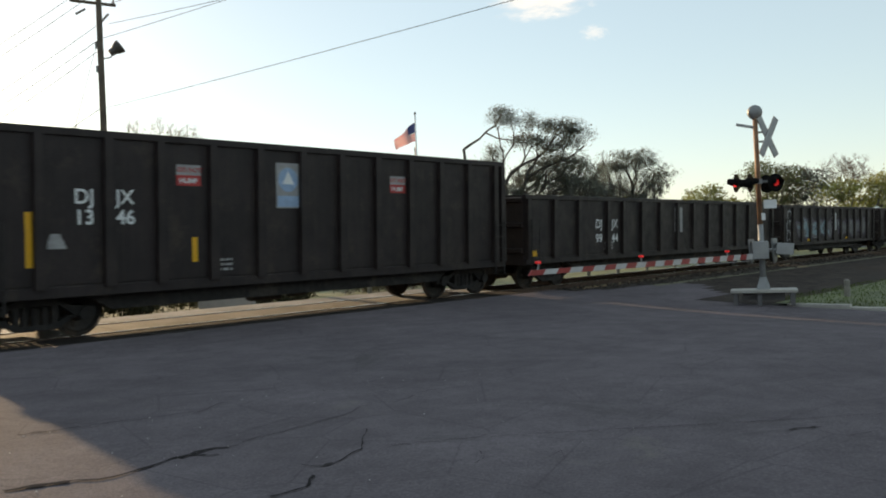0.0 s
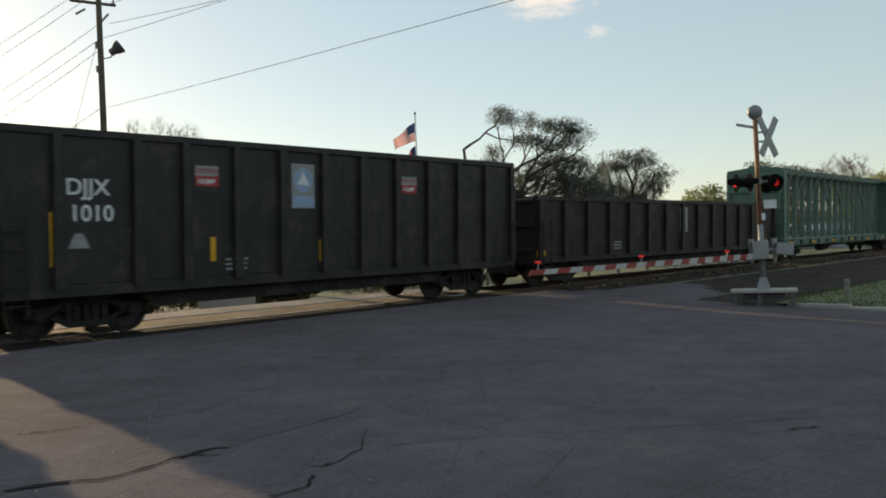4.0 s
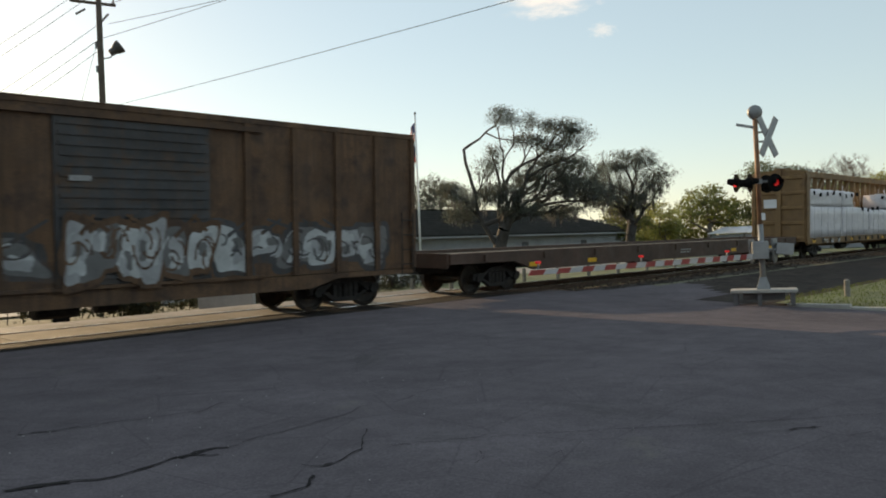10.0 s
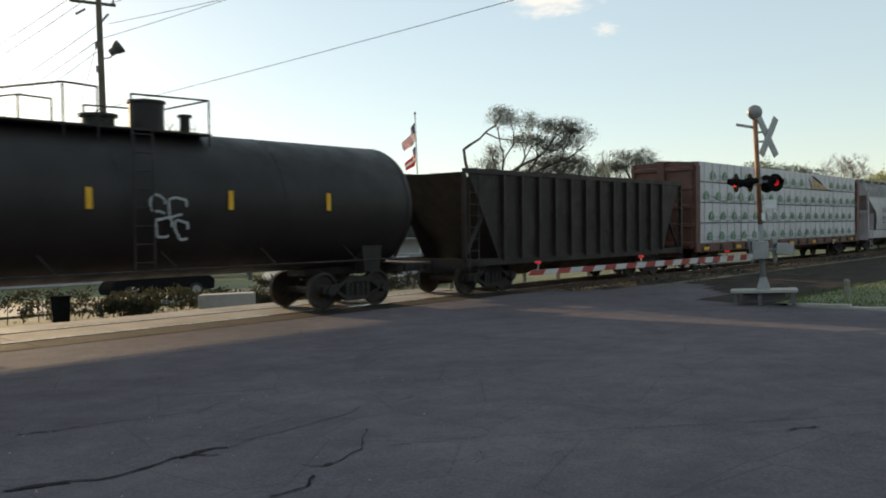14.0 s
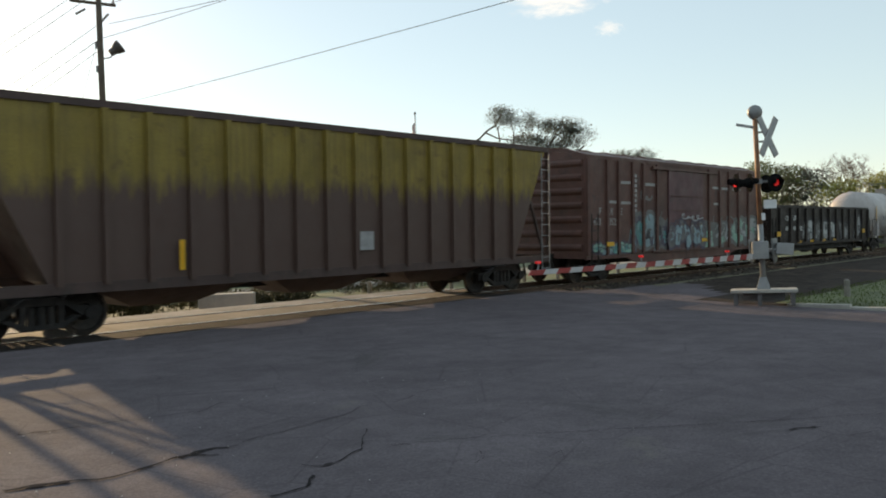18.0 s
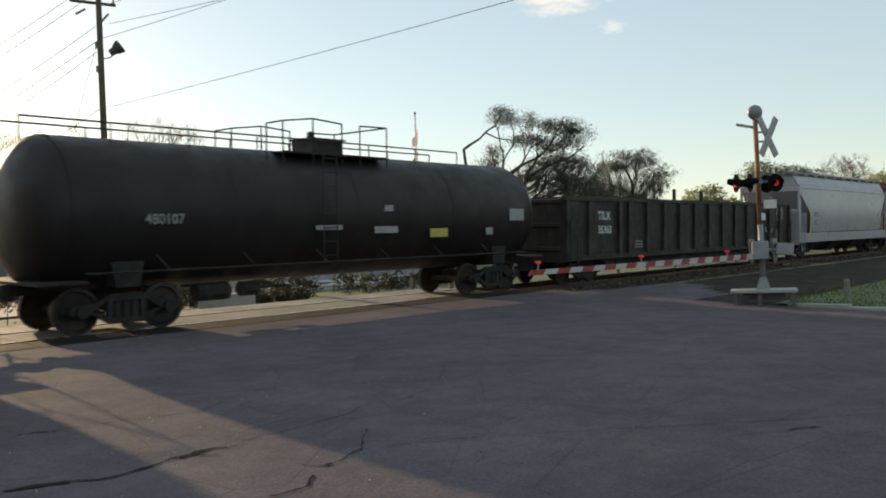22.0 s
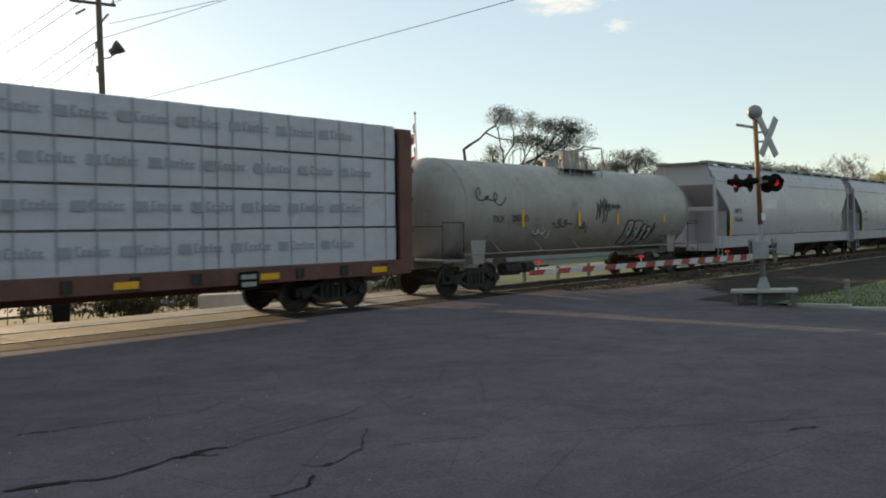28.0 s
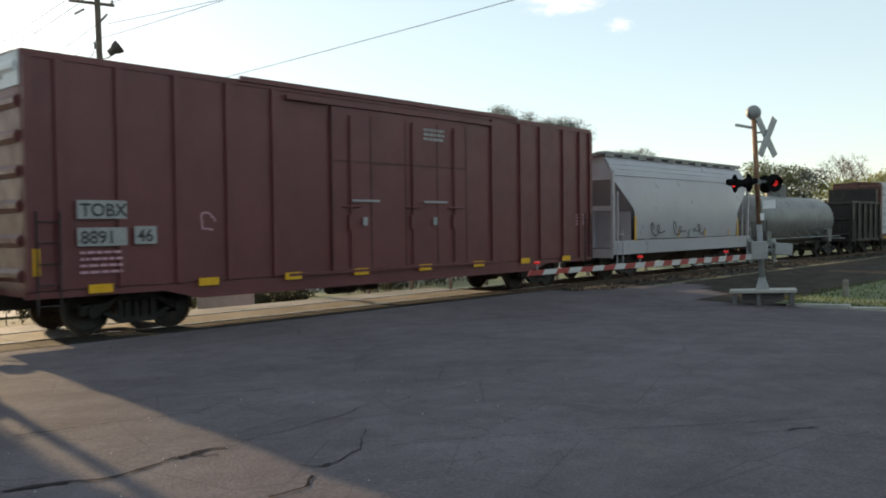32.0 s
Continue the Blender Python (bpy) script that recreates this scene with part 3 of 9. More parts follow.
    for (key, lift, _), bm in layers.items():
        ob = part(name if lift < 0.01 else name + "_lining", bm, key, car, "spray-painted graffiti shapes")
        if lift >= 0.01:
            tagged(ob, "thin spray-painted inner lines", kind="stuff")


def scrawl(car, x0, x1, z0, z1, y, key, seed, strokes=14, w=0.05, name="graffiti_tag"):
    """A quick cursive tag: loops and tails of uneven height along a line."""
    rnd = random.Random(seed)
    bm = bmesh.new()
    loops = max(2, strokes // 3)
    ph = rnd.uniform(0, 6)
    pts = []
    for i in range(loops * 10 + 1):
        k = i / (loops * 10)
        tall = 0.55 + 0.45 * math.sin(k * loops * 2.3 + ph)
        pts.append((x0 + (x1 - x0) * (k + 0.45 / loops * math.cos(k * loops * math.tau)), (z0 + z1) / 2 + (z1 - z0) / 2 * tall * math.sin(k * loops * math.tau) + 0.1 * (z1 - z0) * math.sin(k * 5 + ph)))
    for p, q in zip(pts, pts[1:]):
        bar(bm, (p[0], y - 0.006, p[1]), (q[0], y - 0.006, q[1]), 0.006, w)
    tagged(part(name, bm, key, car), "thin spray-painted tag", kind="stuff")


def ring_tag(car, spots, y, key, seed, w=0.07):
    """Sprayed open rings, one for each spot (x, z, width, height)."""
    rnd = random.Random(seed)
    for cx, cz, ww, hh in spots:
        ring = blob(rnd, cx, cz, ww, hh, 20, 0.14)
        bm = bmesh.new()
        for p, q in zip(ring[:-3], ring[1:-2]):
            bar(bm, (p[0], y - 0.006, p[1]), (q[0], y - 0.006, q[1]), 0.006, w)
        tagged(part("graffiti_tag", bm, key, car), "sprayed open ring of a tag", kind="stuff")


def block_letters(car, text, x0, x1, z0, z1, y, fill, edge):
    """One wide sprayed capital: a pale edge under a bold fill."""
    size = (z1 - z0) / 0.72
    for key, bold, lift in ((edge, 0.075, 0.004), (fill, 0.02, 0.009)):
        ob = lettering(text, size, key, car, (0, 0, 0), name="graffiti", label="sprayed block capital", bold=bold)
        wide = max(v.co.x for v in ob.data.vertices) - min(v.co.x for v in ob.data.vertices)
        left = min(v.co.x for v in ob.data.vertices)
        k = (x1 - x0 + 0.1 * (bold > 0.05)) / wide
        ob.matrix_basis = Matrix.Translation((x0 - left * k - 0.05 * (bold > 0.05), y - lift, z0)) @ Euler((radians(90), 0, 0)).to_matrix().to_4x4() @ Matrix.Diagonal((k, 1, 1, 1))


# ---- gondolas ----
def gondola(ul, ur, top, material, label, nribs=13, mark=None, z0=0.92, wy=1.5, tall=False, extras=None, inset=1.85, rib_step=None):
    car, a = begin("gondola_car", ul, ur, label, "freight car", inset)
    bm = bmesh.new()
    box(bm, -a, a, -wy, wy, z0, z0 + 0.12)
    part("floor", bm, material, car)
    for sy in (-1, 1):
        bm = bmesh.new()
        box(bm, -a, a, sy * wy - 0.02, sy * wy + 0.02, z0 + 0.12, top - 0.12)
        part("side", bm, material, car)
        bm = bmesh.new()
        box(bm, -a - 0.02, a + 0.02, sy * wy - 0.07, sy * wy + 0.07, top - 0.14, top)
        part("top_chord", bm, material, car, bevel=0.012)
        bm = bmesh.new()
        box(bm, -a, a, sy * wy - 0.06, sy * wy + 0.06, z0 - 0.12, z0 + 0.08)
        part("side_sill", bm, material, car, bevel=0.01)
        bm = bmesh.new()
        e = inset + 1.35
        poly_prism(bm, ((-a + e - 0.5, z0 - 0.13), (-a + e, 0.5), (a - e, 0.5), (a - e + 0.5, z0 - 0.13)), sy * wy * 0.8 - 0.03, sy * wy * 0.8 + 0.03)
        part("under_frame_side", bm, "steel_dark", car)
    for sx in (-1, 1):
        bm = bmesh.new()
        box(bm, sx * a - 0.025, sx * a + 0.025, -wy + 0.02, wy - 0.02, z0 + 0.12, top - 0.02)
        part("end", bm, material, car)
        n = 4 if tall else 3
        for k in range(n):
            z = z0 + 0.3 + k * (top - z0 - 0.45) / (n - 1)
            bm = bmesh.new()
            poly_prism(bm, ((0, z - 0.09), (sx * 0.09, z - 0.05), (sx * 0.09, z + 0.05), (0, z + 0.09)), -wy + 0.04, wy - 0.04)
            part("end_rib", bm, material, car, at=(sx * (a + 0.024), 0, 0))
        bm = bmesh.new()
        box(bm, sx * a - 0.05, sx * a + 0.09, -wy + 0.0, wy, z0 - 0.14, z0 + 0.16)
        part("end_sill", bm, material, car)
    bm = bmesh.new()
    poly_prism(bm, ((-0.11, z0 + 0.04), (0.11, z0 + 0.04), (0.08, top - 0.13), (-0.08, top - 0.13)), -wy - 0.13, -wy - 0.02)
    rib = finish(bm, "rib", material)
    xs = [-a + 0.12 + i * (2 * a - 0.24) / nribs for i in range(nribs + 1)]
    if rib_step:
        xs = [-a + 0.12, a - 0.12] + [-a + rib_step[0] + i * rib_step[1] for i in range(40) if -a + rib_step[0] + i * rib_step[1] < a - 0.3]
    for text, x, z, size in (mark or {}).get("lines", ()):
        lo, hi = x - 0.15, x + 0.15 + 0.68 * size * len(text)
        xs = [(lo if r < (lo + hi) / 2 else hi) if lo < r < hi else r for r in xs]
    ribs(car, rib, sorted(set(xs)))
    under_sill(car, a)
    brake_gear(car, -0.5)
    for sx in (-1, 1):
        ladder(car, sx * (a - 0.35), -wy - 0.17, 0.55, z0 + 1.25, material="steel_dark")
    yy = -wy - 0.02
    if mark:
        col = mark.get("col", "paint_white")
        for text, x, z, size in mark["lines"]:
            lettering(text, size, col, car, (x, yy - 0.006, z), bold=0.006)
    small_print(car, -a + 4.6, z0 + 0.42, yy, seed=int(ul))
    if extras:
        extras(car, a, yy, top)
    return car


def mill_extras(car, a, yy, top):
    for x, z in ((-3.33, 2.88), (2.59, 2.86)):
        plate(car, x, x + 0.54, z, z + 0.21, yy, "paint_red", "warning_board", "red board with white warning words")
        plate(car, x, x + 0.54, z + 0.21, z + 0.42, yy, "paint_dim", "warning_board", "white board with red warning words")
        lettering("DO NOT", 0.135, "paint_red", car, (x + 0.02, yy - 0.01, z + 0.27), bold=0.003)
        lettering("HUMP", 0.15, "paint_white", car, (x + 0.05, yy - 0.01, z + 0.05), bold=0.003)
    plate(car, -0.91, -0.26, 2.45, 3.45, yy, "paint_dim", "owner_panel", "pale panel with a blue emblem")
    bm = bmesh.new()
    tube(bm, (-0.585, yy - 0.007, 3.08), (-0.585, yy - 0.010, 3.08), 0.27, seg=20)
    part("emblem", bm, "placard", car)
    plate(car, -0.88, -0.29, 2.48, 2.72, yy - 0.006, "placard", "emblem_band")
    bm = bmesh.new()
    poly_prism(bm, ((-0.75, 2.98), (-0.42, 2.98), (-0.585, 3.27)), yy - 0.013, yy - 0.0105)
    part("emblem_mark", bm, "paint_white", car)
    reflectors(car, (), 1.0, yy, upright=((-6.19, 1.36, 2.34), (-2.95, 1.34, 1.84), (-0.08, 1.22, 1.73)))
    bm = bmesh.new()
    poly_prism(bm, ((-5.93, 1.68), (-5.53, 1.68), (-5.65, 1.95), (-5.81, 1.95)), yy - 0.006, yy - 0.002)
    part("stencil_mark", bm, "paint_dim", car)


def panel_extras(car, a, yy, top):
    plate(car, -0.14, 0.52, 1.66, 2.63, yy, "paint_dim", "owner_panel", "pale owner's panel")
    reflectors(car, (-9.57, 8.6), 1.03, yy - 0.02, 0.44, 0.18)


def gon3(car, a, yy, top):
    ring_tag(car, ((-6.75, 2.3, 0.5, 0.45), (-6.9, 1.8, 0.45, 0.45), (-6.85, 1.3, 0.5, 0.42)), yy, "g_grey", 5)
    plate(car, -0.1, 0.59, 1.51, 2.48, yy, "paint_white", "owner_panel", "white owner's panel")
    graffiti(car, -5.6, -0.4, 1.15, 2.15, yy, ("g_dim", "g_slate"), "g_ink", 31, 7)
    graffiti(car, 0.9, 6.8, 1.15, 2.15, yy, ("g_dim",), "g_ink", 32, 8)
    reflectors(car, (-4.0, 2.4), 1.0, yy - 0.05, 0.55, 0.12)


def gon4(car, a, yy, top):
    plate(car, -0.18, 0.41, 1.79, 2.46, yy, "paint_white", "owner_panel", "pale owner's panel")
    graffiti(car, -4.2, -1.6, 1.2, 2.0, yy, ("g_dim",), "g_black", 33)
    graffiti(car, 2.0, 6.4, 1.2, 2.1, yy, ("g_dim", "g_grey"), "g_black", 34)
    reflectors(car, (-a + 1.7, a - 1.5), 1.35, yy - 0.12, 0.4, 0.22)


def gon19(car, a, yy, top):
    graffiti(car, -3.3, 1.75, 0.85, 2.2, yy, ("g_grey", "g_white", "g_dim"), "g_black", 41, 5)
    graffiti(car, 2.75, 4.3, 0.9, 2.1, yy, ("g_dim", "g_grey"), "g_black", 42, 3)
    graffiti(car, 5.5, 6.5, 0.85, 2.35, yy, ("g_grey", "g_dim"), "g_black", 43, 1)
    reflectors(car, (-7.06, 6.85), 1.3, yy - 0.12, 0.5, 0.24)
    reflectors(car, (-4.03, -2.2, -0.3, 1.6), 0.93, yy - 0.06, 0.5, 0.12)


def gon22(car, a, yy, top):
    bm = bmesh.new()
    cx, cz = 8.7, 2.4
    for k in range(14):
        t0, t1 = k * math.tau / 14, (k + 1) * math.tau / 14
        bar(bm, (cx + 0.38 * math.cos(t0), yy - 0.006, cz + 0.38 * math.sin(t0)), (cx + 0.38 * math.cos(t1), yy - 0.006, cz + 0.38 * math.sin(t1)), 0.006, 0.045)
    for k in (-0.2, 0, 0.2):
        bar(bm, (cx + k, yy - 0.006, cz - 0.33), (cx + k * 0.6, yy - 0.006, cz + 0.34), 0.006, 0.035)
        bar(bm, (cx - 0.35, yy - 0.006, cz + k), (cx + 0.35, yy - 0.006, cz + k), 0.006, 0.035)
    part("chalk_drawing", bm, "g_white", car, "round white chalk drawing")
    scrawl(car, 6.9, 7.7, 1.35, 1.95, yy, "g_white", 12, 9, 0.04)
    small_print(car, a - 1.8, 1.6, yy, rows=4, w=0.4, seed=9)
    for x in (2.8, 5.6):
        bm = bmesh.new()
        box(bm, x - 0.06, x + 0.06, 1.0, 1.12, 1.1, 3.55)
        part("stake", bm, "steel_dark", car)


gondola(4.86, 19.3, 3.85, "gon_black", "tall black scrap gondola with red warning boards", 9, dict(lines=(("DJ", -5.39, 2.5, 0.38), ("JX", -4.60, 2.5, 0.38), ("13", -5.39, 2.12, 0.38), ("46", -4.60, 2.12, 0.38))), tall=True, extras=mill_extras, inset=1.3, rib_step=(1.2, 1.163))
gondola(20.35, 40.2, 2.93, "gon_black", "long black gondola with white lettering", 14, dict(lines=(("DJ", -5.92, 1.88, 0.42), ("JX", -4.87, 1.88, 0.42), ("99", -5.92, 1.38, 0.42), ("44", -4.87, 1.38, 0.42))), extras=panel_extras)
gondola(41.5, 57.1, 2.85, "gon_black2", "black gondola with faded graffiti on its ribs", 12, extras=gon3)
gondola(58.5, 74.1, 2.83, "gon_black2", "worn black gondola with chalked tags", 12, dict(lines=(("DJJX", -6.04, 1.92, 0.42), ("9746", -6.04, 1.42, 0.42))), extras=gon4)
gondola(75.5, 90.0, 3.85, "gon_green", "tall green-black scrap gondola", 12, dict(lines=(("DJJX", -5.96, 2.66, 0.42), ("1010", -5.9, 2.18, 0.42))), tall=True, extras=mill_extras)
gondola(91.2, 110.75, 2.9, "gon_black", "long plain black gondola", 14, extras=panel_extras)


# ---- centre-beam lumber cars ----
def centrebeam(ul, ur, material, label, top=4.86, bulk=4.66, load=None, inset=2.4):
    car, a = begin("centrebeam_car", ul, ur, label, "freight car", inset)
    wy = 1.42
    for sy in (-1, 1):
        bm = bmesh.new()
        box(bm, -a + 0.1, a - 0.1, sy * wy - 0.07, sy * wy + 0.07, 0.80, 1.16)
        part("side_sill", bm, material, car, bevel=0.01)
    bm = bmesh.new()
    box(bm, -a + 0.1, a - 0.1, -wy + 0.07, wy - 0.07, 1.04, 1.12)
    part("deck", bm, material, car)
    bm = bmesh.new()
    poly_prism(bm, ((-0.1, 0.86), (0.1, 0.86), (0.1, 1.10), (-0.1, 1.10)), -wy - 0.12, -wy - 0.071)
    pocket = finish(bm, "stake_pocket", "steel_dark")
    n = 15
    ribs(car, pocket, [-a + 1.1 + i * (2 * a - 2.2) / n for i in range(n + 1)], "stake_pocket", (-1,))
    crown = bulk + 0.7 * (top - bulk)
    for sx in (-1, 1):
        bm = bmesh.new()
        outline = ((-wy, 0.95), (wy, 0.95), (wy, bulk - 0.12), (0, crown - 0.12), (-wy, bulk - 0.12))
        loft(bm, [[(sx * a, y, z) for y, z in outline], [(sx * (a - 0.05), y, z) for y, z in outline]])
        part("bulkhead_plate", bm, material, car)
        for sy in (-1, 1):
            bm = bmesh.new()
            box(bm, sx * (a - 0.05), sx * (a - 0.48), sy * wy - 0.05, sy * wy + 0.05, 0.9, bulk - 0.15)
            part("bulkhead_post", bm, material, car, bevel=0.01)
        for k in range(5):
            z = 1.15 + k * (bulk - 1.45) / 4
            for y0, y1 in ((-wy + 0.02, -0.16), (0.16, wy - 0.02)):
                bm = bmesh.new()
                poly_prism(bm, ((0, z - 0.10), (sx * 0.10, z - 0.06), (sx * 0.10, z + 0.06), (0, z + 0.10)), y0, y1)
                part("bulkhead_rib", bm, material, car, at=(sx * (a + 0.002), 0, 0))
        for y in (-wy + 0.12, wy - 0.12):
            bm = bmesh.new()
            box(bm, sx * (a + 0.002), sx * (a + 0.09), y - 0.06, y + 0.06, 0.95, bulk - 0.1)
            part("bulkhead_edge", bm, material, car)
        bm = bmesh.new()
        box(bm, sx * (a + 0.002), sx * (a + 0.13), -0.15, 0.15, 0.95, crown + 0.02)
        part("bulkhead_column", bm, material, car)
        bm = bmesh.new()
        outline = ((-wy, bulk - 0.15), (-wy, bulk - 0.02), (0, crown), (wy, bulk - 0.02), (wy, bulk - 0.15), (0, crown - 0.13))
        loft(bm, [[(sx * (a - 0.48), y, z) for y, z in outline], [(sx * a, y, z) for y, z in outline]])
        part("bulkhead_cap", bm, material, car)
        bm = bmesh.new()
        poly_prism(bm, ((sx * (a - 0.05), 1.16), (sx * (a - 1.75), 1.16), (sx * (a - 1.75), 1.4), (sx * (a - 0.95), top - 0.45), (sx * (a - 0.05), top - 0.3)), -0.12, 0.12)
        part("end_web", bm, material, car)
        for y in (-0.9, 0.9):
            bm = bmesh.new()
            bar(bm, (sx * (a - 0.1), y, 1.2), (sx * (a - 0.1), y, bulk - 0.3), 0.1, 0.1)
            part("bulkhead_stiffener", bm, material, car)
    bm = bmesh.new()
    prof = ((-0.30, top), (0.30, top), (0.27, top - 0.30), (0.21, top - 0.30), (0.21, top - 0.04), (-0.21, top - 0.04), (-0.21, top - 0.30), (-0.27, top - 0.30))
    loft(bm, [[(x, y, z) for y, z in prof] for x in (-a + 0.1, a - 0.1)])
    part("top_chord", bm, material, car)
    # posts, then braces that fall outwards from the middle in every second bay
    bay = (2 * a - 4.45) / 15
    xs = [(i - 7.5) * bay for i in range(16)]
    bm = bmesh.new()
    poly_prism(bm, ((-0.13, 1.12), (0.13, 1.12), (0.095, top - 0.3), (-0.095, top - 0.3)), -0.11, 0.11)
    post = finish(bm, "post", material)
    for x in xs:
        part("post", post, "", car, at=(x, 0, 0))
    for sx in (-1, 1):
        for x0, x1, low in ((-0.5, 0.5, 3.05), (1.5, 2.5, 3.05), (3.5, 4.5, 3.05), (5.5, 7.4, 1.5)):
            bm = bmesh.new()
            bar(bm, (sx * (x0 * bay + 0.05), 0.004 * sx, top - 0.32), (sx * (x1 * bay - 0.05), 0.004 * sx, low), 0.17, 0.15)
            part("brace", bm, material, car)
    if not load:
        for i in range(15):
            xm = (xs[i] + xs[i + 1]) / 2
            for sy in (-1, 1):
                for lean in (-0.42, 0.3):
                    bm = bmesh.new()
                    tube(bm, (xm + 0.1 * lean, sy * 0.29, top - 0.2), (xm + lean * (1.0 + 0.15 * math.sin(i * 2.1)), sy * 1.30, 1.17), 0.014, seg=5)
                    part("tie_down_cable", bm, "strap", car)
                bm = bmesh.new()
                loft(bm, [[(xm - 0.09, sy * 0.305, top - 0.28), (xm + 0.09, sy * 0.305, top - 0.28), (xm + 0.09, sy * 0.315, top - 0.28), (xm - 0.09, sy * 0.315, top - 0.28)],
                          [(xm - 0.02, sy * 0.305, top - 1.25), (xm + 0.02, sy * 0.305, top - 1.25), (xm + 0.02, sy * 0.315, top - 1.25), (xm - 0.02, sy * 0.315, top - 1.25)]])
                part("hanging_strap", bm, "strap", car)
    winch = finish(box(bmesh.new(), -0.16, 0.16, -0.36, 0.36, top + 0.002, top + 0.03), "winch_bracket", material)
    for i in range(16):
        part("winch_bracket", winch, "", car, at=(-a + 1.0 + i * (2 * a - 2.0) / 15, 0, 0))
    under_sill(car, a, 1.03, material, 0.45)
    brake_gear(car, -3.0)
    reflectors(car, [-a + 0.9 + i * 3.3 for i in range(7) if load is not load_white or i != 1], 0.88, -wy - 0.121, 0.5, 0.14)
    plate(car, a - 5.4, a - 4.9, 0.70, 1.08, -wy - 0.121, "black_matt", "data_plate", "black data plate edged in white")
    plate(car, a - 5.34, a - 4.96, 0.76, 0.86, -wy - 0.126, "paint_dim", "data_plate_text")
    plate(car, a - 5.34, a - 4.96, 0.92, 1.02, -wy - 0.126, "paint_dim", "data_plate_text")
    if load:
        load(car, a, wy, top)
    return car


def bundle(car, x0, x1, y0, y1, z0, z1, material, sag=0.0, seed=0, name="lumber_pack", label=""):
    """A wrapped lumber pack with a slightly baggy cover."""
    rnd = random.Random(seed)
    bm = bmesh.new()
    nx, nz = max(2, int((x1 - x0) / 0.4)), 4
    ring = []
    for i in range(nx + 1):
        x = x0 + (x1 - x0) * i / nx
        e = 0.03 if i in (0, nx) else 0.0
        pts = []
        for k in range(nz + 1):
            pts.append((x, y0 + e + rnd.uniform(-sag, sag), z0 + (z1 - z0) * k / nz - (0.02 if k == nz else 0)))
        pts.append((x, y0 + 0.06 + e, z1 + rnd.uniform(0, sag * 1.5)))
        pts.append((x, y1 - 0.05, z1 + rnd.uniform(-sag, sag)))
        pts.append((x, y1, z0))
        ring.append(pts)
    loft(bm, ring)
    return part(name, bm, material, car, label, smooth=sag > 0.012)


def load_white(car, a, wy, top):
    """Baggy white packs: a full lower tier, parts of an upper tier."""
    x = -a + 0.5
    widths = (5.35, 5.4, 5.4, 5.5)
    for i, w in enumerate(widths):
        for sy in (-1, 1):
            y0, y1 = (-wy - 0.07, -0.16) if sy < 0 else (0.16, wy + 0.07)
            bundle(car, x, x + w - 0.03, y0, y1, 1.14, 2.80 - (0.1 if i == 2 else 0), "wrap_film", 0.035, 50 + i, label="white-wrapped lumber pack with sagging film")
            lo, hi = ((0.0, 1.0), (0.0, 0.44), (0.62, 1.0), (0.0, 1.0))[i]
            bundle(car, x + w * lo, x + w * hi, y0 + 0.03, y1, 2.83, 3.70, "wrap_film", 0.06, 60 + i, label="white-wrapped lumber pack with sagging film")
        x += w
    for k in range(19):
        xx = -a + 1.0 + k * 1.1
        up = k < 8 or k > 11
        bm = bmesh.new()
        bar(bm, (xx + 0.012 * math.sin(k * 2.3), -wy - 0.114, 1.05), (xx - 0.012 * math.sin(k * 2.3), -wy - 0.114, 2.80), 0.007, 0.007)
        part("strap", bm, "strap_pale", car)
        bm = bmesh.new()
        z = 3.52 if up else 2.74
        zz = z + 0.07 * math.sin(k * 4.7)
        box(bm, xx - 0.05, xx + 0.05, -wy - 0.125, -wy + 0.0, zz - 0.09, zz + 0.12)
        part("corner_guard", bm, "black_matt", car)
    for k, (x, lean) in enumerate(((4.4, 0.3), (6.2, -0.2), (7.9, 0.35), (8.9, 0.2), (-3.2, 0.25), (-1.4, -0.3))):
        bm = bmesh.new()
        bar(bm, (x, -0.9, 3.62 if abs(x) > 3 else 2.75), (x + lean, -0.8, 4.1 if abs(x) > 3 else 3.2), 0.02, 0.1)
        part("loose_wrap_strip", bm, "wrap_film", car, "loose strip of white wrap")
    lettering("TTZX", 0.28, "paint_white", car, (-8.6, -wy - 0.126, 0.84), bold=0.004)
    lettering("3851", 0.28, "paint_white", car, (-7.43, -wy - 0.126, 0.84), bold=0.004)
    lettering("JOS", 0.26, "paint_white", car, (-6.22, -wy - 0.126, 0.84), bold=0.004)


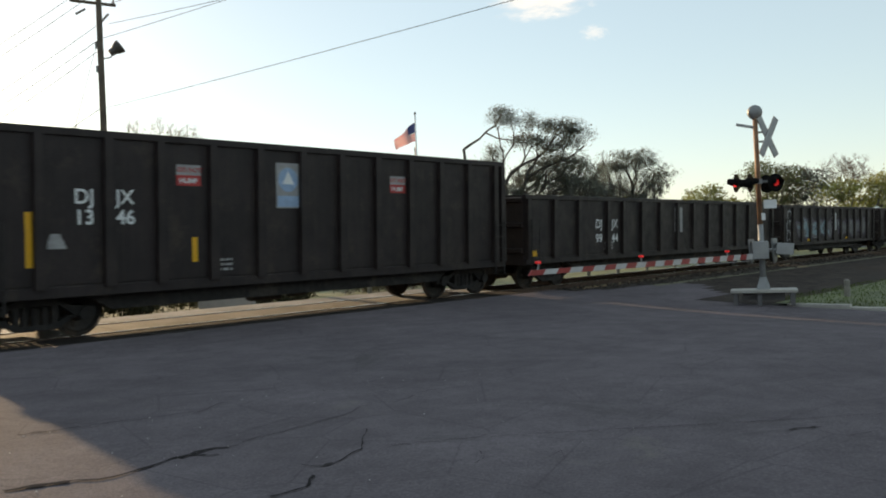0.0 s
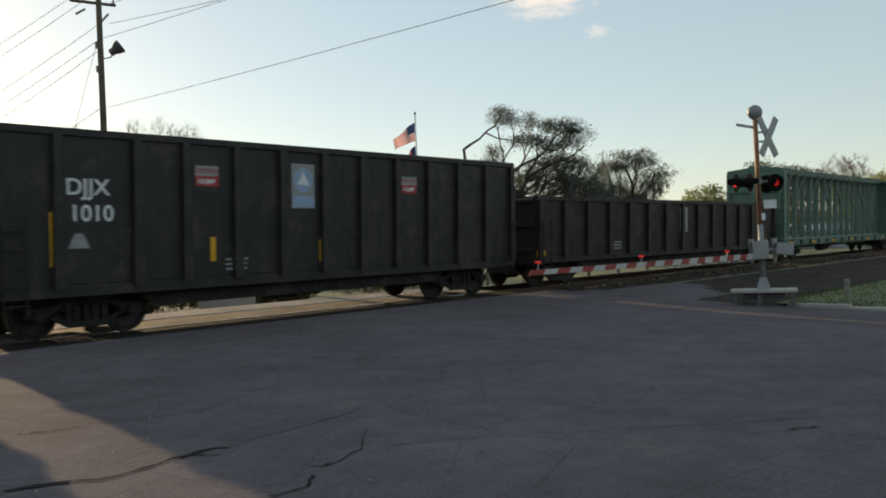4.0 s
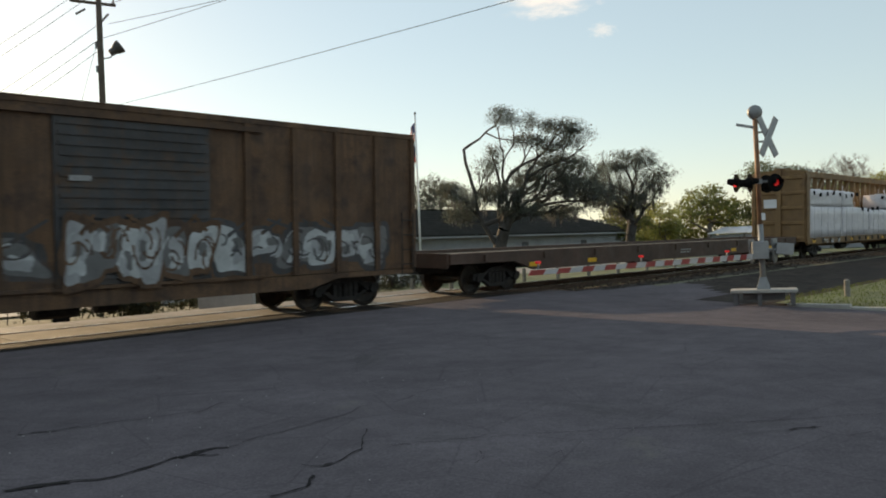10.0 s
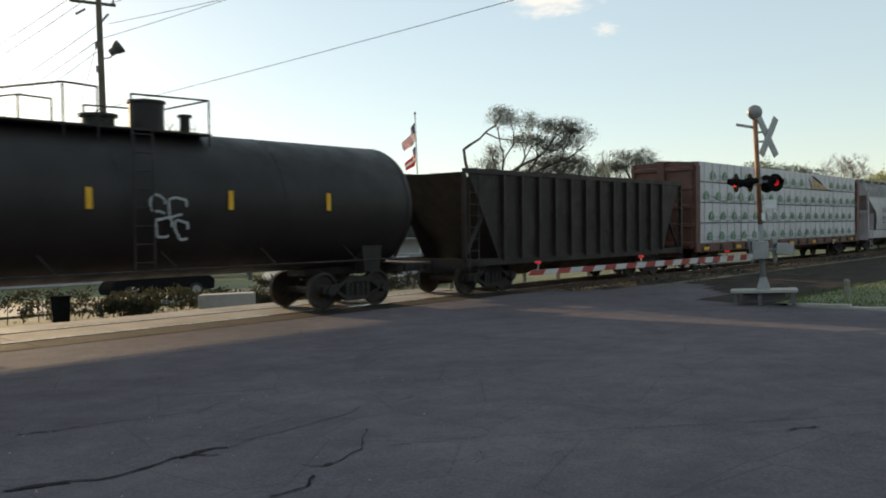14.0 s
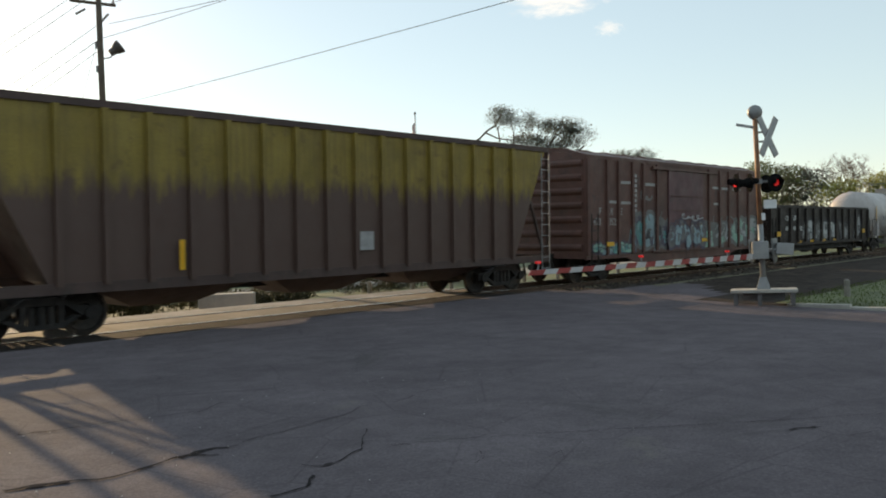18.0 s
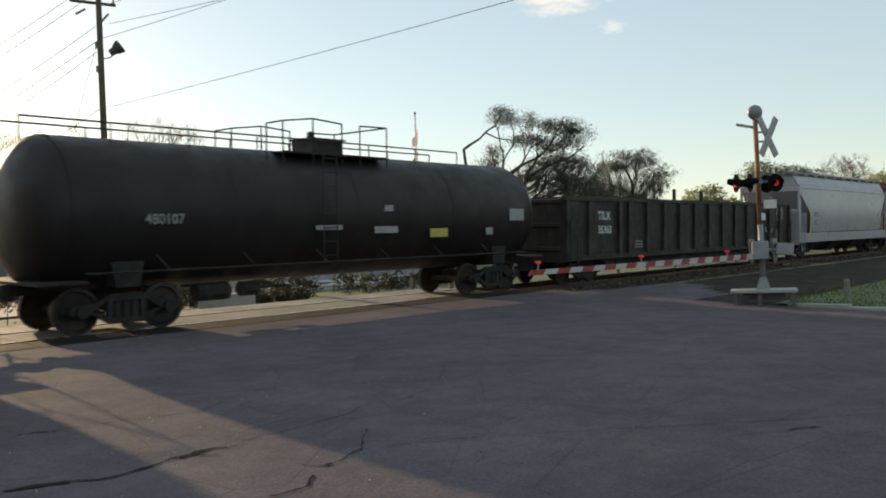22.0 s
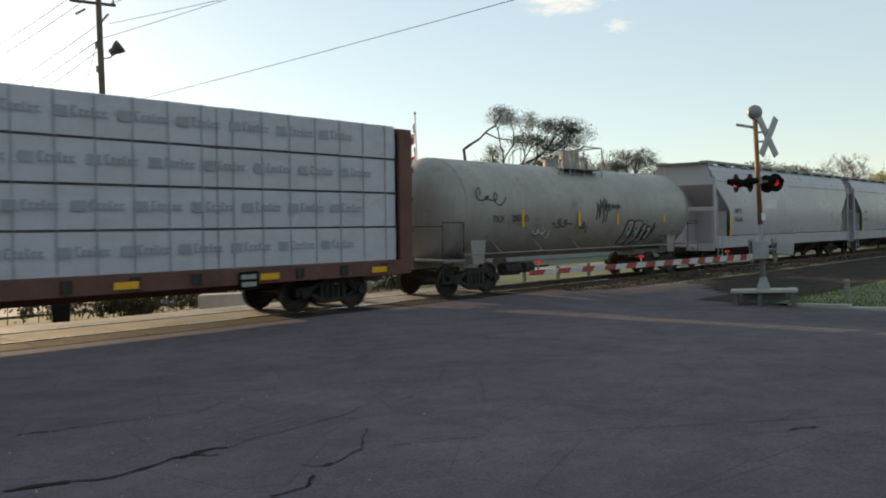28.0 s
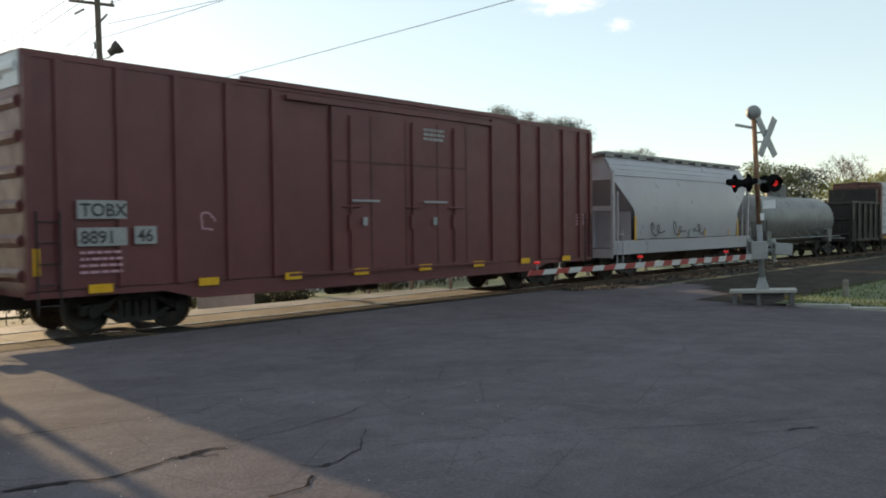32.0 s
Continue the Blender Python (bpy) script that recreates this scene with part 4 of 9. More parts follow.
def stacked(car, a, wy, top, wrap, tiers, packs, mark, seed):
    rnd = random.Random(seed)
    x0, z0 = -a + 0.55, 1.14
    L = 2 * a - 1.1
    hh = (4.57 - z0) / tiers
    for t in range(tiers):
        cuts = [0.0]
        for k in range(packs):
            cuts.append(min(1.0, cuts[-1] + (1.0 / packs)))
        cuts[-1] = 1.0
        for k in range(packs):
            xa, xb = x0 + L * cuts[k], x0 + L * cuts[k + 1]
            for y0, y1 in ((-wy + 0.0, -0.33), (0.33, wy)):
                bundle(car, xa + 0.012, xb - 0.012, y0 + rnd.uniform(0, 0.025), y1, z0 + t * hh + 0.03, z0 + (t + 1) * hh - 0.012, wrap, 0.006, seed + t * 31 + k, label="printed white lumber wrap, one pack")
        mark(car, x0, L, z0 + t * hh, hh, -wy - 0.016, t, rnd)
    for t in range(1, tiers):
        bm = bmesh.new()
        box(bm, x0, x0 + L, -wy + 0.03, -0.35, z0 + t * hh - 0.012, z0 + t * hh + 0.03)
        part("dunnage", bm, "frame_dark", car)
    for k in range(28):
        xx = x0 + 0.4 + k * (L - 0.8) / 27
        bm = bmesh.new()
        box(bm, xx - 0.012, xx + 0.012, -wy - 0.022, -wy - 0.012, 1.16, 4.56)
        part("strap", bm, "logo_grey", car)


def emblem_meshes():
    """A green house outline with a pale tree in it."""
    bm = bmesh.new()
    w, h = 0.245, 0.36
    poly_prism(bm, ((-w, 0), (w, 0), (w, h * 0.58), (w * 0.72, h * 0.58), (w * 0.72, h * 0.8), (w * 0.36, h * 0.8), (0, h), (-w * 0.36, h * 0.8), (-w * 0.72, h * 0.8), (-w * 0.72, h * 0.58), (-w, h * 0.58)), -0.006, -0.002)
    house = finish(bm, "printed_emblem", "logo_green")
    bm = bmesh.new()
    poly_prism(bm, ((-w * 0.6, h * 0.1), (w * 0.6, h * 0.1), (w * 0.6, h * 0.36), (w * 0.45, h * 0.36), (w * 0.45, h * 0.2), (w * 0.08, h * 0.2), (w * 0.08, h * 0.42), (w * 0.42, h * 0.42), (w * 0.2, h * 0.62), (w * 0.3, h * 0.62), (0, h * 0.86),
                    (-w * 0.3, h * 0.62), (-w * 0.2, h * 0.62), (-w * 0.42, h * 0.42), (-w * 0.08, h * 0.42), (-w * 0.08, h * 0.2), (-w * 0.45, h * 0.2), (-w * 0.45, h * 0.36), (-w * 0.6, h * 0.36)), -0.010, -0.007)
    return house, finish(bm, "emblem_tree", "logo_pale")


MESH["house"], MESH["house_tree"] = emblem_meshes()


def house_logo(car, x0, L, z, hh, y, tier, rnd):
    """Rows of a green house-and-tree emblem between lines of print too small to read."""
    bars = bmesh.new()
    x = x0 + 0.3 + (0.62, 0.76, 0.28, 0.93)[tier]
    while x < x0 + L - 0.3:
        if not (tier == 3 and 1.9 < x < 5.0):
            e = part("printed_emblem", MESH["house"], "", car, "green house emblem printed on the wrap", at=(x, y, z + 0.15))
            part("emblem_tree", MESH["house_tree"], "", e)
            for k in range(5):
                w = rnd.uniform(0.07, 0.13)
                xx = x + 0.29 + k * 0.125
                box(bars, xx, xx + w * 0.85, y - 0.005, y - 0.001, z + 0.235, z + 0.275)
            box(bars, x + 0.30, x + 0.86, y - 0.005, y - 0.001, z + 0.07, z + 0.12)
        x += 1.19
    tagged(part("small_print", bars, "logo_grey", car), "lines of small grey print", kind="stuff")
    if tier == 3:
        # the wrap is torn open: bare boards and a ragged flap
        bm = bmesh.new()
        poly_prism(bm, ((2.72, 3.77), (5.6, 3.76), (4.7, 3.96), (3.95, 4.12), (3.05, 4.30), (2.78, 4.34)), y - 0.008, y - 0.002)
        part("bare_lumber", bm, "lumber", car, "bare boards in a torn wrap")
        for pts in (((2.3, 4.28), (2.78, 4.36), (2.72, 3.85), (2.62, 4.05)), ((2.75, 4.44), (3.1, 4.34), (3.9, 4.13), (4.5, 3.99), (4.3, 4.1), (3.2, 4.40))):
            bm = bmesh.new()
            poly_prism(bm, pts, y - 0.05, y - 0.012)
            part("torn_flap", bm, "frame_dark" if pts[0][0] > 2.5 else "wrap_grey", car, "ragged flap of torn wrap")
        for k in range(5):
            bm = bmesh.new()
            bar(bm, (2.85 + 0.1 * k, y - 0.010, 3.80 + 0.1 * k), (5.3 - 0.62 * k, y - 0.010, 3.80 + 0.1 * k), 0.004, 0.012)
            part("board_joint", bm, "cb_brown", car)


def name_rows(car, x0, L, z, hh, y, tier, rnd):
    """A repeated trade name, kept as plain grey shapes between square blocks."""
    bm = bmesh.new()
    x = x0 + 0.1 + 0.3 * (tier % 3)
    while x < x0 + L - 1.3:
        zz = z + hh * 0.42
        box(bm, x, x + 0.26, y - 0.006, y - 0.002, zz, zz + 0.2)
        xx = x + 0.34
        for k in range(6):
            w = (0.10, 0.08, 0.08, 0.07, 0.09, 0.09)[k]
            h = (0.2, 0.14, 0.13, 0.18, 0.13, 0.13)[k]
            box(bm, xx, xx + 0.03, y - 0.006, y - 0.002, zz + 0.02, zz + 0.02 + h)
            box(bm, xx + 0.03, xx + w, y - 0.006, y - 0.002, zz + 0.02, zz + 0.05)
            box(bm, xx + 0.03, xx + w, y - 0.006, y - 0.002, zz + h - 0.02, zz + h + 0.01)
            xx += w + 0.03
        x += 1.22
    tagged(part("printed_pattern", bm, "logo_grey", car), "repeated grey trade marks on the wrap", kind="stuff")


centrebeam(112.15, 134.3, "cb_green", "empty green centre-beam lumber car")


# ---- flat cars ----
def flat(ul, ur, material, label, z=1.20, raised=None, deep=0.62, inset=1.9, wy=1.45, mark=None, deck="deck_wood", step_l=None):
    car, a = begin("flat_car", ul, ur, label, "freight car", inset)
    for sy in (-1, 1):
        bm = bmesh.new()
        s = sy * wy
        e = 2.9
        poly_prism(bm, ((-a, z - 0.30), (-a, z), (a, z), (a, z - 0.30), (a - e, z - 0.30), (a - e - 1.0, z - deep), (-a + e + 1.0, z - deep), (-a + e, z - 0.30)), s - 0.06, s + 0.06)
        part("side_sill", bm, material, car, bevel=0.008)
    bm = bmesh.new()
    n = int(2 * a / 0.26)
    for i in range(n):
        x = -a + 0.02 + i * (2 * a - 0.04) / n
        box(bm, x, x + (2 * a - 0.04) / n - 0.012, -wy + 0.062, wy - 0.062, z - 0.17, z - 0.10 - 0.004 * (i % 3))
    part("deck", bm, deck, car)
    for sx in (-1, 1):
        bm = bmesh.new()
        box(bm, sx * a, sx * (a + 0.1), -wy, wy, z - 0.4, z + 0.01)
        part("end_sill", bm, material, car)
        if raised and sx < 0:
            bm = bmesh.new()
            box(bm, sx * (a - raised), sx * (a - 0.03), -wy + 0.02, wy - 0.02, z + 0.002, z + 0.26)
            part("end_platform", bm, material, car, bevel=0.02)
    under_sill(car, a, z - 0.18, "steel_dark", 0.42)
    brake_gear(car, -1.5, 0.5)
    yy = -wy - 0.06
    reflectors(car, [-a + 3.9, -a + 7.2, a - 7.8, a - 3.4], z - 0.5, yy, 0.55, 0.14)
    if mark:
        for text, x, zz, size in mark:
            lettering(text, size, "paint_white", car, (x, yy - 0.006, zz), bold=0.005)
    small_print(car, 0.4, z - 0.3, yy, rows=2, w=0.9, seed=int(ul))
    pocket = finish(box(bmesh.new(), -0.07, 0.07, yy - 0.06, yy - 0.002, z - 0.26, z - 0.06), "stake_pocket", material)
    for i in range(9):
        part("stake_pocket", pocket, "", car, at=(-a + 1.5 + i * (2 * a - 3) / 8, 0, 0))
    return car


f1 = flat(135.6, 154.4, "flat_black", "low black flat car with a raised end", raised=2.4, mark=(("LMIC200527", -5.1, 0.70, 0.33),), inset=1.6)
plate(f1, 4.55, 5.25, 0.60, 0.98, -1.51, "paint_dim", "data_plate", "data plate framed in white")
plate(f1, 4.59, 4.88, 0.64, 0.94, -1.518, "flat_black", "data_field")
plate(f1, 4.92, 5.21, 0.64, 0.94, -1.518, "flat_black", "data_field")
small_print(f1, 4.6, 0.86, -1.526, "paint_dim", 3, 0.6, 0.035, 0.09, 12)
flat(-16.6, 2.9, "flat_black", "low black flat car coupled ahead of the gondolas")
flat(155.3, 174.1, "flat_black", "low black flat car with a raised end", raised=2.5)


# ---- box cars ----
def boxcar(ul, ur, eave, ridge, material, label, nposts=12, door=(-1.5, 1.5), door_mat=None, roof="galv", inset=1.9, wy=1.55, bot=0.95, end_mat=None, ribbed_door=False, white_top=False, extras=None, roof_ribs=True, plug=False, posts=None):
    car, a = begin("boxcar", ul, ur, label, "freight car", inset)
    door_mat = door_mat or material
    for sy in (-1, 1):
        bm = bmesh.new()
        box(bm, -a, a, sy * wy - 0.03, sy * wy + 0.03, bot, eave - 0.1)
        part("side", bm, material, car)
        bm = bmesh.new()
        box(bm, -a - 0.01, a + 0.01, sy * wy - 0.05, sy * wy + 0.07 * 0 + 0.05, eave - 0.12, eave)
        part("eave", bm, material, car)
        bm = bmesh.new()
        poly_prism(bm, ((-a, bot - 0.02), (a, bot - 0.02), (a, bot - 0.14), (a - 2.6, bot - 0.14), (a - 3.4, bot - 0.34), (-a + 3.4, bot - 0.34), (-a + 2.6, bot - 0.14), (-a, bot - 0.14)), sy * wy - 0.04, sy * wy + 0.04)
        part("side_sill", bm, material, car)
        bm = bmesh.new()
        box(bm, door[0], door[1], sy * (wy + 0.035), sy * (wy + 0.09), bot + 0.05, eave - 0.32)
        leaf = part("door", bm, door_mat, car, "sliding door")
        if ribbed_door:
            for k in range(16):
                z = bot + 0.15 + k * (eave - bot - 0.6) / 15
                part("door_rib", box(bmesh.new(), door[0] + 0.08, door[1] - 0.08, sy * (wy + 0.091), sy * (wy + 0.12), z, z + 0.07), door_mat, leaf)
        bm = bmesh.new()
        box(bm, door[0] - 1.3, door[1] + 1.3, sy * (wy + 0.032), sy * (wy + 0.13), eave - 0.30, eave - 0.20)
        part("door_track", bm, material, car)
        bm = bmesh.new()
        box(bm, door[0] - 1.3, door[1] + 1.3, sy * (wy + 0.032), sy * (wy + 0.12), bot - 0.02, bot + 0.045)
        part("door_track", bm, material, car)
    bm = bmesh.new()
    box(bm, -a, a, -wy + 0.03, wy - 0.03, bot - 0.05, bot + 0.03)
    part("floor", bm, "deck_wood", car)
    bm = bmesh.new()
    w2 = wy + 0.05
    prof = ((-w2, eave), (-w2 * 0.45, ridge - 0.05), (0, ridge), (w2 * 0.45, ridge - 0.05), (w2, eave), (w2, eave - 0.03), (0, ridge - 0.06), (-w2, eave - 0.03))
    loft(bm, [[(x, y, z) for y, z in prof] for x in (-a, a)])
    part("roof", bm, roof if roof != "same" else material, car)
    if roof_ribs:
        n = 11
        bm = bmesh.new()
        prof2 = ((-w2 - 0.02, eave - 0.02), (-w2 * 0.45, ridge - 0.05 + 0.045), (0, ridge + 0.045), (w2 * 0.45, ridge - 0.005), (w2 + 0.02, eave - 0.02), (w2, eave - 0.04), (0, ridge - 0.02), (-w2, eave - 0.04))
        loft(bm, [[(x, y, z) for y, z in prof2] for x in (-0.09, 0.09)])
        rm = finish(bm, "roof_rib", roof if roof != "same" else material)
        for i in range(n + 1):
            part("roof_rib", rm, "", car, at=(-a + 0.12 + i * (2 * a - 0.24) / n, 0, 0))
    for sx in (-1, 1):
        bm = bmesh.new()
        poly = ((-wy, bot - 0.1), (wy, bot - 0.1), (wy, eave - 0.02), (0, ridge - 0.07), (-wy, eave - 0.02))
        loft(bm, [[(sx * (a - 0.03), y, z) for y, z in poly], [(sx * (a + 0.01), y, z) for y, z in poly]])
        part("end", bm, end_mat or material, car)
        n = 7
        for k in range(n):
            z = bot + 0.3 + k * (eave - bot - 0.55) / (n - 1)
            bm = bmesh.new()
            poly_prism(bm, ((0, z - 0.15), (sx * 0.07, z - 0.06), (sx * 0.07, z + 0.02), (0, z + 0.10)), -wy + 0.12, wy - 0.12)
            part("end_rib", bm, "white_end" if (white_top and k == n - 1) else (end_mat or material), car, at=(sx * (a + 0.011), 0, 0))
        if white_top:
            bm = bmesh.new()
            box(bm, sx * (a + 0.012), sx * (a + 0.03), -wy + 0.03, wy - 0.03, eave - 0.62, eave - 0.03)
            part("white_band", bm, "white_end", car, "white band across the top of the end")
    bm = bmesh.new()
    poly_prism(bm, ((-0.07, bot), (0.07, bot), (0.07, eave - 0.12), (-0.07, eave - 0.12)), -wy - 0.10, -wy - 0.031)
    post = finish(bm, "side_post", material)
    xs = [-a + 0.07] + [-a + 0.08 + i * (2 * a - 0.16) / nposts for i in range(1, nposts)] + [a - 0.07]
    xs = [x for x in (xs if posts is None else posts) if not (door[0] - 0.1 < x < door[1] + 0.1)]
    ribs(car, post, xs, "side_post")
    under_sill(car, a, bot - 0.06, "steel_dark", 0.35)
    brake_gear(car, -1.0)
    ladder(car, -a + 0.35, -wy - 0.15, 0.5, bot + 1.4, material="steel_dark")
    ladder(car, a - 0.35, -wy - 0.15, 0.5, bot + 1.4, material="steel_dark")
    if plug:
        for x in (door[0] + 0.55, (door[0] + door[1]) / 2 + 0.25, door[1] - 0.55):
            bm = bmesh.new()
            tube(bm, (x, -wy - 0.13, bot + 0.1), (x, -wy - 0.13, eave - 0.5), 0.03, seg=6)
            tube(bm, (x - 0.28, -wy - 0.15, bot + 1.55), (x + 0.28, -wy - 0.15, bot + 1.55), 0.022, seg=6)
            box(bm, x - 0.09, x + 0.09, -wy - 0.16, -wy - 0.091, bot + 1.0, bot + 1.35)
            part("lock_rod", bm, door_mat, car)
    if extras:
        extras(car, a, -wy - 0.03, eave)
    return car


def box_csx(car, a, yy, eave):
    lettering("CS", 0.34, "paint_dim", car, (-6.67, yy - 0.006, 2.4), bold=0.006)
    lettering("XT", 0.34, "paint_dim", car, (-5.5, yy - 0.006, 2.42), bold=0.006)
    lettering("141", 0.3, "paint_dim", car, (-6.84, yy - 0.006, 1.88), bold=0.006)
    lettering("513", 0.3, "paint_dim", car, (-5.65, yy - 0.006, 1.9), bold=0.006)
    graffiti(car, -5.7, -4.4, 1.0, 1.6, yy, ("g_grey", "g_dim"), "g_dim", 70, 2)
    graffiti(car, -4.5, -1.7, 0.98, 2.15, yy, ("g_white", "g_grey", "g_dim"), "box_door", 71, 3)
    graffiti(car, -1.5, 1.55, 0.98, 2.25, yy - 0.12, ("g_grey", "g_dim", "g_white"), "box_rust", 72, 6)
    graffiti(car, 1.7, 6.6, 1.0, 2.15, yy, ("g_white", "g_grey", "g_dim"), "box_door", 73, 6)
    reflectors(car, (-a + 1.1,), 0.86, yy - 0.03, 0.5, 0.16)
    plate(car, -1.3, -0.9, 2.9, 3.0, yy - 0.1, "paint_dim", "label_plate")


boxcar(175.3, 190.5, 4.36, 4.50, "box_rust", "rusty brown boxcar with white graffiti", 12, (-1.55, 1.58), "box_door", "box_rust", 1.9, ribbed_door=True, extras=box_csx)
flat(192.0, 218.6, "flat_brown", "long weathered brown flat car", z=1.24, deep=0.6, inset=2.6)
centrebeam(220.3, 242.6, "cb_tan", "tan centre-beam car with white-wrapped lumber", load=load_white)


# ---- tank cars ----
def tank(ul, ur, material, label, r=1.50, zc=2.52, marks=(), mark_col="paint_white", rails=True, inset=1.9, rod=None, platform=True, dome_x=0.0, belt=False, extras=None, length=None, ends=True, belt_x=None, runs=(), housing=False, rail_to=None):
    car, a = begin("tank_car", ul, ur, label, "freight car", inset)
    b = length / 2 if length else a - 0.55
    bm = bmesh.new()
    seg = 36
    prof = [(-b + 0.75 * (1 - math.cos(i / 6 * math.pi / 2)) , r * max(0.02, math.sin(i / 6 * math.pi / 2))) for i in range(7)]
    prof += [(-b + 0.75 + (2 * b - 1.5) * k / 6, r) for k in range(1, 6)]
    prof += [(b - 0.75 * (1 - math.cos(i / 6 * math.pi / 2)), r * max(0.02, math.sin(i / 6 * math.pi / 2))) for i in range(6, -1, -1)]
    loft(bm, [[(x, rr * math.cos(k * math.tau / seg), zc + rr * math.sin(k * math.tau / seg)) for k in range(seg)] for x, rr in prof])
    part("shell", bm, material, car, smooth=True)
    for x in [-b + 0.75 + (2 * b - 1.5) * k / 4 for k in range(5)]:
        bm = bmesh.new()
        loft(bm, [[(xx, (r + 0.008) * math.cos(k * math.tau / seg), zc + (r + 0.008) * math.sin(k * math.tau / seg)) for k in range(seg)] for xx in (x - 0.03, x + 0.03)], caps=False)
        part("weld_band", bm, material, car)
    if belt:
        bm = bmesh.new()
        loft(bm, [[(xx, (r + 0.03) * math.cos(k * math.tau / seg), zc + (r + 0.03) * math.sin(k * math.tau / seg)) for k in range(seg)] for xx in ((dome_x if belt_x is None else belt_x) - 0.3, (dome_x if belt_x is None else belt_x) + 0.3)], caps=True)
        part("belly_band", bm, "tank_tan", car, "stained band round the middle", smooth=True)
    for sx in (-1, 1):
        bm = bmesh.new()
        poly_prism(bm, ((sx * (a + 0.02), 0.80), (sx * (a - 3.3), 0.80), (sx * (a - 3.3), 0.95), (sx * (a - 2.6), 1.35), (sx * (a - 1.2), 1.35), (sx * (a - 0.7), 1.02), (sx * (a + 0.02), 1.02)), -0.35, 0.35)
        part("stub_sill", bm, "steel_dark" if material == "tank_black" else material, car)
        for sy in (-1, 1):
            bm = bmesh.new()
            poly_prism(bm, ((sx * (a - 1.6), 0.9), (sx * (a - 2.1), 0.9), (sx * (a - 2.25), zc - 0.55), (sx * (a - 1.45), zc - 0.55)), sy * 0.85, sy * 1.22)
            part("saddle", bm, "steel_dark" if material == "tank_black" else material, car)
        bm = bmesh.new()
        box(bm, sx * (a - 0.95), sx * a, -1.5, 1.5, 1.02, 1.07)
        part("end_platform", bm, "galv" if material != "tank_black" else "steel_dark", car)
        if not ends:
            continue
        for sy in (-1, 1):
            y = sy * 1.48
            x0, x1 = sx * (a - 0.02), sx * (a - 0.9)
            rail = tube(bmesh.new(), (x0, y, 1.05), (x0, y, 2.1), 0.016, seg=6)
            tube(rail, (x1, y, 1.05), (x1, y, 2.1), 0.016, seg=6)
            tube(rail, (x1, y, 2.1), (x0, y, 2.1), 0.0165, seg=6)
            part("hand_rail", rail, "steel_dark", car)
            for xx in (sx * (a - 0.02), sx * (a - 0.42)):
                part("stirrup_bar", tube(bmesh.new(), (xx, y, 1.07), (xx, y, 0.45), 0.016, seg=6), "steel_dark", car)
            part("stirrup_tread", tube(bmesh.new(), (sx * (a - 0.42), y, 0.45), (x0, y, 0.45), 0.0165, seg=6), "steel_dark", car)
        part("end_bar", tube(bmesh.new(), (sx * (a - 0.02), -1.48, 2.0), (sx * (a - 0.02), 1.48, 2.0), 0.016, seg=6), "steel_dark", car)
    for sy in (-1, 1):
        metal = "galv" if material != "tank_black" else "steel_dark"
        part("side_rail", tube(bmesh.new(), (-a + 0.9, sy * 1.5, 1.20), (a - 0.9, sy * 1.5, 1.20), 0.022, seg=6), metal, car)
        for k in range(6):
            x = -a + 2.6 + k * (2 * a - 5.2) / 5
            part("rail_bracket", tube(bmesh.new(), (x, sy * 1.5, 1.20), (x - 0.25, sy * 1.2, 1.62), 0.018, seg=5), metal, car)
    top = zc + r
    if housing:
        bm = bmesh.new()
        box(bm, dome_x - 0.5, dome_x + 0.5, -0.4, 0.4, top - 0.1, top + 0.32)
        box(bm, dome_x - 0.56, dome_x + 0.56, -0.46, 0.46, top + 0.322, top + 0.36)
        part("valve_housing", bm, "tank_tan" if material == "tank_white" else material, car, "boxed valve housing")
        part("vent_pipe", tube(bmesh.new(), (dome_x - 0.2, 0, top + 0.36), (dome_x - 0.2, 0, top + 0.55), 0.09, seg=10), material, car)
    else:
        bm = bmesh.new()
        tube(bm, (dome_x, 0, top - 0.1), (dome_x, 0, top + 0.58), 0.36, seg=20)
        tube(bm, (dome_x, 0, top + 0.58), (dome_x, 0, top + 0.63), 0.40, seg=20)
        part("dome", bm, material, car)
    fit = "steel_dark" if material == "tank_black" else material
    if not housing:
        bm = bmesh.new()
        tube(bm, (dome_x - 1.05, 0, top - 0.1), (dome_x - 1.05, 0, top + 0.2), 0.31, seg=16)
        tube(bm, (dome_x - 1.05, 0, top + 0.2), (dome_x - 1.05, 0, top + 0.26), 0.38, seg=16)
        part("valve_housing", bm, fit, car)
        bm = bmesh.new()
        tube(bm, (dome_x + 0.9, 0, top - 0.1), (dome_x + 0.9, 0, top + 0.36), 0.11, seg=10)
        tube(bm, (dome_x + 0.9, 0, top + 0.36), (dome_x + 0.9, 0, top + 0.42), 0.16, seg=10)
        part("relief_valve", bm, fit, car)
    if platform:
        lo, hi = min(x for run_ in runs for x, _ in run_), max(x for run_ in runs for x, _ in run_)
        metal = "galv" if material != "tank_black" else "steel_dark"
        for sy in (-1, 1):
            bm = bmesh.new()
            box(bm, lo + 0.5, hi + 0.05, sy * 0.5, sy * 1.05, top - 0.12, top - 0.08)
            part("platform_grating", bm, metal, car)
            for run_ in runs:
                for (x0, h0), (x1, h1) in zip(run_, run_[1:]):
                    part("platform_rail", tube(bmesh.new(), (x0, sy * 1.03, top + h0), (x1, sy * 1.03, top + h1), 0.02, seg=6), metal, car)
                for x, h in run_:
                    part("stanchion", tube(bmesh.new(), (x, sy * 1.03, top - 0.35), (x, sy * 1.03, top + h), 0.021, seg=6), metal, car)
        h = runs[-1][-1][1]
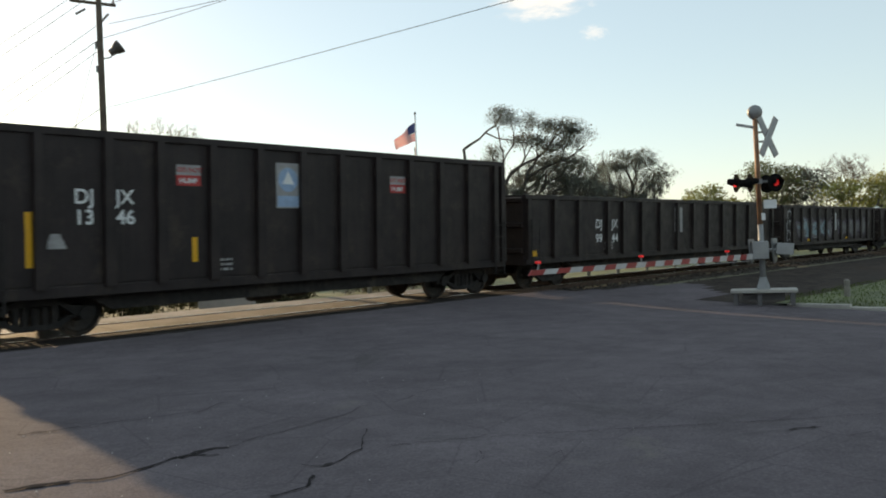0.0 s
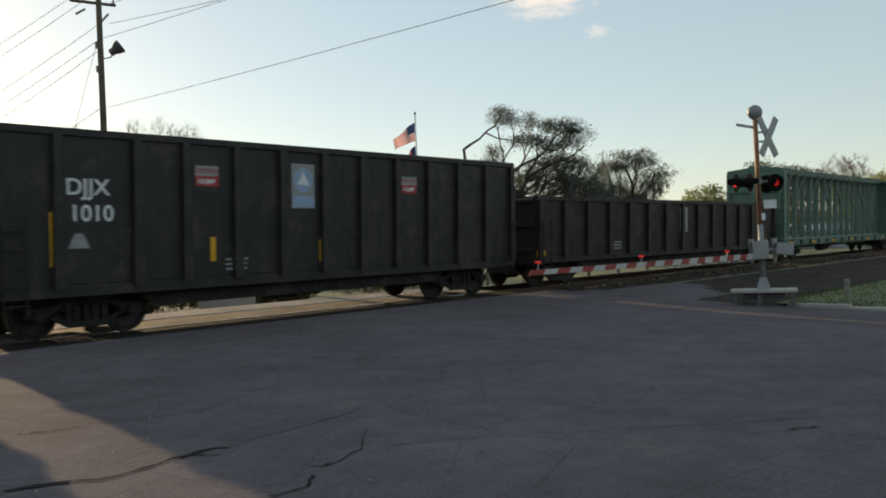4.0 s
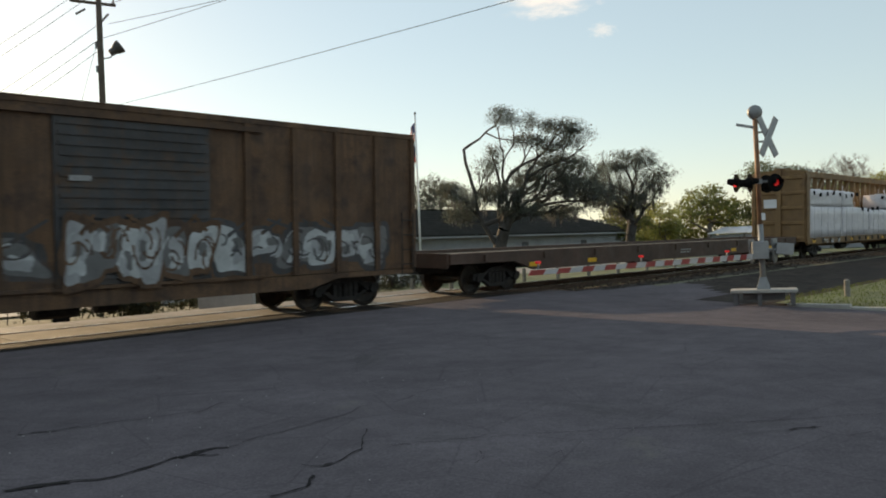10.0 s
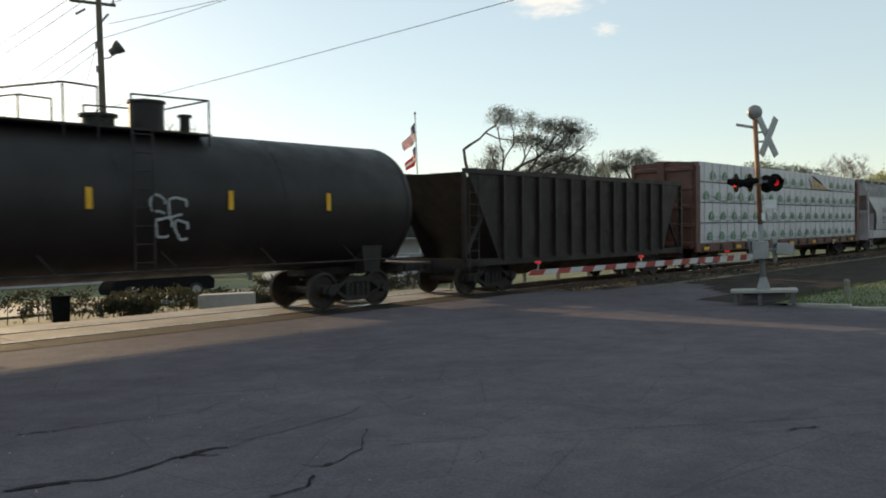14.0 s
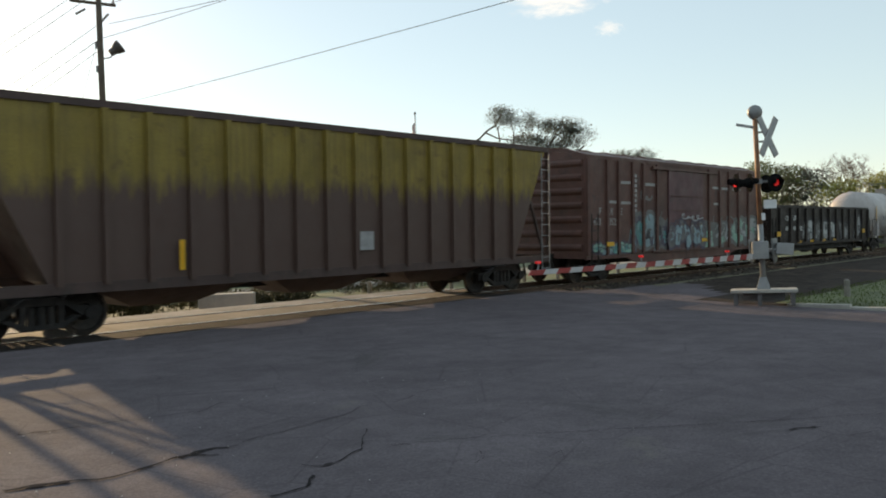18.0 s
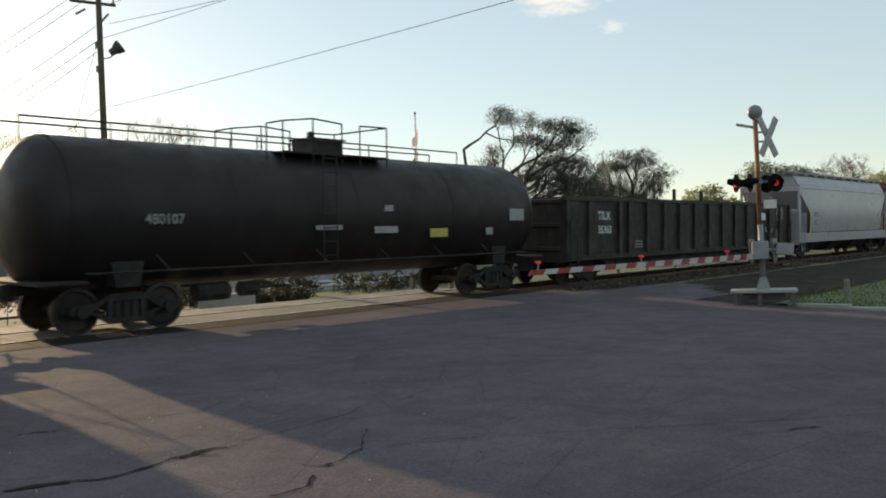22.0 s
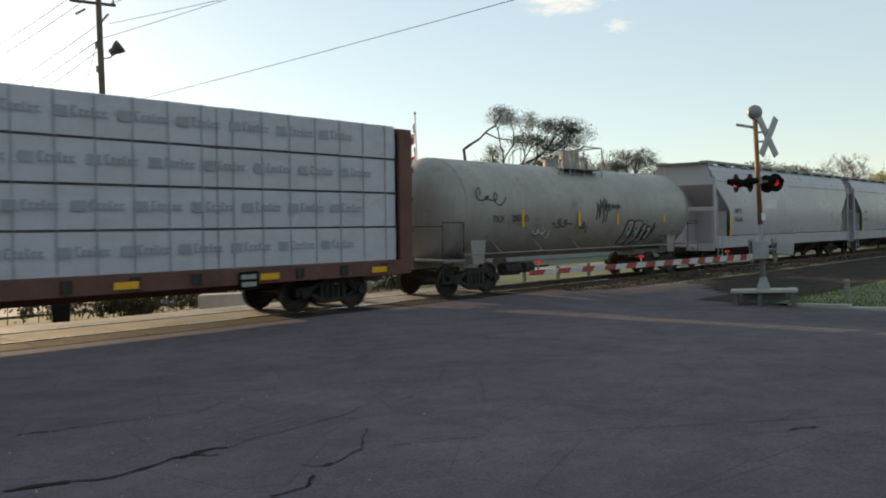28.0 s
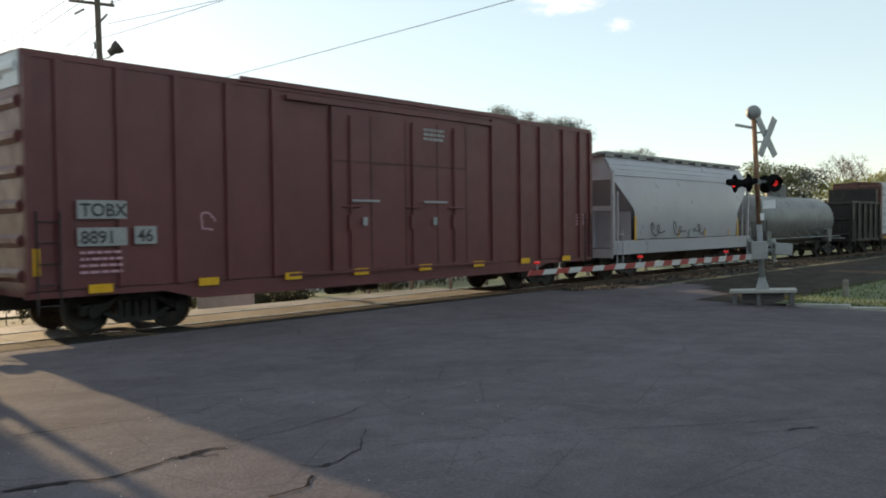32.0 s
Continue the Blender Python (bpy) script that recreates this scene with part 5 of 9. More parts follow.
        part("railing_end", tube(bmesh.new(), (hi, -1.03, top + h), (hi, 1.03, top + h), 0.02, seg=6), metal, car)
        if material == "tank_black":
            ladder(car, dome_x - 1.0, -r - 0.12, 1.2, top - 0.1, material="steel_dark")
    if rails:
        for y in (-0.55, 0.55):
            x0, x1 = -b + 0.2, rail_to if rail_to else b - 0.4
            part("roof_rail", tube(bmesh.new(), (x0, y, top + 0.27), (x1, y, top + 0.27), 0.02, seg=6), "steel_dark", car)
            for k in range(8):
                x = x0 + k * (x1 - x0) / 7
                part("stanchion", tube(bmesh.new(), (x, y, top - 0.2), (x, y, top + 0.27), 0.018, seg=5), "steel_dark", car)
    if rod:
        reflectors(car, (), 0, -r - 0.012, upright=rod)
    for text, x, z, size in marks:
        dy = math.sqrt(max(0.05, r * r - (z + size * 0.35 - zc) ** 2))
        lettering(text, size, mark_col, car, (x, -dy - 0.03, z), bold=0.004)
    brake_gear(car, -a + 4.2, 0.65)
    if extras:
        extras(car, a, r, zc)
    return car


def skin(r, zc, z):
    """The near side of a round shell at the height z."""
    return -math.sqrt(max(0.05, r * r - (z - zc) ** 2))


def swirl(car, pts, r, zc, w, key, name="graffiti_tag", label="thick black outline of a bubble tag"):
    """A sprayed line that follows a round shell; pts are (x, z)."""
    fine = []
    for (x0, z0), (x1, z1) in zip(pts, pts[1:]):
        n = max(2, int(math.hypot(x1 - x0, z1 - z0) / 0.07))
        fine += [(x0 + (x1 - x0) * i / n, z0 + (z1 - z0) * i / n) for i in range(n)]
    fine.append(pts[-1])
    bm = bmesh.new()
    for (x0, z0), (x1, z1) in zip(fine, fine[1:]):
        bar(bm, (x0, skin(r, zc, z0) - 0.012, z0), (x1, skin(r, zc, z1) - 0.012, z1), 0.012, w)
    tagged(part(name, bm, key, car), label, kind="stuff")


def tank_tan_tags(car, a, r, zc):
    for x0, x1, z, h, k, s in ((-6.4, -5.2, 2.6, 0.45, "g_black", 3), (-1.0, -0.6, 1.75, 0.45, "g_black", 4), (-2.6, -1.6, 1.85, 0.4, "g_black", 6), (-3.6, -2.8, 1.6, 0.45, "g_grey", 8), (5.0, 6.3, 1.45, 0.4, "g_dim", 9)):
        scrawl(car, x0, x1, z, z + h, skin(r, zc, z + h / 2) - 0.03, k, s, 11, 0.04)
    # tall thin letters beside a short one
    for k, (x, w, z0, z1) in enumerate(((0.0, 0.2, 2.15, 2.75), (0.22, 0.2, 2.3, 2.85), (0.45, 0.22, 2.05, 2.92), (0.72, 0.15, 2.4, 2.75), (0.95, 0.16, 2.5, 2.72), (1.14, 0.16, 2.5, 2.72), (1.34, 0.18, 2.48, 2.72))):
        swirl(car, ((x, z0), (x + w * 0.35, z1), (x + w * 0.5, (z0 + z1) / 2), (x + w, z1 - 0.05), (x + w * 0.8, z0 + 0.05)), r, zc, 0.035, "g_black", label="thin sprayed black letters")
    # a white throw-up in four bubbles with heavy outlines and a star
    rnd = random.Random(77)
    for k, (cx, w, hh) in enumerate(((2.38, 0.66, 0.80), (2.95, 0.72, 0.84), (3.45, 0.5, 0.62), (3.85, 0.44, 0.46))):
        cz = 1.70 - (0.05 if k > 1 else 0)
        ring = blob(rnd, cx, cz, w, hh, 22, 0.07)
        bm = bmesh.new()
        vs = [bm.verts.new((px, skin(r, zc, pz) - 0.006 - 0.002 * (k % 2), pz)) for px, pz in ring]
        mid = bm.verts.new((cx, skin(r, zc, cz) - 0.006 - 0.002 * (k % 2), cz))
        for p, q in zip(vs, vs[1:] + vs[:1]):
            bm.faces.new((p, q, mid))
        part("graffiti", bm, "g_white", car, "white sprayed bubble shape")
        swirl(car, ring + ring[:1], r, zc, 0.07, "g_black")
        swirl(car, [(cx + 0.16 * w * math.cos(t) * (1 + 0.1 * k), cz + 0.2 * hh * math.sin(t)) for t in (0.4, 1.2, 2.2, 3.2, 4.2, 5.0)], r, zc, 0.045, "g_black")
    for ang in range(5):
        t = ang * math.tau / 5 + 0.3
        swirl(car, ((4.18, 1.82), (4.18 + 0.2 * math.cos(t), 1.82 + 0.2 * math.sin(t))), r, zc, 0.06, "g_black", label="sprayed black star")


def white_tank_marks(car, a, r, zc):
    plate(car, 3.88, 4.5, 2.08, 2.42, -r - 0.012, "g_yellow", "label_plate", "dull yellow label")
    plate(car, 1.7, 1.78, 2.2, 2.6, -r - 0.012, "g_grey", "label_plate", "narrow grey strip")
    plate(car, 6.2, 6.9, 2.15, 2.75, -r - 0.012, "g_grey", "patch", "grey repair patch on the shell")
    small_print(car, -6.4, 1.82, -r - 0.012, "g_grey", 2, 2.2, 0.05, 0.12, 15)
    for sx in (-1, 1):
        bm = bmesh.new()
        box(bm, sx * 6.95 - 0.2, sx * 6.95 + 0.2, -1.47, -1.15, 1.05, 1.9)
        box(bm, sx * 6.95 - 0.24, sx * 6.95 + 0.24, -1.5, -1.15, 1.9, 2.0)
        part("placard_stand", bm, "tank_white", car, "pale bracket at the end of the shell")


def black_tank_marks(car, a, r, zc):
    for x0, x1, z0, z1, m, what in ((-1.4, -0.6, 1.95, 2.06, "paint_dim", "faded white strip"), (0.45, 1.25, 1.85, 2.02, "paint_dim", "faded white strip"), (2.45, 3.15, 1.72, 1.95, "g_yellow", "dull yellow label"),
                               (0.8, 1.1, 2.4, 2.55, "paint_dim", "small white label"), (5.9, 6.6, 2.15, 2.5, "g_grey", "pale patch"), (4.8, 5.1, 1.75, 1.95, "paint_dim", "small white label")):
        plate(car, x0, x1, z0, z1, -r - 0.012, m, "label_plate", what)
    small_print(car, -7.0, 2.75, -r * 0.93, "paint_dim", 2, 0.5, 0.07, 0.13, 25)


tank(243.5, 260.7, "tank_black", "glossy black tank car with yellow ticks", marks=(("UTLX", -5.95, 2.1, 0.32), ("289334", -4.95, 2.1, 0.32)), mark_col="paint_gold", rails=False, inset=2.2,
     rod=((-6.4, 2.2, 3.05), (-3.28, 2.4, 2.83), (-0.62, 2.4, 2.8), (2.4, 2.4, 2.8), (5.05, 2.4, 2.8)), dome_x=1.4, zc=2.53, r=1.57, length=16.9, ends=False, runs=(((-2.9, 0.28), (-2.3, 0.34), (-0.81, 0.66), (-0.15, 0.64)), ((0.52, 0.58), (2.26, 0.62))), extras=lambda car, a, r, zc: ring_tag(car, ((0.75, 2.5, 0.3, 0.34), (1.15, 2.45, 0.34, 0.4), (0.85, 2.05, 0.3, 0.4), (1.25, 2.0, 0.28, 0.36)), -r - 0.01, "g_grey", 44, 0.05))


# ---- hoppers ----
def open_hopper(ul, ur, top, material, label, upper=None, nribs=11, inset=1.8, roof=False, extras=None, slope=2.6, deep=0.55):
    """A ribbed hopper with sloped ends over open end frames."""
    car, a = begin("hopper_car", ul, ur, label, "freight car", inset)
    wy = 1.5
    bot = 1.0
    for sy in (-1, 1):
        e0, e1 = slope * 0.72, slope * 0.072 / (top - bot)
        bm = bmesh.new()
        poly_prism(bm, ((-a + 0.1 + e0, bot), (a - 0.1 - e0, bot), (a - 0.1 - e1, top - 0.1), (-a + 0.1 + e1, top - 0.1)), sy * wy - 0.02, sy * wy + 0.02)
        part("side", bm, upper or material, car)
        bm = bmesh.new()
        box(bm, -a, a, sy * wy - 0.07, sy * wy + 0.07, top - 0.14, top)
        part("top_chord", bm, material, car)
        bm = bmesh.new()
        box(bm, -a, a, sy * wy - 0.06, sy * wy + 0.06, 0.86, 1.06)
        part("side_sill", bm, material, car)
    for sx in (-1, 1):
        bm = bmesh.new()
        loft(bm, [[(sx * (a - 0.05), y, top - 0.1) for y in (-wy + 0.03, wy - 0.03)] + [(sx * (a - 0.09), y, top - 0.1) for y in (wy - 0.03, -wy + 0.03)],
                  [(sx * (a - 0.1 - slope), y, bot) for y in (-wy + 0.03, wy - 0.03)] + [(sx * (a - 0.14 - slope), y, bot) for y in (wy - 0.03, -wy + 0.03)]])
        part("slope_sheet", bm, material, car)
        for sy in (-1, 1):
            bm = bmesh.new()
            box(bm, sx * a - 0.05, sx * a + 0.05, sy * wy - 0.06, sy * wy + 0.06, 1.06, top - 0.14)
            part("corner_post", bm, material, car)
            bm = bmesh.new()
            bar(bm, (sx * (a - 0.1), sy * (wy - 0.1), 1.1), (sx * (a - 1.0), sy * (wy - 0.1), top - 1.2), 0.08, 0.08)
            part("end_strut", bm, material, car)
        bm = bmesh.new()
        box(bm, sx * a, sx * (a + 0.06), -wy, wy, 0.8, 1.08)
        part("end_sill", bm, material, car)
        ladder(car, sx * (a - 0.28), -wy - 0.12, 0.5, top - 0.2, material="galv" if roof else "steel_dark")
    bm = bmesh.new()
    poly_prism(bm, ((-0.055, bot), (0.055, bot), (0.055, top - 0.14), (-0.055, top - 0.14)), -wy - 0.13, -wy - 0.02)
    rib = finish(bm, "rib", upper or material)
    xs = [-a + slope * 0.74 + 0.2 + i * (2 * a - slope * 1.48 - 0.4) / nribs for i in range(nribs + 1)]
    ribs(car, rib, xs)
    n = 3
    for i in range(n):
        x = (i - (n - 1) / 2) * (2 * a - 2 * slope - 0.3) / n
        w = (2 * a - 2 * slope) / n / 2
        bm = bmesh.new()
        rings = []
        for ww, yy, z in ((w, wy - 0.05, bot), (w * 0.35, 0.55, bot - deep)):
            rings.append([(x - ww, -yy, z), (x + ww, -yy, z), (x + ww, yy, z), (x - ww, yy, z)])
        loft(bm, rings)
        part("hopper_bay", bm, material, car)
    under_sill(car, a, 0.95, "steel_dark", 0.3)
    if roof:
        bm = bmesh.new()
        loft(bm, [[(x, -wy, top), (x, 0, top + 0.08), (x, wy, top), (x, 0, top - 0.02)] for x in (-a, a)])
        part("roof", bm, material, car)
        part("running_board", box(bmesh.new(), -a, a, -0.25, 0.25, top + 0.10, top + 0.13), "galv", car)
    if extras:
        extras(car, a, -wy - 0.02, top)
    return car


def yellow_extras(car, a, yy, top):
    plate(car, 0.5, 0.95, 1.45, 1.9, yy - 0.12, "paint_dim", "data_plate", "pale data plate")
    reflectors(car, (), 0, yy - 0.12, upright=((-a + 4.3, 1.2, 1.8),))


def covered_hopper(ul, ur, top, material, label, inset=1.7, marks=(), mark_col="paint_black", extras=None, bays=3, slope=2.5, wy=1.55, shoulder=None, fold=0.80):
    """A covered hopper: bulging sides, sloped ends behind open frames, roof walks and hatches."""
    car, a = begin("covered_hopper", ul, ur, label, "freight car", inset)
    sill = 1.12
    zs = [sill + (top - sill) * k / 10 for k in range(11)]

    crease = sill + fold * (top - sill)

    def half_width(z):
        if z <= crease:
            k = (z - sill) / (crease - sill)
            return wy + 0.05 - 0.17 * abs(k - 0.42) ** 1.8 * 2.2
        k = (z - crease) / (top - crease)
        return half_width(crease) - 0.03 - 0.30 * k ** 1.5

    def end_in(z):
        """How far the side sheet is cut back at the height z: nearly full above, hollowed below."""
        k = (z - sill) / (top - sill)
        return 0.12 + slope * 0.53 * min(1.0, max(0.0, (0.75 - k) / 0.33))
    for sy in (-1, 1):
        for name, z0, z1, m in (("side", zs[1], crease, material), ("shoulder", crease, top, shoulder or material)):
            bm = bmesh.new()
            vs = []
            for j in range(13):
                z = z0 + (z1 - z0) * j / 12
                e = end_in(z)
                y = half_width(z) if j or name == "side" else half_width(crease + 0.001)
                vs.append([(-a + e + (2 * a - 2 * e) * i / 10, sy * y, z) for i in range(11)])
            loft(bm, vs, closed=False)
            part(name, bm, m, car, smooth=True)
        bm = bmesh.new()
        box(bm, -a, a, sy * wy - 0.06, sy * wy + 0.02, sill - 0.2, sill + (top - sill) * 0.09) if sy > 0 else box(bm, -a, a, -wy - 0.02, -wy + 0.06, sill - 0.2, sill + (top - sill) * 0.09)
        part("side_sill", bm, material, car, bevel=0.012)
        bm = bmesh.new()
        tube(bm, (-a + 0.15, sy * (half_width(crease) - 0.005), crease), (a - 0.15, sy * (half_width(crease) - 0.005), crease), 0.03, seg=8)
        part("side_crease", bm, material, car)
        for z in (crease + 0.22, crease + 0.4):
            bm = bmesh.new()
            tube(bm, (-a + 0.15, sy * half_width(z), z), (a - 0.15, sy * half_width(z), z), 0.012, seg=6)
            part("shoulder_bead", bm, shoulder or material, car)
    bm = bmesh.new()
    w = half_width(top)
    loft(bm, [[(x, -w, top), (x, -w * 0.5, top + 0.13), (x, w * 0.5, top + 0.13), (x, w, top), (x, 0, top - 0.03)] for x in (-a + 0.12, a - 0.12)])
    part("roof", bm, material, car)
    for sx in (-1, 1):
        bm = bmesh.new()
        zt, zk = sill + 0.75 * (top - sill), sill + 0.42 * (top - sill)
        rings = []
        for z, x, yw in [(z, a - end_in(z) - 0.012, half_width(z) - 0.012) for z in (top, zt, zt - 0.2 * (zt - zk), zt - 0.6 * (zt - zk), zk)] + [(sill, a - slope, wy - 0.08)]:
            rings.append([(sx * x, -yw, z), (sx * x, yw, z), (sx * (x - 0.04), yw, z), (sx * (x - 0.04), -yw, z)])
        loft(bm, rings)
        part("slope_sheet", bm, material, car)
        # the web under the slope sheet and the beam across the open end
        bm = bmesh.new()
        xw = a - end_in(zk) + 0.02
        box(bm, min(sx * xw, sx * (xw + 0.03)), max(sx * xw, sx * (xw + 0.03)), -wy + 0.1, wy - 0.1, sill, zk - 0.03)
        part("bolster_web", bm, material, car)
        bm = bmesh.new()
        poly_prism(bm, ((sx * (a - 0.16), sill), (sx * (xw + 0.035), sill), (sx * (xw + 0.035), zk), (sx * (a - 0.16), zt - 0.12)), -0.015, 0.015)
        part("centre_web", bm, material, car)
        bm = bmesh.new()
        box(bm, min(sx * (a - 0.12), sx * (a - 0.03)), max(sx * (a - 0.12), sx * (a - 0.03)), -wy + 0.11, wy - 0.11, zk - 0.02, zk + 0.16)
        part("end_beam", bm, material, car)
        bm = bmesh.new()
        box(bm, min(sx * (a - 0.1), sx * (a + 0.16)), max(sx * (a - 0.1), sx * (a + 0.16)), -half_width(top), half_width(top), top + 0.09, top + 0.13)
        part("end_walk", bm, "galv", car)
        for sy in (-1, 1):
            bm = bmesh.new()
            box(bm, sx * (a - 0.14), sx * (a - 0.02), sy * (wy - 0.05) - 0.05, sy * (wy - 0.05) + 0.05, sill, zt + 0.3)
            part("corner_post", bm, material, car)
            bm = bmesh.new()
            bar(bm, (sx * (a - 0.5), sy * (wy - 0.12), sill), (sx * (a - 0.5), sy * (wy - 0.12), sill + 2.05), 0.06, 0.06)
            part("end_strut", bm, material, car)
        bm = bmesh.new()
        box(bm, sx * (a - 1.9), sx * a, -wy + 0.04, wy - 0.04, sill - 0.1, sill - 0.04)
        part("end_deck", bm, material, car)
        bm = bmesh.new()
        box(bm, sx * (a - 0.02), sx * (a + 0.05), -wy, wy, sill - 0.3, sill + 0.02)
        part("end_sill", bm, material, car)
        ladder(car, sx * (a - 0.3), -wy - 0.10, 0.45, sill + 0.7, material=material)
        ladder(car, sx * (a + 0.03), 0.95, sill, top + 0.08, along="y", material=material)
        bm = bmesh.new()
        for s in (-1, 1):
            tube(bm, (sx * (a - 0.5), s * 1.05, top + 0.2), (sx * (a + 0.12), s * 1.0, top + 0.02), 0.02, seg=6)
        tube(bm, (sx * (a + 0.12), -1.0, top + 0.02), (sx * (a + 0.12), 1.0, top + 0.02), 0.02, seg=6)
        part("end_grab_rail", bm, "galv", car)
    n = 10
    seg = (2 * a - 0.2) / n
    board = finish(box(bmesh.new(), 0.0, seg - 0.05, -0.2, 0.2, top + 0.11, top + 0.19), "walk_grating", "galv")
    foot = finish(box(bmesh.new(), 0.0, 0.62, -0.18, 0.18, top + 0.01, top + 0.108), "walk_bracket", "galv")
    for s in (-1, 1):
        for k in range(n):
            at = (-a + 0.1 + k * seg, s * (w - 0.12), 0)
            part("walk_grating", board, "", car, at=at)
            part("walk_bracket", foot, "", car, at=at)
    hatch = finish(box(bmesh.new(), -0.75, 0.75, -0.35, 0.35, top + 0.06, top + 0.16), "hatch", material, bevel=0.03)
    for k in range(8):
        part("hatch", hatch, "", car, at=(-a + 1.6 + k * (2 * a - 3.2) / 7, 0, 0))
    for i in range(bays):
        x = (i - (bays - 1) / 2) * (2 * a - 2 * slope + 0.6) / bays
        ww = (2 * a - 2 * slope + 0.6) / bays / 2 - 0.12
        bm = bmesh.new()
        loft(bm, [[(x - k * ww, -yy, z), (x + k * ww, -yy, z), (x + k * ww, yy, z), (x - k * ww, yy, z)] for k, yy, z in ((1.0, wy - 0.08, sill - 0.02), (0.3, 0.5, 0.42), (0.3, 0.5, 0.30))])
        part("discharge_chute", bm, "chute_shaded", car, "discharge chute darkened for the shade under the car")
    under_sill(car, a, 0.92, "steel_dark", 0.26)
    for text, x, z, size in marks:
        lettering(text, size, mark_col, car, (x, -wy - 0.06, z), bold=0.004)
    plate(car, a - 3.4, a - 2.75, 1.95, 2.2, -wy - 0.012, "paint_black", "data_plate", "black data plate")
    small_print(car, a - 6.0, 1.75, -wy - 0.012, rows=2, w=0.8, seed=int(ul))
    small_print(car, -a + 3.4, 1.7, -wy - 0.012, rows=2, w=0.6, seed=int(ul) + 1)
    if extras:
        extras(car, a, -wy - 0.012, top)
    return car


def furx_extras(car, a, yy, top):
    graffiti(car, -4.1, -0.5, 1.22, 2.1, yy - 0.06, ("g_slate", "g_sky", "g_blue"), "g_black", 81, 5, strokes=4)
    graffiti(car, 0.8, 4.9, 1.5, 2.15, yy - 0.06, ("g_rust", "paint_brown"), "g_rust", 82, 6, strokes=2)
    graffiti(car, 0.7, 4.9, 1.22, 1.5, yy - 0.07, ("g_grey", "g_mint"), "g_mint", 83, 6, strokes=0)
    small_print(car, -5.2, 1.85, yy - 0.05, "paint_black", 1, 0.5, 0.09, 0.1, 33)


def hop_marks(car, a, yy, top):
    reflectors(car, (), 0, yy - 0.05, upright=((-a + 1.45, 1.4, 2.3), (a - 1.45, 1.4, 2.2)))
    for x in (-1.1, 1.25, 3.6):
        bm = bmesh.new()
        box(bm, x - 0.03, x + 0.03, yy - 0.056, yy - 0.05, 1.45, 1.72)
        part("reflector", bm, "reflector", car, "small upright yellow strip")
    plate(car, -0.2, 0.6, 1.45, 1.75, yy - 0.045, "g_grey", "stencil_block", "faint grey stencilled block")
    if a < 7:
        for k, x in enumerate((-3.4, -1.6, 0.1)):
            scrawl(car, x, x + 0.9, 1.5, 2.05, yy - 0.06, "g_black", 31 + k, 8, 0.04)


open_hopper(262.1, 275.2, 3.62, "gon_black", "black ribbed coal hopper", nribs=11, slope=2.0)
centrebeam(276.6, 299.0, "cb_brown", "brown centre-beam car stacked with printed lumber packs", top=4.6, bulk=4.53, load=lambda car, a, wy, top: stacked(car, a, wy, top, "wrap_white", 4, 5, house_logo, 300))
covered_hopper(300.6, 317.2, 4.42, "hop_furx", "weathered pale covered hopper with graffiti", marks=(("FURX", -5.37, 2.56, 0.42), ("850714", -5.37, 2.04, 0.38)), extras=furx_extras, slope=2.8, shoulder="hop_grime", fold=0.72)
open_hopper(318.2, 335.3, 4.41, "hop_brown", "brown ribbed hopper with a yellow upper band", upper="hop_yellow", nribs=15, slope=2.3, roof=True, extras=yellow_extras)


def box_ferro(car, a, yy, eave):
    for x0, x1, z in ((-5.2, -4.42, 3.42), (-5.98, -5.4, 2.72), (-5.2, -4.42, 2.70), (-3.45, -2.6, 3.40)):
        plate(car, x0, x1, z, z + 0.1, yy, "paint_dim", "lettering_bar", "faded pale lettering")
    scrawl(car, -3.7, -3.0, 2.75, 3.25, yy, "g_dim", 98, 4, 0.09)
    for z in (1.95, 2.5, 3.05):
        plate(car, -1.55, 1.3, z, z + 0.03, yy - 0.092, "box_fm", "door_seam")
    scrawl(car, -0.6, 1.1, 2.12, 2.35, yy - 0.095, "g_grey", 97, 13, 0.05)
    for k, ch in enumerate("FXE"):
        lettering(ch, 0.34, "paint_dim", car, (-6.58 + k * 0.70, yy - 0.006, 2.33), bold=0.005)
    lettering("473", 0.34, "paint_dim", car, (-6.95, yy - 0.006, 1.97), bold=0.005)
    lettering("852", 0.34, "paint_dim", car, (-5.95, yy - 0.006, 1.97), bold=0.005)
    bm = bmesh.new()
    for k in range(8):
        box(bm, -4.22, -3.98, yy - 0.006, yy - 0.002, 2.42 + k * 0.18, 2.42 + k * 0.18 + 0.12)
    part("side_emblem", bm, "paint_dim", car, "upright faded trade mark")
    for x0, x1, z in ((2.4, 3.2, 3.42), (3.3, 4.2, 3.41), (4.4, 5.3, 3.40), (2.5, 3.1, 2.75)):
        plate(car, x0, x1, z, z + 0.1, yy, "paint_dim", "lettering_bar", "faded pale lettering")
    graffiti(car, -6.95, -4.4, 0.92, 1.4, yy, ("g_mint", "g_slate", "g_teal"), "g_ink", 91, 4)
    graffiti(car, -4.4, -1.6, 0.95, 2.4, yy, ("g_ink", "g_teal", "g_slate", "g_black"), "g_dim", 92, 5)
    graffiti(car, -1.6, 1.4, 1.0, 2.1, yy - 0.09, ("g_dim", "g_slate"), "g_ink", 93, 7)
    graffiti(car, 1.45, 7.3, 0.95, 2.25, yy, ("g_mint", "g_dim", "g_grey"), "g_dim", 94, 6)
    reflectors(car, (-6.0, 1.4), 1.25, yy - 0.1, 0.5, 0.14)


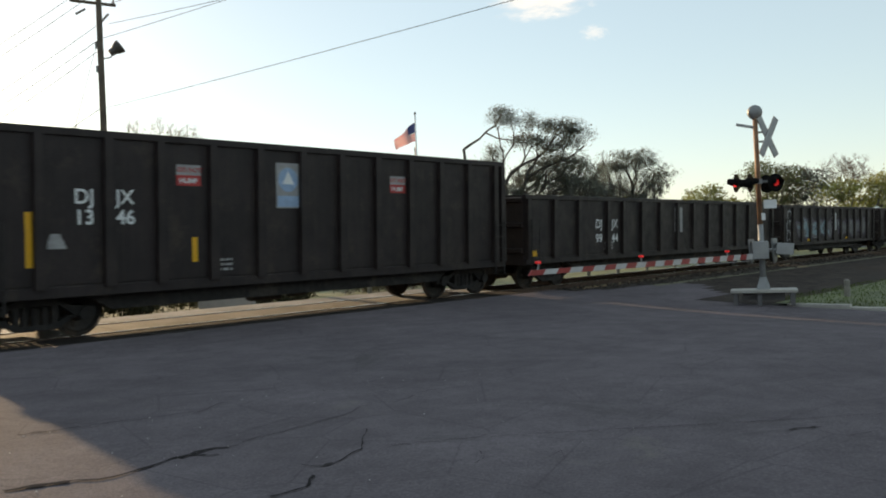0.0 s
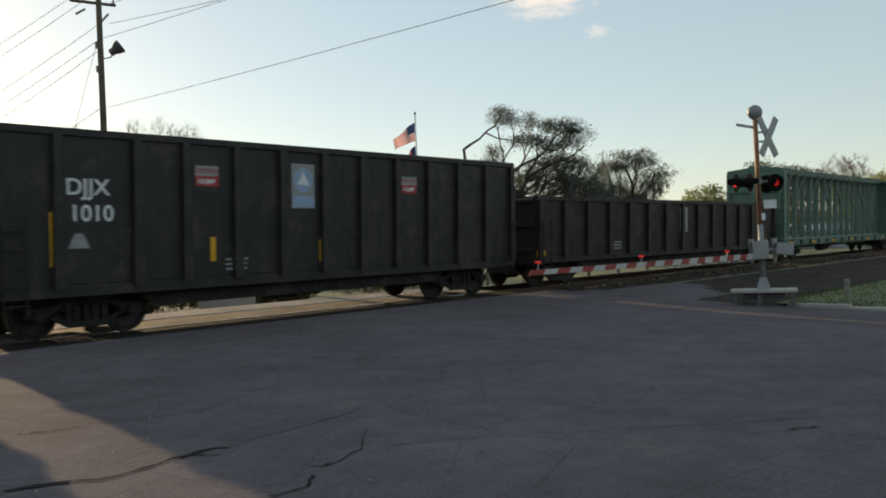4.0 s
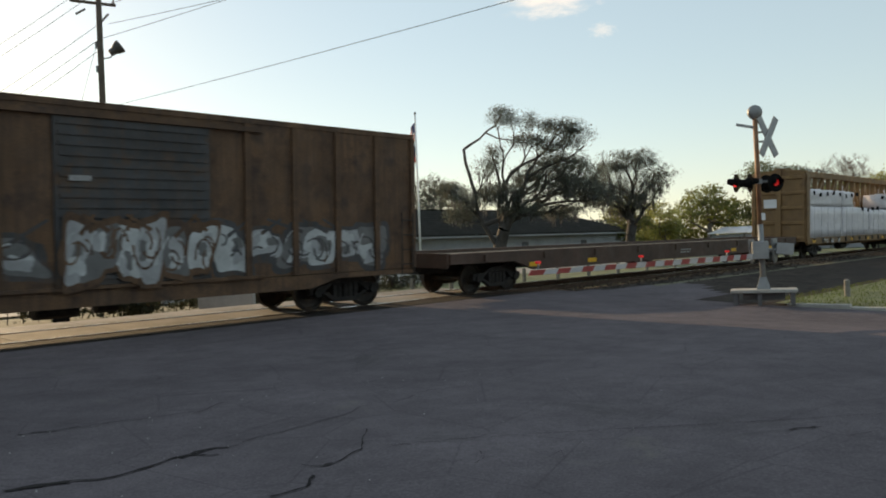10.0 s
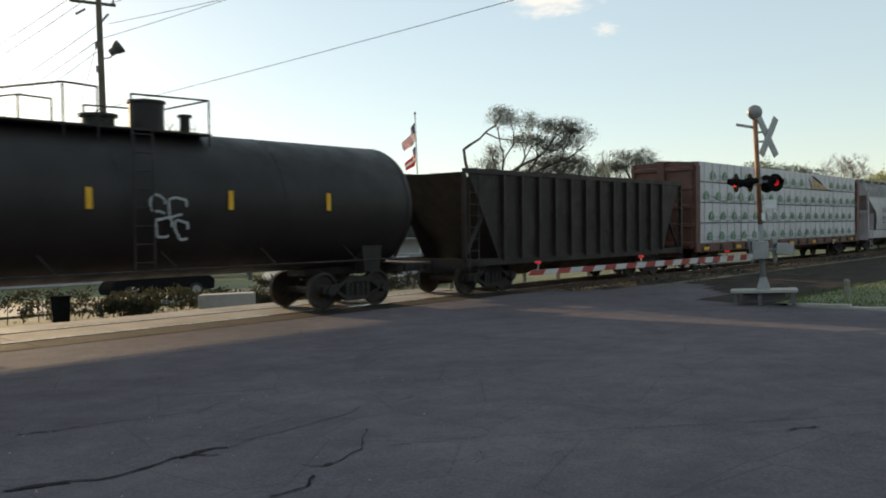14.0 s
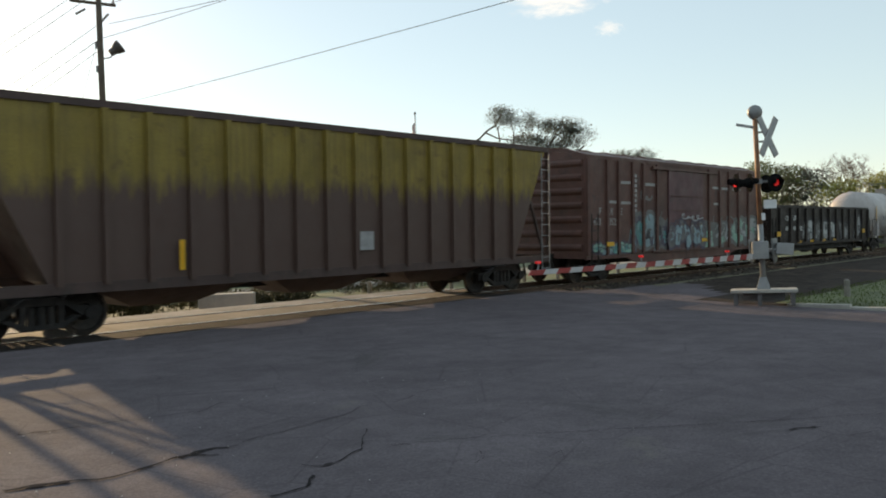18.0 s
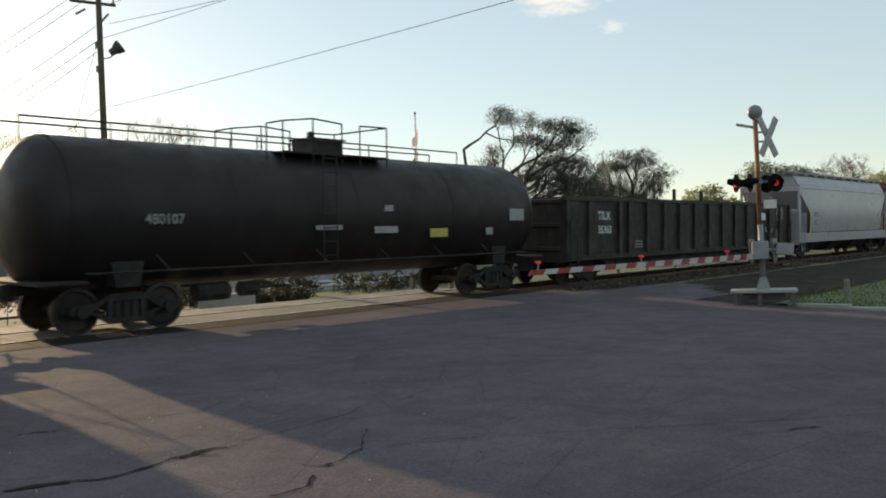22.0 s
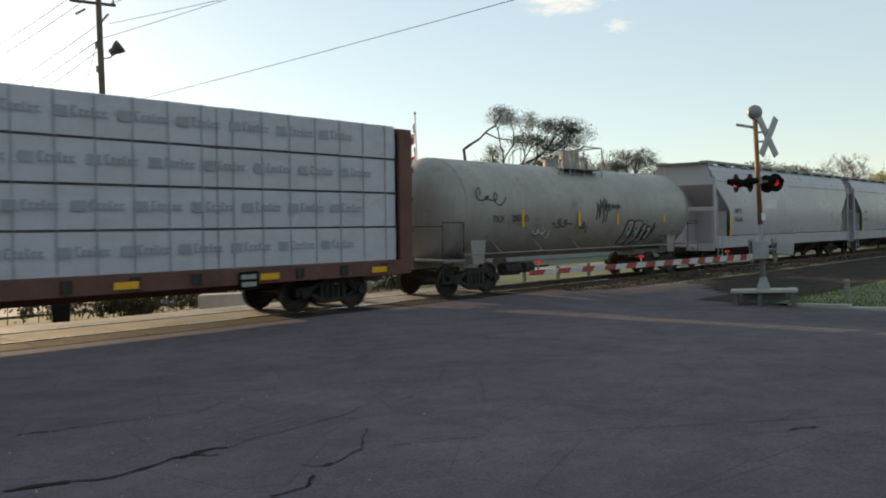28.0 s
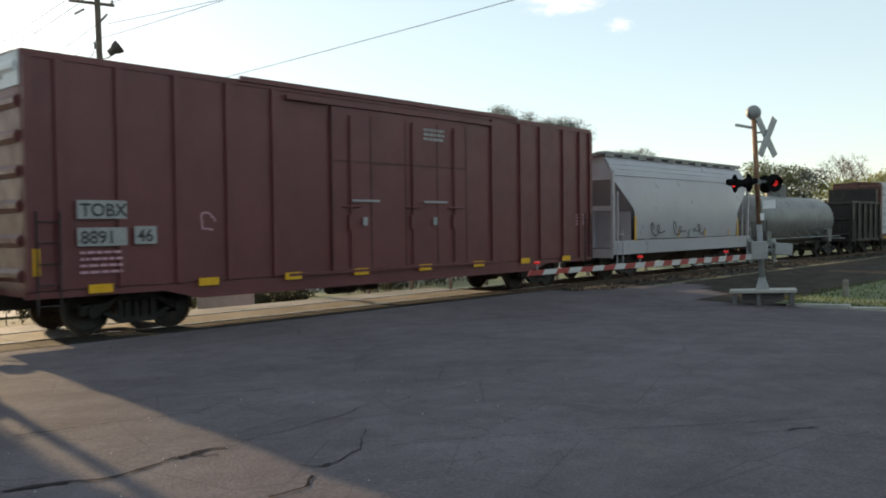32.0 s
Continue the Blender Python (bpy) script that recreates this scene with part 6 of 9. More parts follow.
boxcar(337.4, 352.15, 4.33, 4.6, "box_fm", "maroon boxcar covered in pastel graffiti", 13, (-1.61, 1.37), "box_fm_door", "box_fm", 1.45, extras=box_ferro, posts=(-7.3, -6.06, -5.3, -4.32, -3.55, -2.5, 2.0, 3.05, 4.0, 5.0, 6.1, 7.3))
gondola(353.5, 369.7, 2.83, "gon_black2", "black gondola with white graffiti", 13, dict(lines=(("CS", -5.87, 2.08, 0.32), ("XT", -4.8, 2.08, 0.32), ("48", -5.87, 1.56, 0.32), ("40", -4.8, 1.56, 0.32), ("58", -3.8, 1.56, 0.32))), extras=gon19)
tank(370.9, 387.6, "tank_white", "white tank car with rust-stained middle band", marks=(("TILX", -6.33, 2.1, 0.32), ("20133", -5.4, 2.1, 0.32)), mark_col="paint_black", rails=False, belt=True, belt_x=-0.1, dome_x=-0.12, housing=True, length=16.2,
     runs=(((-2.66, 0.48), (-2.02, 0.5), (-1.16, 0.86), (-0.43, 0.8)), ((0.22, 0.78), (0.93, 0.78))), rod=((-7.5, 2.02, 2.94), (-4.36, 2.17, 2.71), (-1.34, 2.29, 2.66)), zc=2.43, extras=white_tank_marks)
tank(388.6, 403.9, "tank_black", "black tank car with roof railings", marks=(("480107", -5.6, 2.12, 0.28),), mark_col="paint_dim", rails=True, rail_to=4.7, dome_x=-0.05, housing=True, zc=2.33, r=1.54, length=15.4, ends=False,
     runs=(((-2.36, 0.5), (-1.9, 0.6), (-1.02, 0.72), (-0.12, 0.66)), ((0.47, 0.66), (1.4, 0.68))), extras=black_tank_marks)
gondola(405.05, 425.1, 2.92, "gon_veiled", "long black gondola with white marks and chalk drawings", 15, dict(lines=(("TILX", -7.98, 2.16, 0.4), ("35362", -7.98, 1.7, 0.36))), extras=gon22)
covered_hopper(426.5, 442.7, 4.42, "hop_grey", "clean grey covered hopper", marks=(("ETCX", -6.05, 2.28, 0.3), ("922", -6.05, 1.85, 0.32)), extras=hop_marks)


def box_graff(car, a, yy, eave):
    lettering("ATW", 0.34, "g_pink", car, (-5.34, yy - 0.006, 2.53), bold=0.006)
    lettering("19026", 0.28, "g_pink", car, (-5.38, yy - 0.006, 2.12), bold=0.006)
    graffiti(car, -7.1, -1.5, 0.8, 2.1, yy, ("g_haze", "g_pink"), "g_haze", 100, 5, strokes=0)
    graffiti(car, -6.5, -1.7, 0.85, 2.0, yy - 0.013, ("g_green", "g_yellow", "g_teal", "g_rust"), "g_ink", 101, 4)
    graffiti(car, -1.2, 1.75, 0.95, 1.9, yy - 0.09, ("box_red", "g_yellow", "g_grey"), "g_dim", 102, 4, strokes=1)
    block_letters(car, "M", 2.05, 3.75, 0.9, 2.05, yy, "g_blue", "g_white")
    block_letters(car, "R", 3.85, 5.1, 0.9, 2.12, yy - 0.012, "g_pink", "g_white")
    graffiti(car, 5.1, 7.2, 0.85, 2.05, yy - 0.006, ("g_slate", "g_blue"), "g_white", 103, 2)
    small_print(car, -0.5, 3.25, yy - 0.09, rows=4, w=0.6, seed=6, material="g_pink")
    for x in (-1.29, -0.55, 1.2, 1.71):
        plate(car, x - 0.035, x + 0.035, 1.0, 4.25, yy - 0.1, "box_dark", "door_post")
    for z in (2.55, 3.4):
        plate(car, -1.25, 1.68, z, z + 0.05, yy - 0.1, "box_dark", "door_rail")
    plate(car, -1.0, 0.9, 2.42, 2.47, yy - 0.12, "g_grey", "door_handle", "pale lever handle")
    bm = bmesh.new()
    box(bm, 1.3, 5.2, yy - 0.09, yy - 0.002, 4.2, 4.3)
    part("door_track", bm, "box_red", car)


def box_plain(car, a, yy, eave):
    for x in (-a + 1.0, -a + 1.5):
        for z in (2.45, 1.9):
            plate(car, x, x + 0.35, z, z + 0.3, yy, "paint_dim", "number_bar", "faded white number")
    bm = bmesh.new()
    tube(bm, (-2.1, yy - 0.002, 3.55), (-2.1, yy - 0.006, 3.55), 0.32, seg=18)
    part("emblem", bm, "paint_dim", car, "round faded emblem")


def box_tobx(car, a, yy, eave):
    for x in (0.2, 2.58, -2.24, -1.0, 1.4):
        plate(car, x, x + 0.05, 1.0, 4.7, yy - 0.062, "box_dark", "door_seam")
    plate(car, -2.2, 2.6, 3.55, 3.6, yy - 0.066, "box_dark", "door_seam")
    bm = bmesh.new()
    box(bm, -4.68, 5.0, yy - 0.06, yy + 0.02, eave - 0.04, eave + 0.07)
    part("raised_eave", bm, "box_tx", car)
    ring_tag(car, ((-5.5, 2.16, 0.3, 0.34),), yy, "g_pink", 9, 0.03)
    for x in (-1.25, 1.25):
        plate(car, x - 0.45, x + 0.45, 2.62, 2.67, yy - 0.17, "g_grey", "door_handle", "pale lever handle")
        plate(car, x - 0.07, x + 0.07, 2.05, 2.25, yy - 0.13, "g_grey", "handle_plate")
    for x0, x1, z0, text in ((-8.22, -7.28, 2.22, "TOBX"), (-8.22, -7.28, 1.72, "8891"), (-7.13, -6.68, 1.74, "46")):
        plate(car, x0, x1, z0, z0 + 0.34, yy - 0.075, "paint_dim", "mark_panel", "white panel with black lettering")
        lettering(text, 0.33, "paint_black", car, (x0 + 0.05, yy - 0.085, z0 + 0.05), bold=0.005)
    small_print(car, -8.18, 1.58, yy - 0.07, rows=4, w=0.8, h=0.05, gap=0.12, seed=3, material="g_pink")
    reflectors(car, [-7.81, -5.55, -3.4, -1.35, 0.9, 3.1, 5.3, 7.5], 0.86, yy - 0.08, 0.46, 0.16, upright=((-8.95, 1.22, 1.7),))
    small_print(car, 0.9, 4.5, yy - 0.07, rows=3, w=0.8, h=0.07, gap=0.12, seed=4, material="paint_dim")
    small_print(car, a - 0.9, 2.3, yy, rows=4, w=0.5, seed=8, material="g_pink")
    for text, y in (("TOBX", 1.3), ("889146", 0.2)):
        ob = lettering(text, 0.36, "paint_black", car, (0, 0, 0), bold=0.004)
        ob.matrix_basis = Matrix.Translation((-a - 0.034, y, eave - 0.45)) @ Euler((radians(90), 0, radians(-90))).to_matrix().to_4x4()


boxcar(444.2, 459.25, 4.48, 4.62, "box_red", "pale red boxcar with a band of bright graffiti", 9, (-1.23, 1.77), None, "same", 1.5, extras=box_graff, roof_ribs=False, posts=(-7.45, 7.45))
boxcar(461.6, 477.7, 4.48, 4.66, "box_dark", "dark red boxcar with closely ribbed sides", 16, (-2.4, 2.2), None, "same", 1.7, extras=box_plain, plug=True, roof_ribs=False)
centrebeam(478.9, 500.9, "cb_brown", "brown centre-beam car stacked with grey-white lumber packs", top=4.6, bulk=4.53, load=lambda car, a, wy, top: stacked(car, a, wy, top, "wrap_grey", 4, 4, name_rows, 700))
tank(502.0, 517.6, "tank_tan", "dusty tan tank car with black tags", marks=(("TILX", -5.66, 2.1, 0.28), ("280730", -4.75, 2.12, 0.28)), mark_col="paint_black", rails=False, dome_x=0.62, extras=tank_tan_tags, rod=((-4.2, 1.95, 2.44), (-1.09, 1.95, 2.44), (1.36, 2.0, 2.4), (4.81, 2.05, 2.34)), zc=2.48, r=1.52, length=15.0,
     runs=(((-1.53, 0.3), (-1.3, 0.6), (-0.86, 0.7), (-0.6, 0.66)), ((-0.03, 0.66), (1.14, 0.68))))
covered_hopper(519.1, 537.4, 4.48, "hop_grey", "grey covered hopper with black marks", marks=(("CMYX", -7.27, 2.42, 0.3), ("596346", -7.27, 2.04, 0.3)), extras=hop_marks, bays=4)
covered_hopper(538.5, 557.8, 4.48, "hop_grey", "long grey covered hopper with yellow ticks", marks=(("SHPX", -7.78, 2.46, 0.26), ("463785", -7.78, 2.03, 0.26)), extras=hop_marks, bays=4)
boxcar(559.3, 577.5, 5.16, 5.24, "box_tx", "tall maroon boxcar with white-topped ends", 14, (-2.22, 2.62), None, "same", 2.3, posts=(-9.03, -8.49, -7.37, -6.18, -5.0, -3.83, 3.82, 5.17, 6.19, 7.45, 8.4, 9.03), white_top=True, extras=box_tobx, plug=True, roof_ribs=False)
covered_hopper(579.0, 591.0, 4.4, "hop_grey", "short grey covered hopper", extras=hop_marks, bays=2)
tank(592.4, 605.3, "tank_dull", "dull grey tank car", rails=False, platform=False, inset=1.6, zc=2.12, r=1.25)
low_car = gondola(606.3, 612.3, 3.22, "gon_black", "short black gondola with a raised end", 5, inset=1.5)
bm = bmesh.new()
box(bm, 2.55, 2.98, -1.45, 1.45, 3.222, 4.1)
part("raised_end", bm, "gon_black", low_car, bevel=0.02)
centrebeam(612.8, 634.0, "cb_brown", "brown centre-beam car stacked with white lumber packs", top=4.6, bulk=4.53, load=lambda car, a, wy, top: stacked(car, a, wy, top, "wrap_white", 4, 4, name_rows, 900))
gondola(635.4, 653.0, 2.9, "gon_black", "long plain black gondola", 13)


# ---- ground, road and track ----
def ground_z(x, y):
    """Height of the land: the road runs nearly level to the track, the roadside by the signal dips, and all falls off behind the rails."""
    if y <= 1.9:
        y = max(y, -30.0)
        k = min(1.0, max(0.0, (y + 9.0) / 7.2))
        dip = 0.04 * y - 0.12 + (0.10 * k * k * (3 - 2 * k) if y < -1.7 else 0.0)
        if y > -1.75:
            return dip
        k = min(1.0, (-1.75 - y) / 2.0)
        level = -0.088 - 0.03 * k * k * (3 - 2 * k) + 0.01 * (y + 1.75)
        k = min(1.0, max(0.0, (x - 13.0) / 7.0))
        k = k * k * (3 - 2 * k)
        return level + (dip - level) * k
    if y < 5.0:
        k = (y - 1.9) / 3.1
        k = k * k * (3 - 2 * k)
        return -0.044 * (1 - k) - 0.36 * k
    return -0.36


def sheet(name, xs, ys, dz, material, kind="structure", label="", category="", wobble=0.0, keep=None):
    bm = bmesh.new()
    vs = [[bm.verts.new((x, y, ground_z(x, y) + dz + (wobble * noise.noise((x * 0.6, y * 0.6, 3.1)) if wobble else 0))) for x in xs] for y in ys]
    for j in range(len(ys) - 1):
        for i in range(len(xs) - 1):
            cx, cy = (xs[i] + xs[i + 1]) / 2, (ys[j] + ys[j + 1]) / 2
            if keep is None or keep(cx, cy):
                bm.faces.new((vs[j][i], vs[j][i + 1], vs[j + 1][i + 1], vs[j + 1][i]))
    ob = part(name, bm, material, None, smooth=True)
    return tagged(ob, label, category, kind=kind)


def span(a, b, step):
    n = max(1, round((b - a) / step))
    return [a + (b - a) * i / n for i in range(n + 1)]


sheet("ground", [-2500, -600, -150] + span(-60, 12, 12) + span(13, 23, 1) + span(30, 120, 15) + [200, 700, 2500], [-2500, -500, -120, -60] + span(-30, -3, 1) + [-2, 0, 1.9, 2.5, 3.2, 4, 5, 10, 30, 60, 120, 400, 2500], -0.07, "soil", label="dry open ground reaching the horizon", category="ground")
sheet("road", span(-60, 21.45, 1.2), span(-60, -1.75, 1.2), 0.0, "asphalt", label="worn grey asphalt road with cracks", category="road", wobble=0.006)
sheet("road_apron", span(21.46, 26.5, 0.5), span(-6.4, -2.6, 0.5), -0.004, "asphalt", label="strip of worn asphalt beside the track", category="road", keep=lambda x, y: y < -2.6 - (x - 21.4) * 0.2 and y > -8 + (x - 21.4) * 0.75)
sheet("far_road", span(-60, 16.5, 2.0), [1.9, 2.3, 2.8, 3.4, 4.2, 5.0, 6.2], 0.0, "pave_far", label="pale sunlit concrete street behind the track", category="road")
sheet("far_street", span(-60, 60, 6.0), [13.0, 16.0, 20.0], 0.004, "pave_far", label="pale street in front of the depot", category="road")
sheet("verge", span(16.6, 140, 3.0), [1.92, 2.5, 3.2, 4.2, 5.0, 8.0, 12.9], 0.0, "grass", label="mown grass verge behind the track", category="grass")
sheet("lawn", span(21.75, 80, 1.5), span(-30, -5.4, 1.5), 0.03, "grass", label="short grass beside the road", category="grass", keep=lambda x, y: y < -7.6 - 0.06 * (x - 22) and (x > 22.6 or y < -8.6))
sheet("cinder_verge", span(21.5, 140, 3.0), span(-9.2, -3.5, 0.6), -0.012, "cinder", label="dark cinder strip beside the track", category="ground")
sheet("far_yard", span(-60, 120, 10.0), [20.1, 30, 45, 70, 110], -0.01, "grass", label="lawns round the depot", category="grass")

# short grass blades
rnd = random.Random(77)
co, faces = [], []
for _ in range(9000):
    x, y = 21.9 + 22 * rnd.random() ** 1.6, -8.1 - 8 * rnd.random() ** 1.3
    if y > -7.7 - 0.06 * (x - 22) or (x < 22.6 and y > -8.7):
        continue
    a, h, w = rnd.uniform(0, math.tau), rnd.uniform(0.03, 0.09), rnd.uniform(0.008, 0.016)
    z = ground_z(x, y) + 0.028
    dx, dy = math.cos(a) * w, math.sin(a) * w
    i = len(co)
    co += [(x - dx, y - dy, z), (x + dx, y + dy, z), (x + rnd.uniform(-0.03, 0.03), y + rnd.uniform(-0.03, 0.03), z + h)]
    faces.append((i, i + 1, i + 2))
me = bpy.data.meshes.new("grass_blades")
me.from_pydata(co, [], faces)
me.materials.append(M["grass_blade"])
tagged(part("grass_blades", me, "", None), "short uneven grass blades by the kerb", "grass", kind="stuff")

# kerb along the grass
for k in range(14):
    y0 = -8.9 - k * 1.5
    bm = bmesh.new()
    box(bm, 21.46, 21.66, y0 - 1.49, y0, ground_z(21, y0) - 0.1, ground_z(21, y0 - 0.75) + 0.09)
    k_ob = part("kerb_stone", bm, "concrete", None, bevel=0.015)
    if k == 0:
        kerb = tagged(k_ob, "pale concrete kerb beside the grass", "kerb", kind="structure")
        kerb.name = "kerb"
    else:
        k_ob.parent = kerb

# cracks and seams in the road: shallow tarred grooves, a little proud so that they read
def crack(points, w, name="road_crack", jitter=0.05, seed=1):
    rnd = random.Random(seed)
    bm = bmesh.new()
    path = []
    for (ax, ay), (bx, by) in zip(points, points[1:]):
        n = max(2, int(math.hypot(bx - ax, by - ay) / 0.09))
        for i in range(n):
            k = i / n
            path.append((ax + (bx - ax) * k + rnd.uniform(-jitter, jitter), ay + (by - ay) * k + rnd.uniform(-jitter, jitter)))
    path.append(points[-1])
    prev = None
    for i, (x, y) in enumerate(path):
        ww = w * 0.48 * rnd.uniform(0.2, 1.25)
        z = ground_z(x, y) + 0.009
        pair = (bm.verts.new((x, y - ww, z)), bm.verts.new((x + ww * 0.3, y + ww, z)))
        if prev:
            bm.faces.new((prev[0], pair[0], pair[1], prev[1]))
        prev = pair
    tagged(part(name, bm, "tar", None), "dark open crack in the asphalt", "crack", "cracks in the road")


crack([(2.15, -10.47), (2.36, -10.51), (2.59, -10.62), (2.80, -10.80), (3.03, -10.72), (3.27, -10.67), (3.47, -10.66), (3.67, -10.62), (3.81, -10.72)], 0.036, jitter=0.03, seed=2)
crack([(2.19, -10.48), (2.36, -10.51), (2.55, -10.62)], 0.09, jitter=0.02, seed=3)
crack([(3.41, -10.66), (3.60, -10.61), (3.81, -10.71)], 0.075, jitter=0.035, seed=4)
crack([(3.47, -10.66), (3.55, -10.78), (3.64, -10.85)], 0.045, jitter=0.02, seed=5)
crack([(3.81, -10.72), (4.12, -10.64), (4.42, -10.63), (4.86, -10.56), (5.15, -10.55), (5.67, -10.37), (5.95, -10.49), (6.62, -10.35), (7.06, -10.54)], 0.012, jitter=0.035, seed=6)
crack([(4.93, -11.16), (4.63, -11.45), (4.42, -11.67), (4.21, -11.73), (3.99, -11.82)], 0.026, jitter=0.015, seed=7)
crack([(4.01, -11.82), (3.91, -11.81), (3.86, -11.76), (3.83, -11.64)], 0.06, jitter=0.02, seed=8)
crack([(3.70, -11.95), (3.56, -12.10), (3.39, -12.13), (3.21, -12.11)], 0.05, jitter=0.02, seed=9)
crack([(2.95, -8.66), (3.08, -8.70), (3.26, -8.77), (3.45, -8.81)], 0.035, jitter=0.03, seed=10)
crack([(3.48, -8.85), (3.75, -8.87), (3.99, -8.96), (4.18, -9.05), (4.49, -9.15), (5.11, -8.86)], 0.013, jitter=0.03, seed=11)
crack([(5.99, -9.18), (5.97, -9.36), (5.91, -9.59)], 0.03, jitter=0.02, seed=12)
crack([(4.62, -11.78), (5.06, -12.06), (5.79, -12.68), (6.50, -13.34), (7.23, -14.01), (7.90, -14.58)], 0.014, jitter=0.012, seed=13)
crack([(6.86, -14.14), (7.02, -14.23), (7.09, -14.30)], 0.03, jitter=0.02, seed=14)
crack([(4.88, -12.47), (4.75, -12.63), (4.60, -12.69)], 0.008, jitter=0.02, seed=15)
crack([(5.13, -13.01), (5.28, -12.99), (5.10, -13.13)], 0.008, jitter=0.02, seed=16)
crack([(6.94, -14.47), (6.92, -14.58), (7.12, -14.67)], 0.01, jitter=0.02, seed=17)
# pale grit and bits of glass on the road
rnd = random.Random(91)
co, faces = [], []
for _ in range(60):
    x, y = rnd.uniform(2.0, 8.0), rnd.uniform(-13.5, -8.5)
    s = rnd.uniform(0.003, 0.008)
    z = ground_z(x, y) + 0.007
    i = len(co)
    co += [(x - s, y - s, z), (x + s, y - s * 0.6, z), (x + s * 0.3, y + s, z), (x, y, z + s * 1.4)]
    faces += [(i, i + 1, i + 3), (i + 1, i + 2, i + 3), (i + 2, i, i + 3)]
me = bpy.data.meshes.new("road_grit")
me.from_pydata(co, [], faces)
me.materials.append(M["grit"])
tagged(part("road_grit", me, "", None), "pale grit scattered over the asphalt", "grit", kind="stuff")

# the track bed in its own leaning frame
bed = tagged(new("railway_track"), "railway track on dark ballast with rusty rails", "track", kind="structure")
bed.matrix_basis = pose(0, 0, 0, TILT, 0, 0)
bm = bmesh.new()
rnd = random.Random(4)
loft(bm, [[(x, y, z) for y, z in ((-4.2, -0.46), (-3.4, -0.16), (-2.6, -0.08), (-1.7, -0.09), (-1.35, -0.16), (-0.9, -0.16), (0.9, -0.16), (1.9, -0.18), (3.0, -0.45))] for x in [-700, -60] + span(20.6, 160, 1.4) + [260, 900]], closed=False)
part("ballast_bed", bm, "ballast", bed, smooth=True)
bm = bmesh.new()
for i in range(1500):
    x, y = 21 + 45 * rnd.random() ** 1.4, rnd.uniform(-3.4, -0.95)
    s = rnd.uniform(0.03, 0.07)
    z = -0.17 if y > -1.4 else (-0.09 if y > -2.6 else -0.09 - (-2.6 - y) * 0.1)
    tube(bm, (x, y, z - s * 0.4), (x + rnd.uniform(-s, s), y + rnd.uniform(-s, s), z + s * 0.8), s, s * 0.5, 5)
tagged(part("ballast_stones", bm, "ballast", bed), kind="stuff")
for sy in (-1, 1):
    bm = bmesh.new()
    prof = ((-0.07, -0.16), (0.07, -0.16), (0.07, -0.145), (0.012, -0.12), (0.012, -0.045), (0.037, -0.035), (0.037, -0.002), (-0.037, -0.002), (-0.037, -0.035), (-0.012, -0.045), (-0.012, -0.12), (-0.07, -0.145))
    loft(bm, [[(x, sy * 0.7535 + y, z) for y, z in prof] for x in (-800, 900)])
    rail = part("rail", bm, "rail", bed)
    bm = bmesh.new()
    box(bm, -800, 900, sy * 0.7535 - 0.033, sy * 0.7535 + 0.033, -0.0018, 0.0)
    part("rail_head", bm, "railhead", rail, "bright worn running surface")
bm = bmesh.new()
box(bm, -0.11, 0.11, -1.28, 1.28, -0.33, -0.145)
tie = finish(bm, "sleeper", "tie", bevel=0.012)
for i in range(110):
    part("sleeper", tie, "", bed, at=(21.0 + i * 0.52, 0.02 * math.sin(i * 2.1), 0))
# crossing surface: panels outside and between the rails
for k in range(30):
    x0 = -40 + k * 2.0
    for y0, y1, m in ((-1.72, -0.83, "asphalt_dark"), (-0.66, 0.66, "pave_far"), (0.83, 1.95, "pave_far")):
        bm = bmesh.new()
        box(bm, x0 + 0.01, x0 + 1.99, y0, y1, -0.16, -0.012)
        part("crossing_panel", bm, m, bed, bevel=0.006)
# old rail left beside the track
bm = bmesh.new()
loft(bm, [[(x, -3.75 - (x - 22) * 0.03 + y, z) for y, z in ((-0.06, -0.30), (0.06, -0.30), (0.035, -0.14), (-0.035, -0.14))] for x in (20.5, 30, 45, 70)])
part("disused_rail", bm, "galv", bed, "disused rail along the ballast")


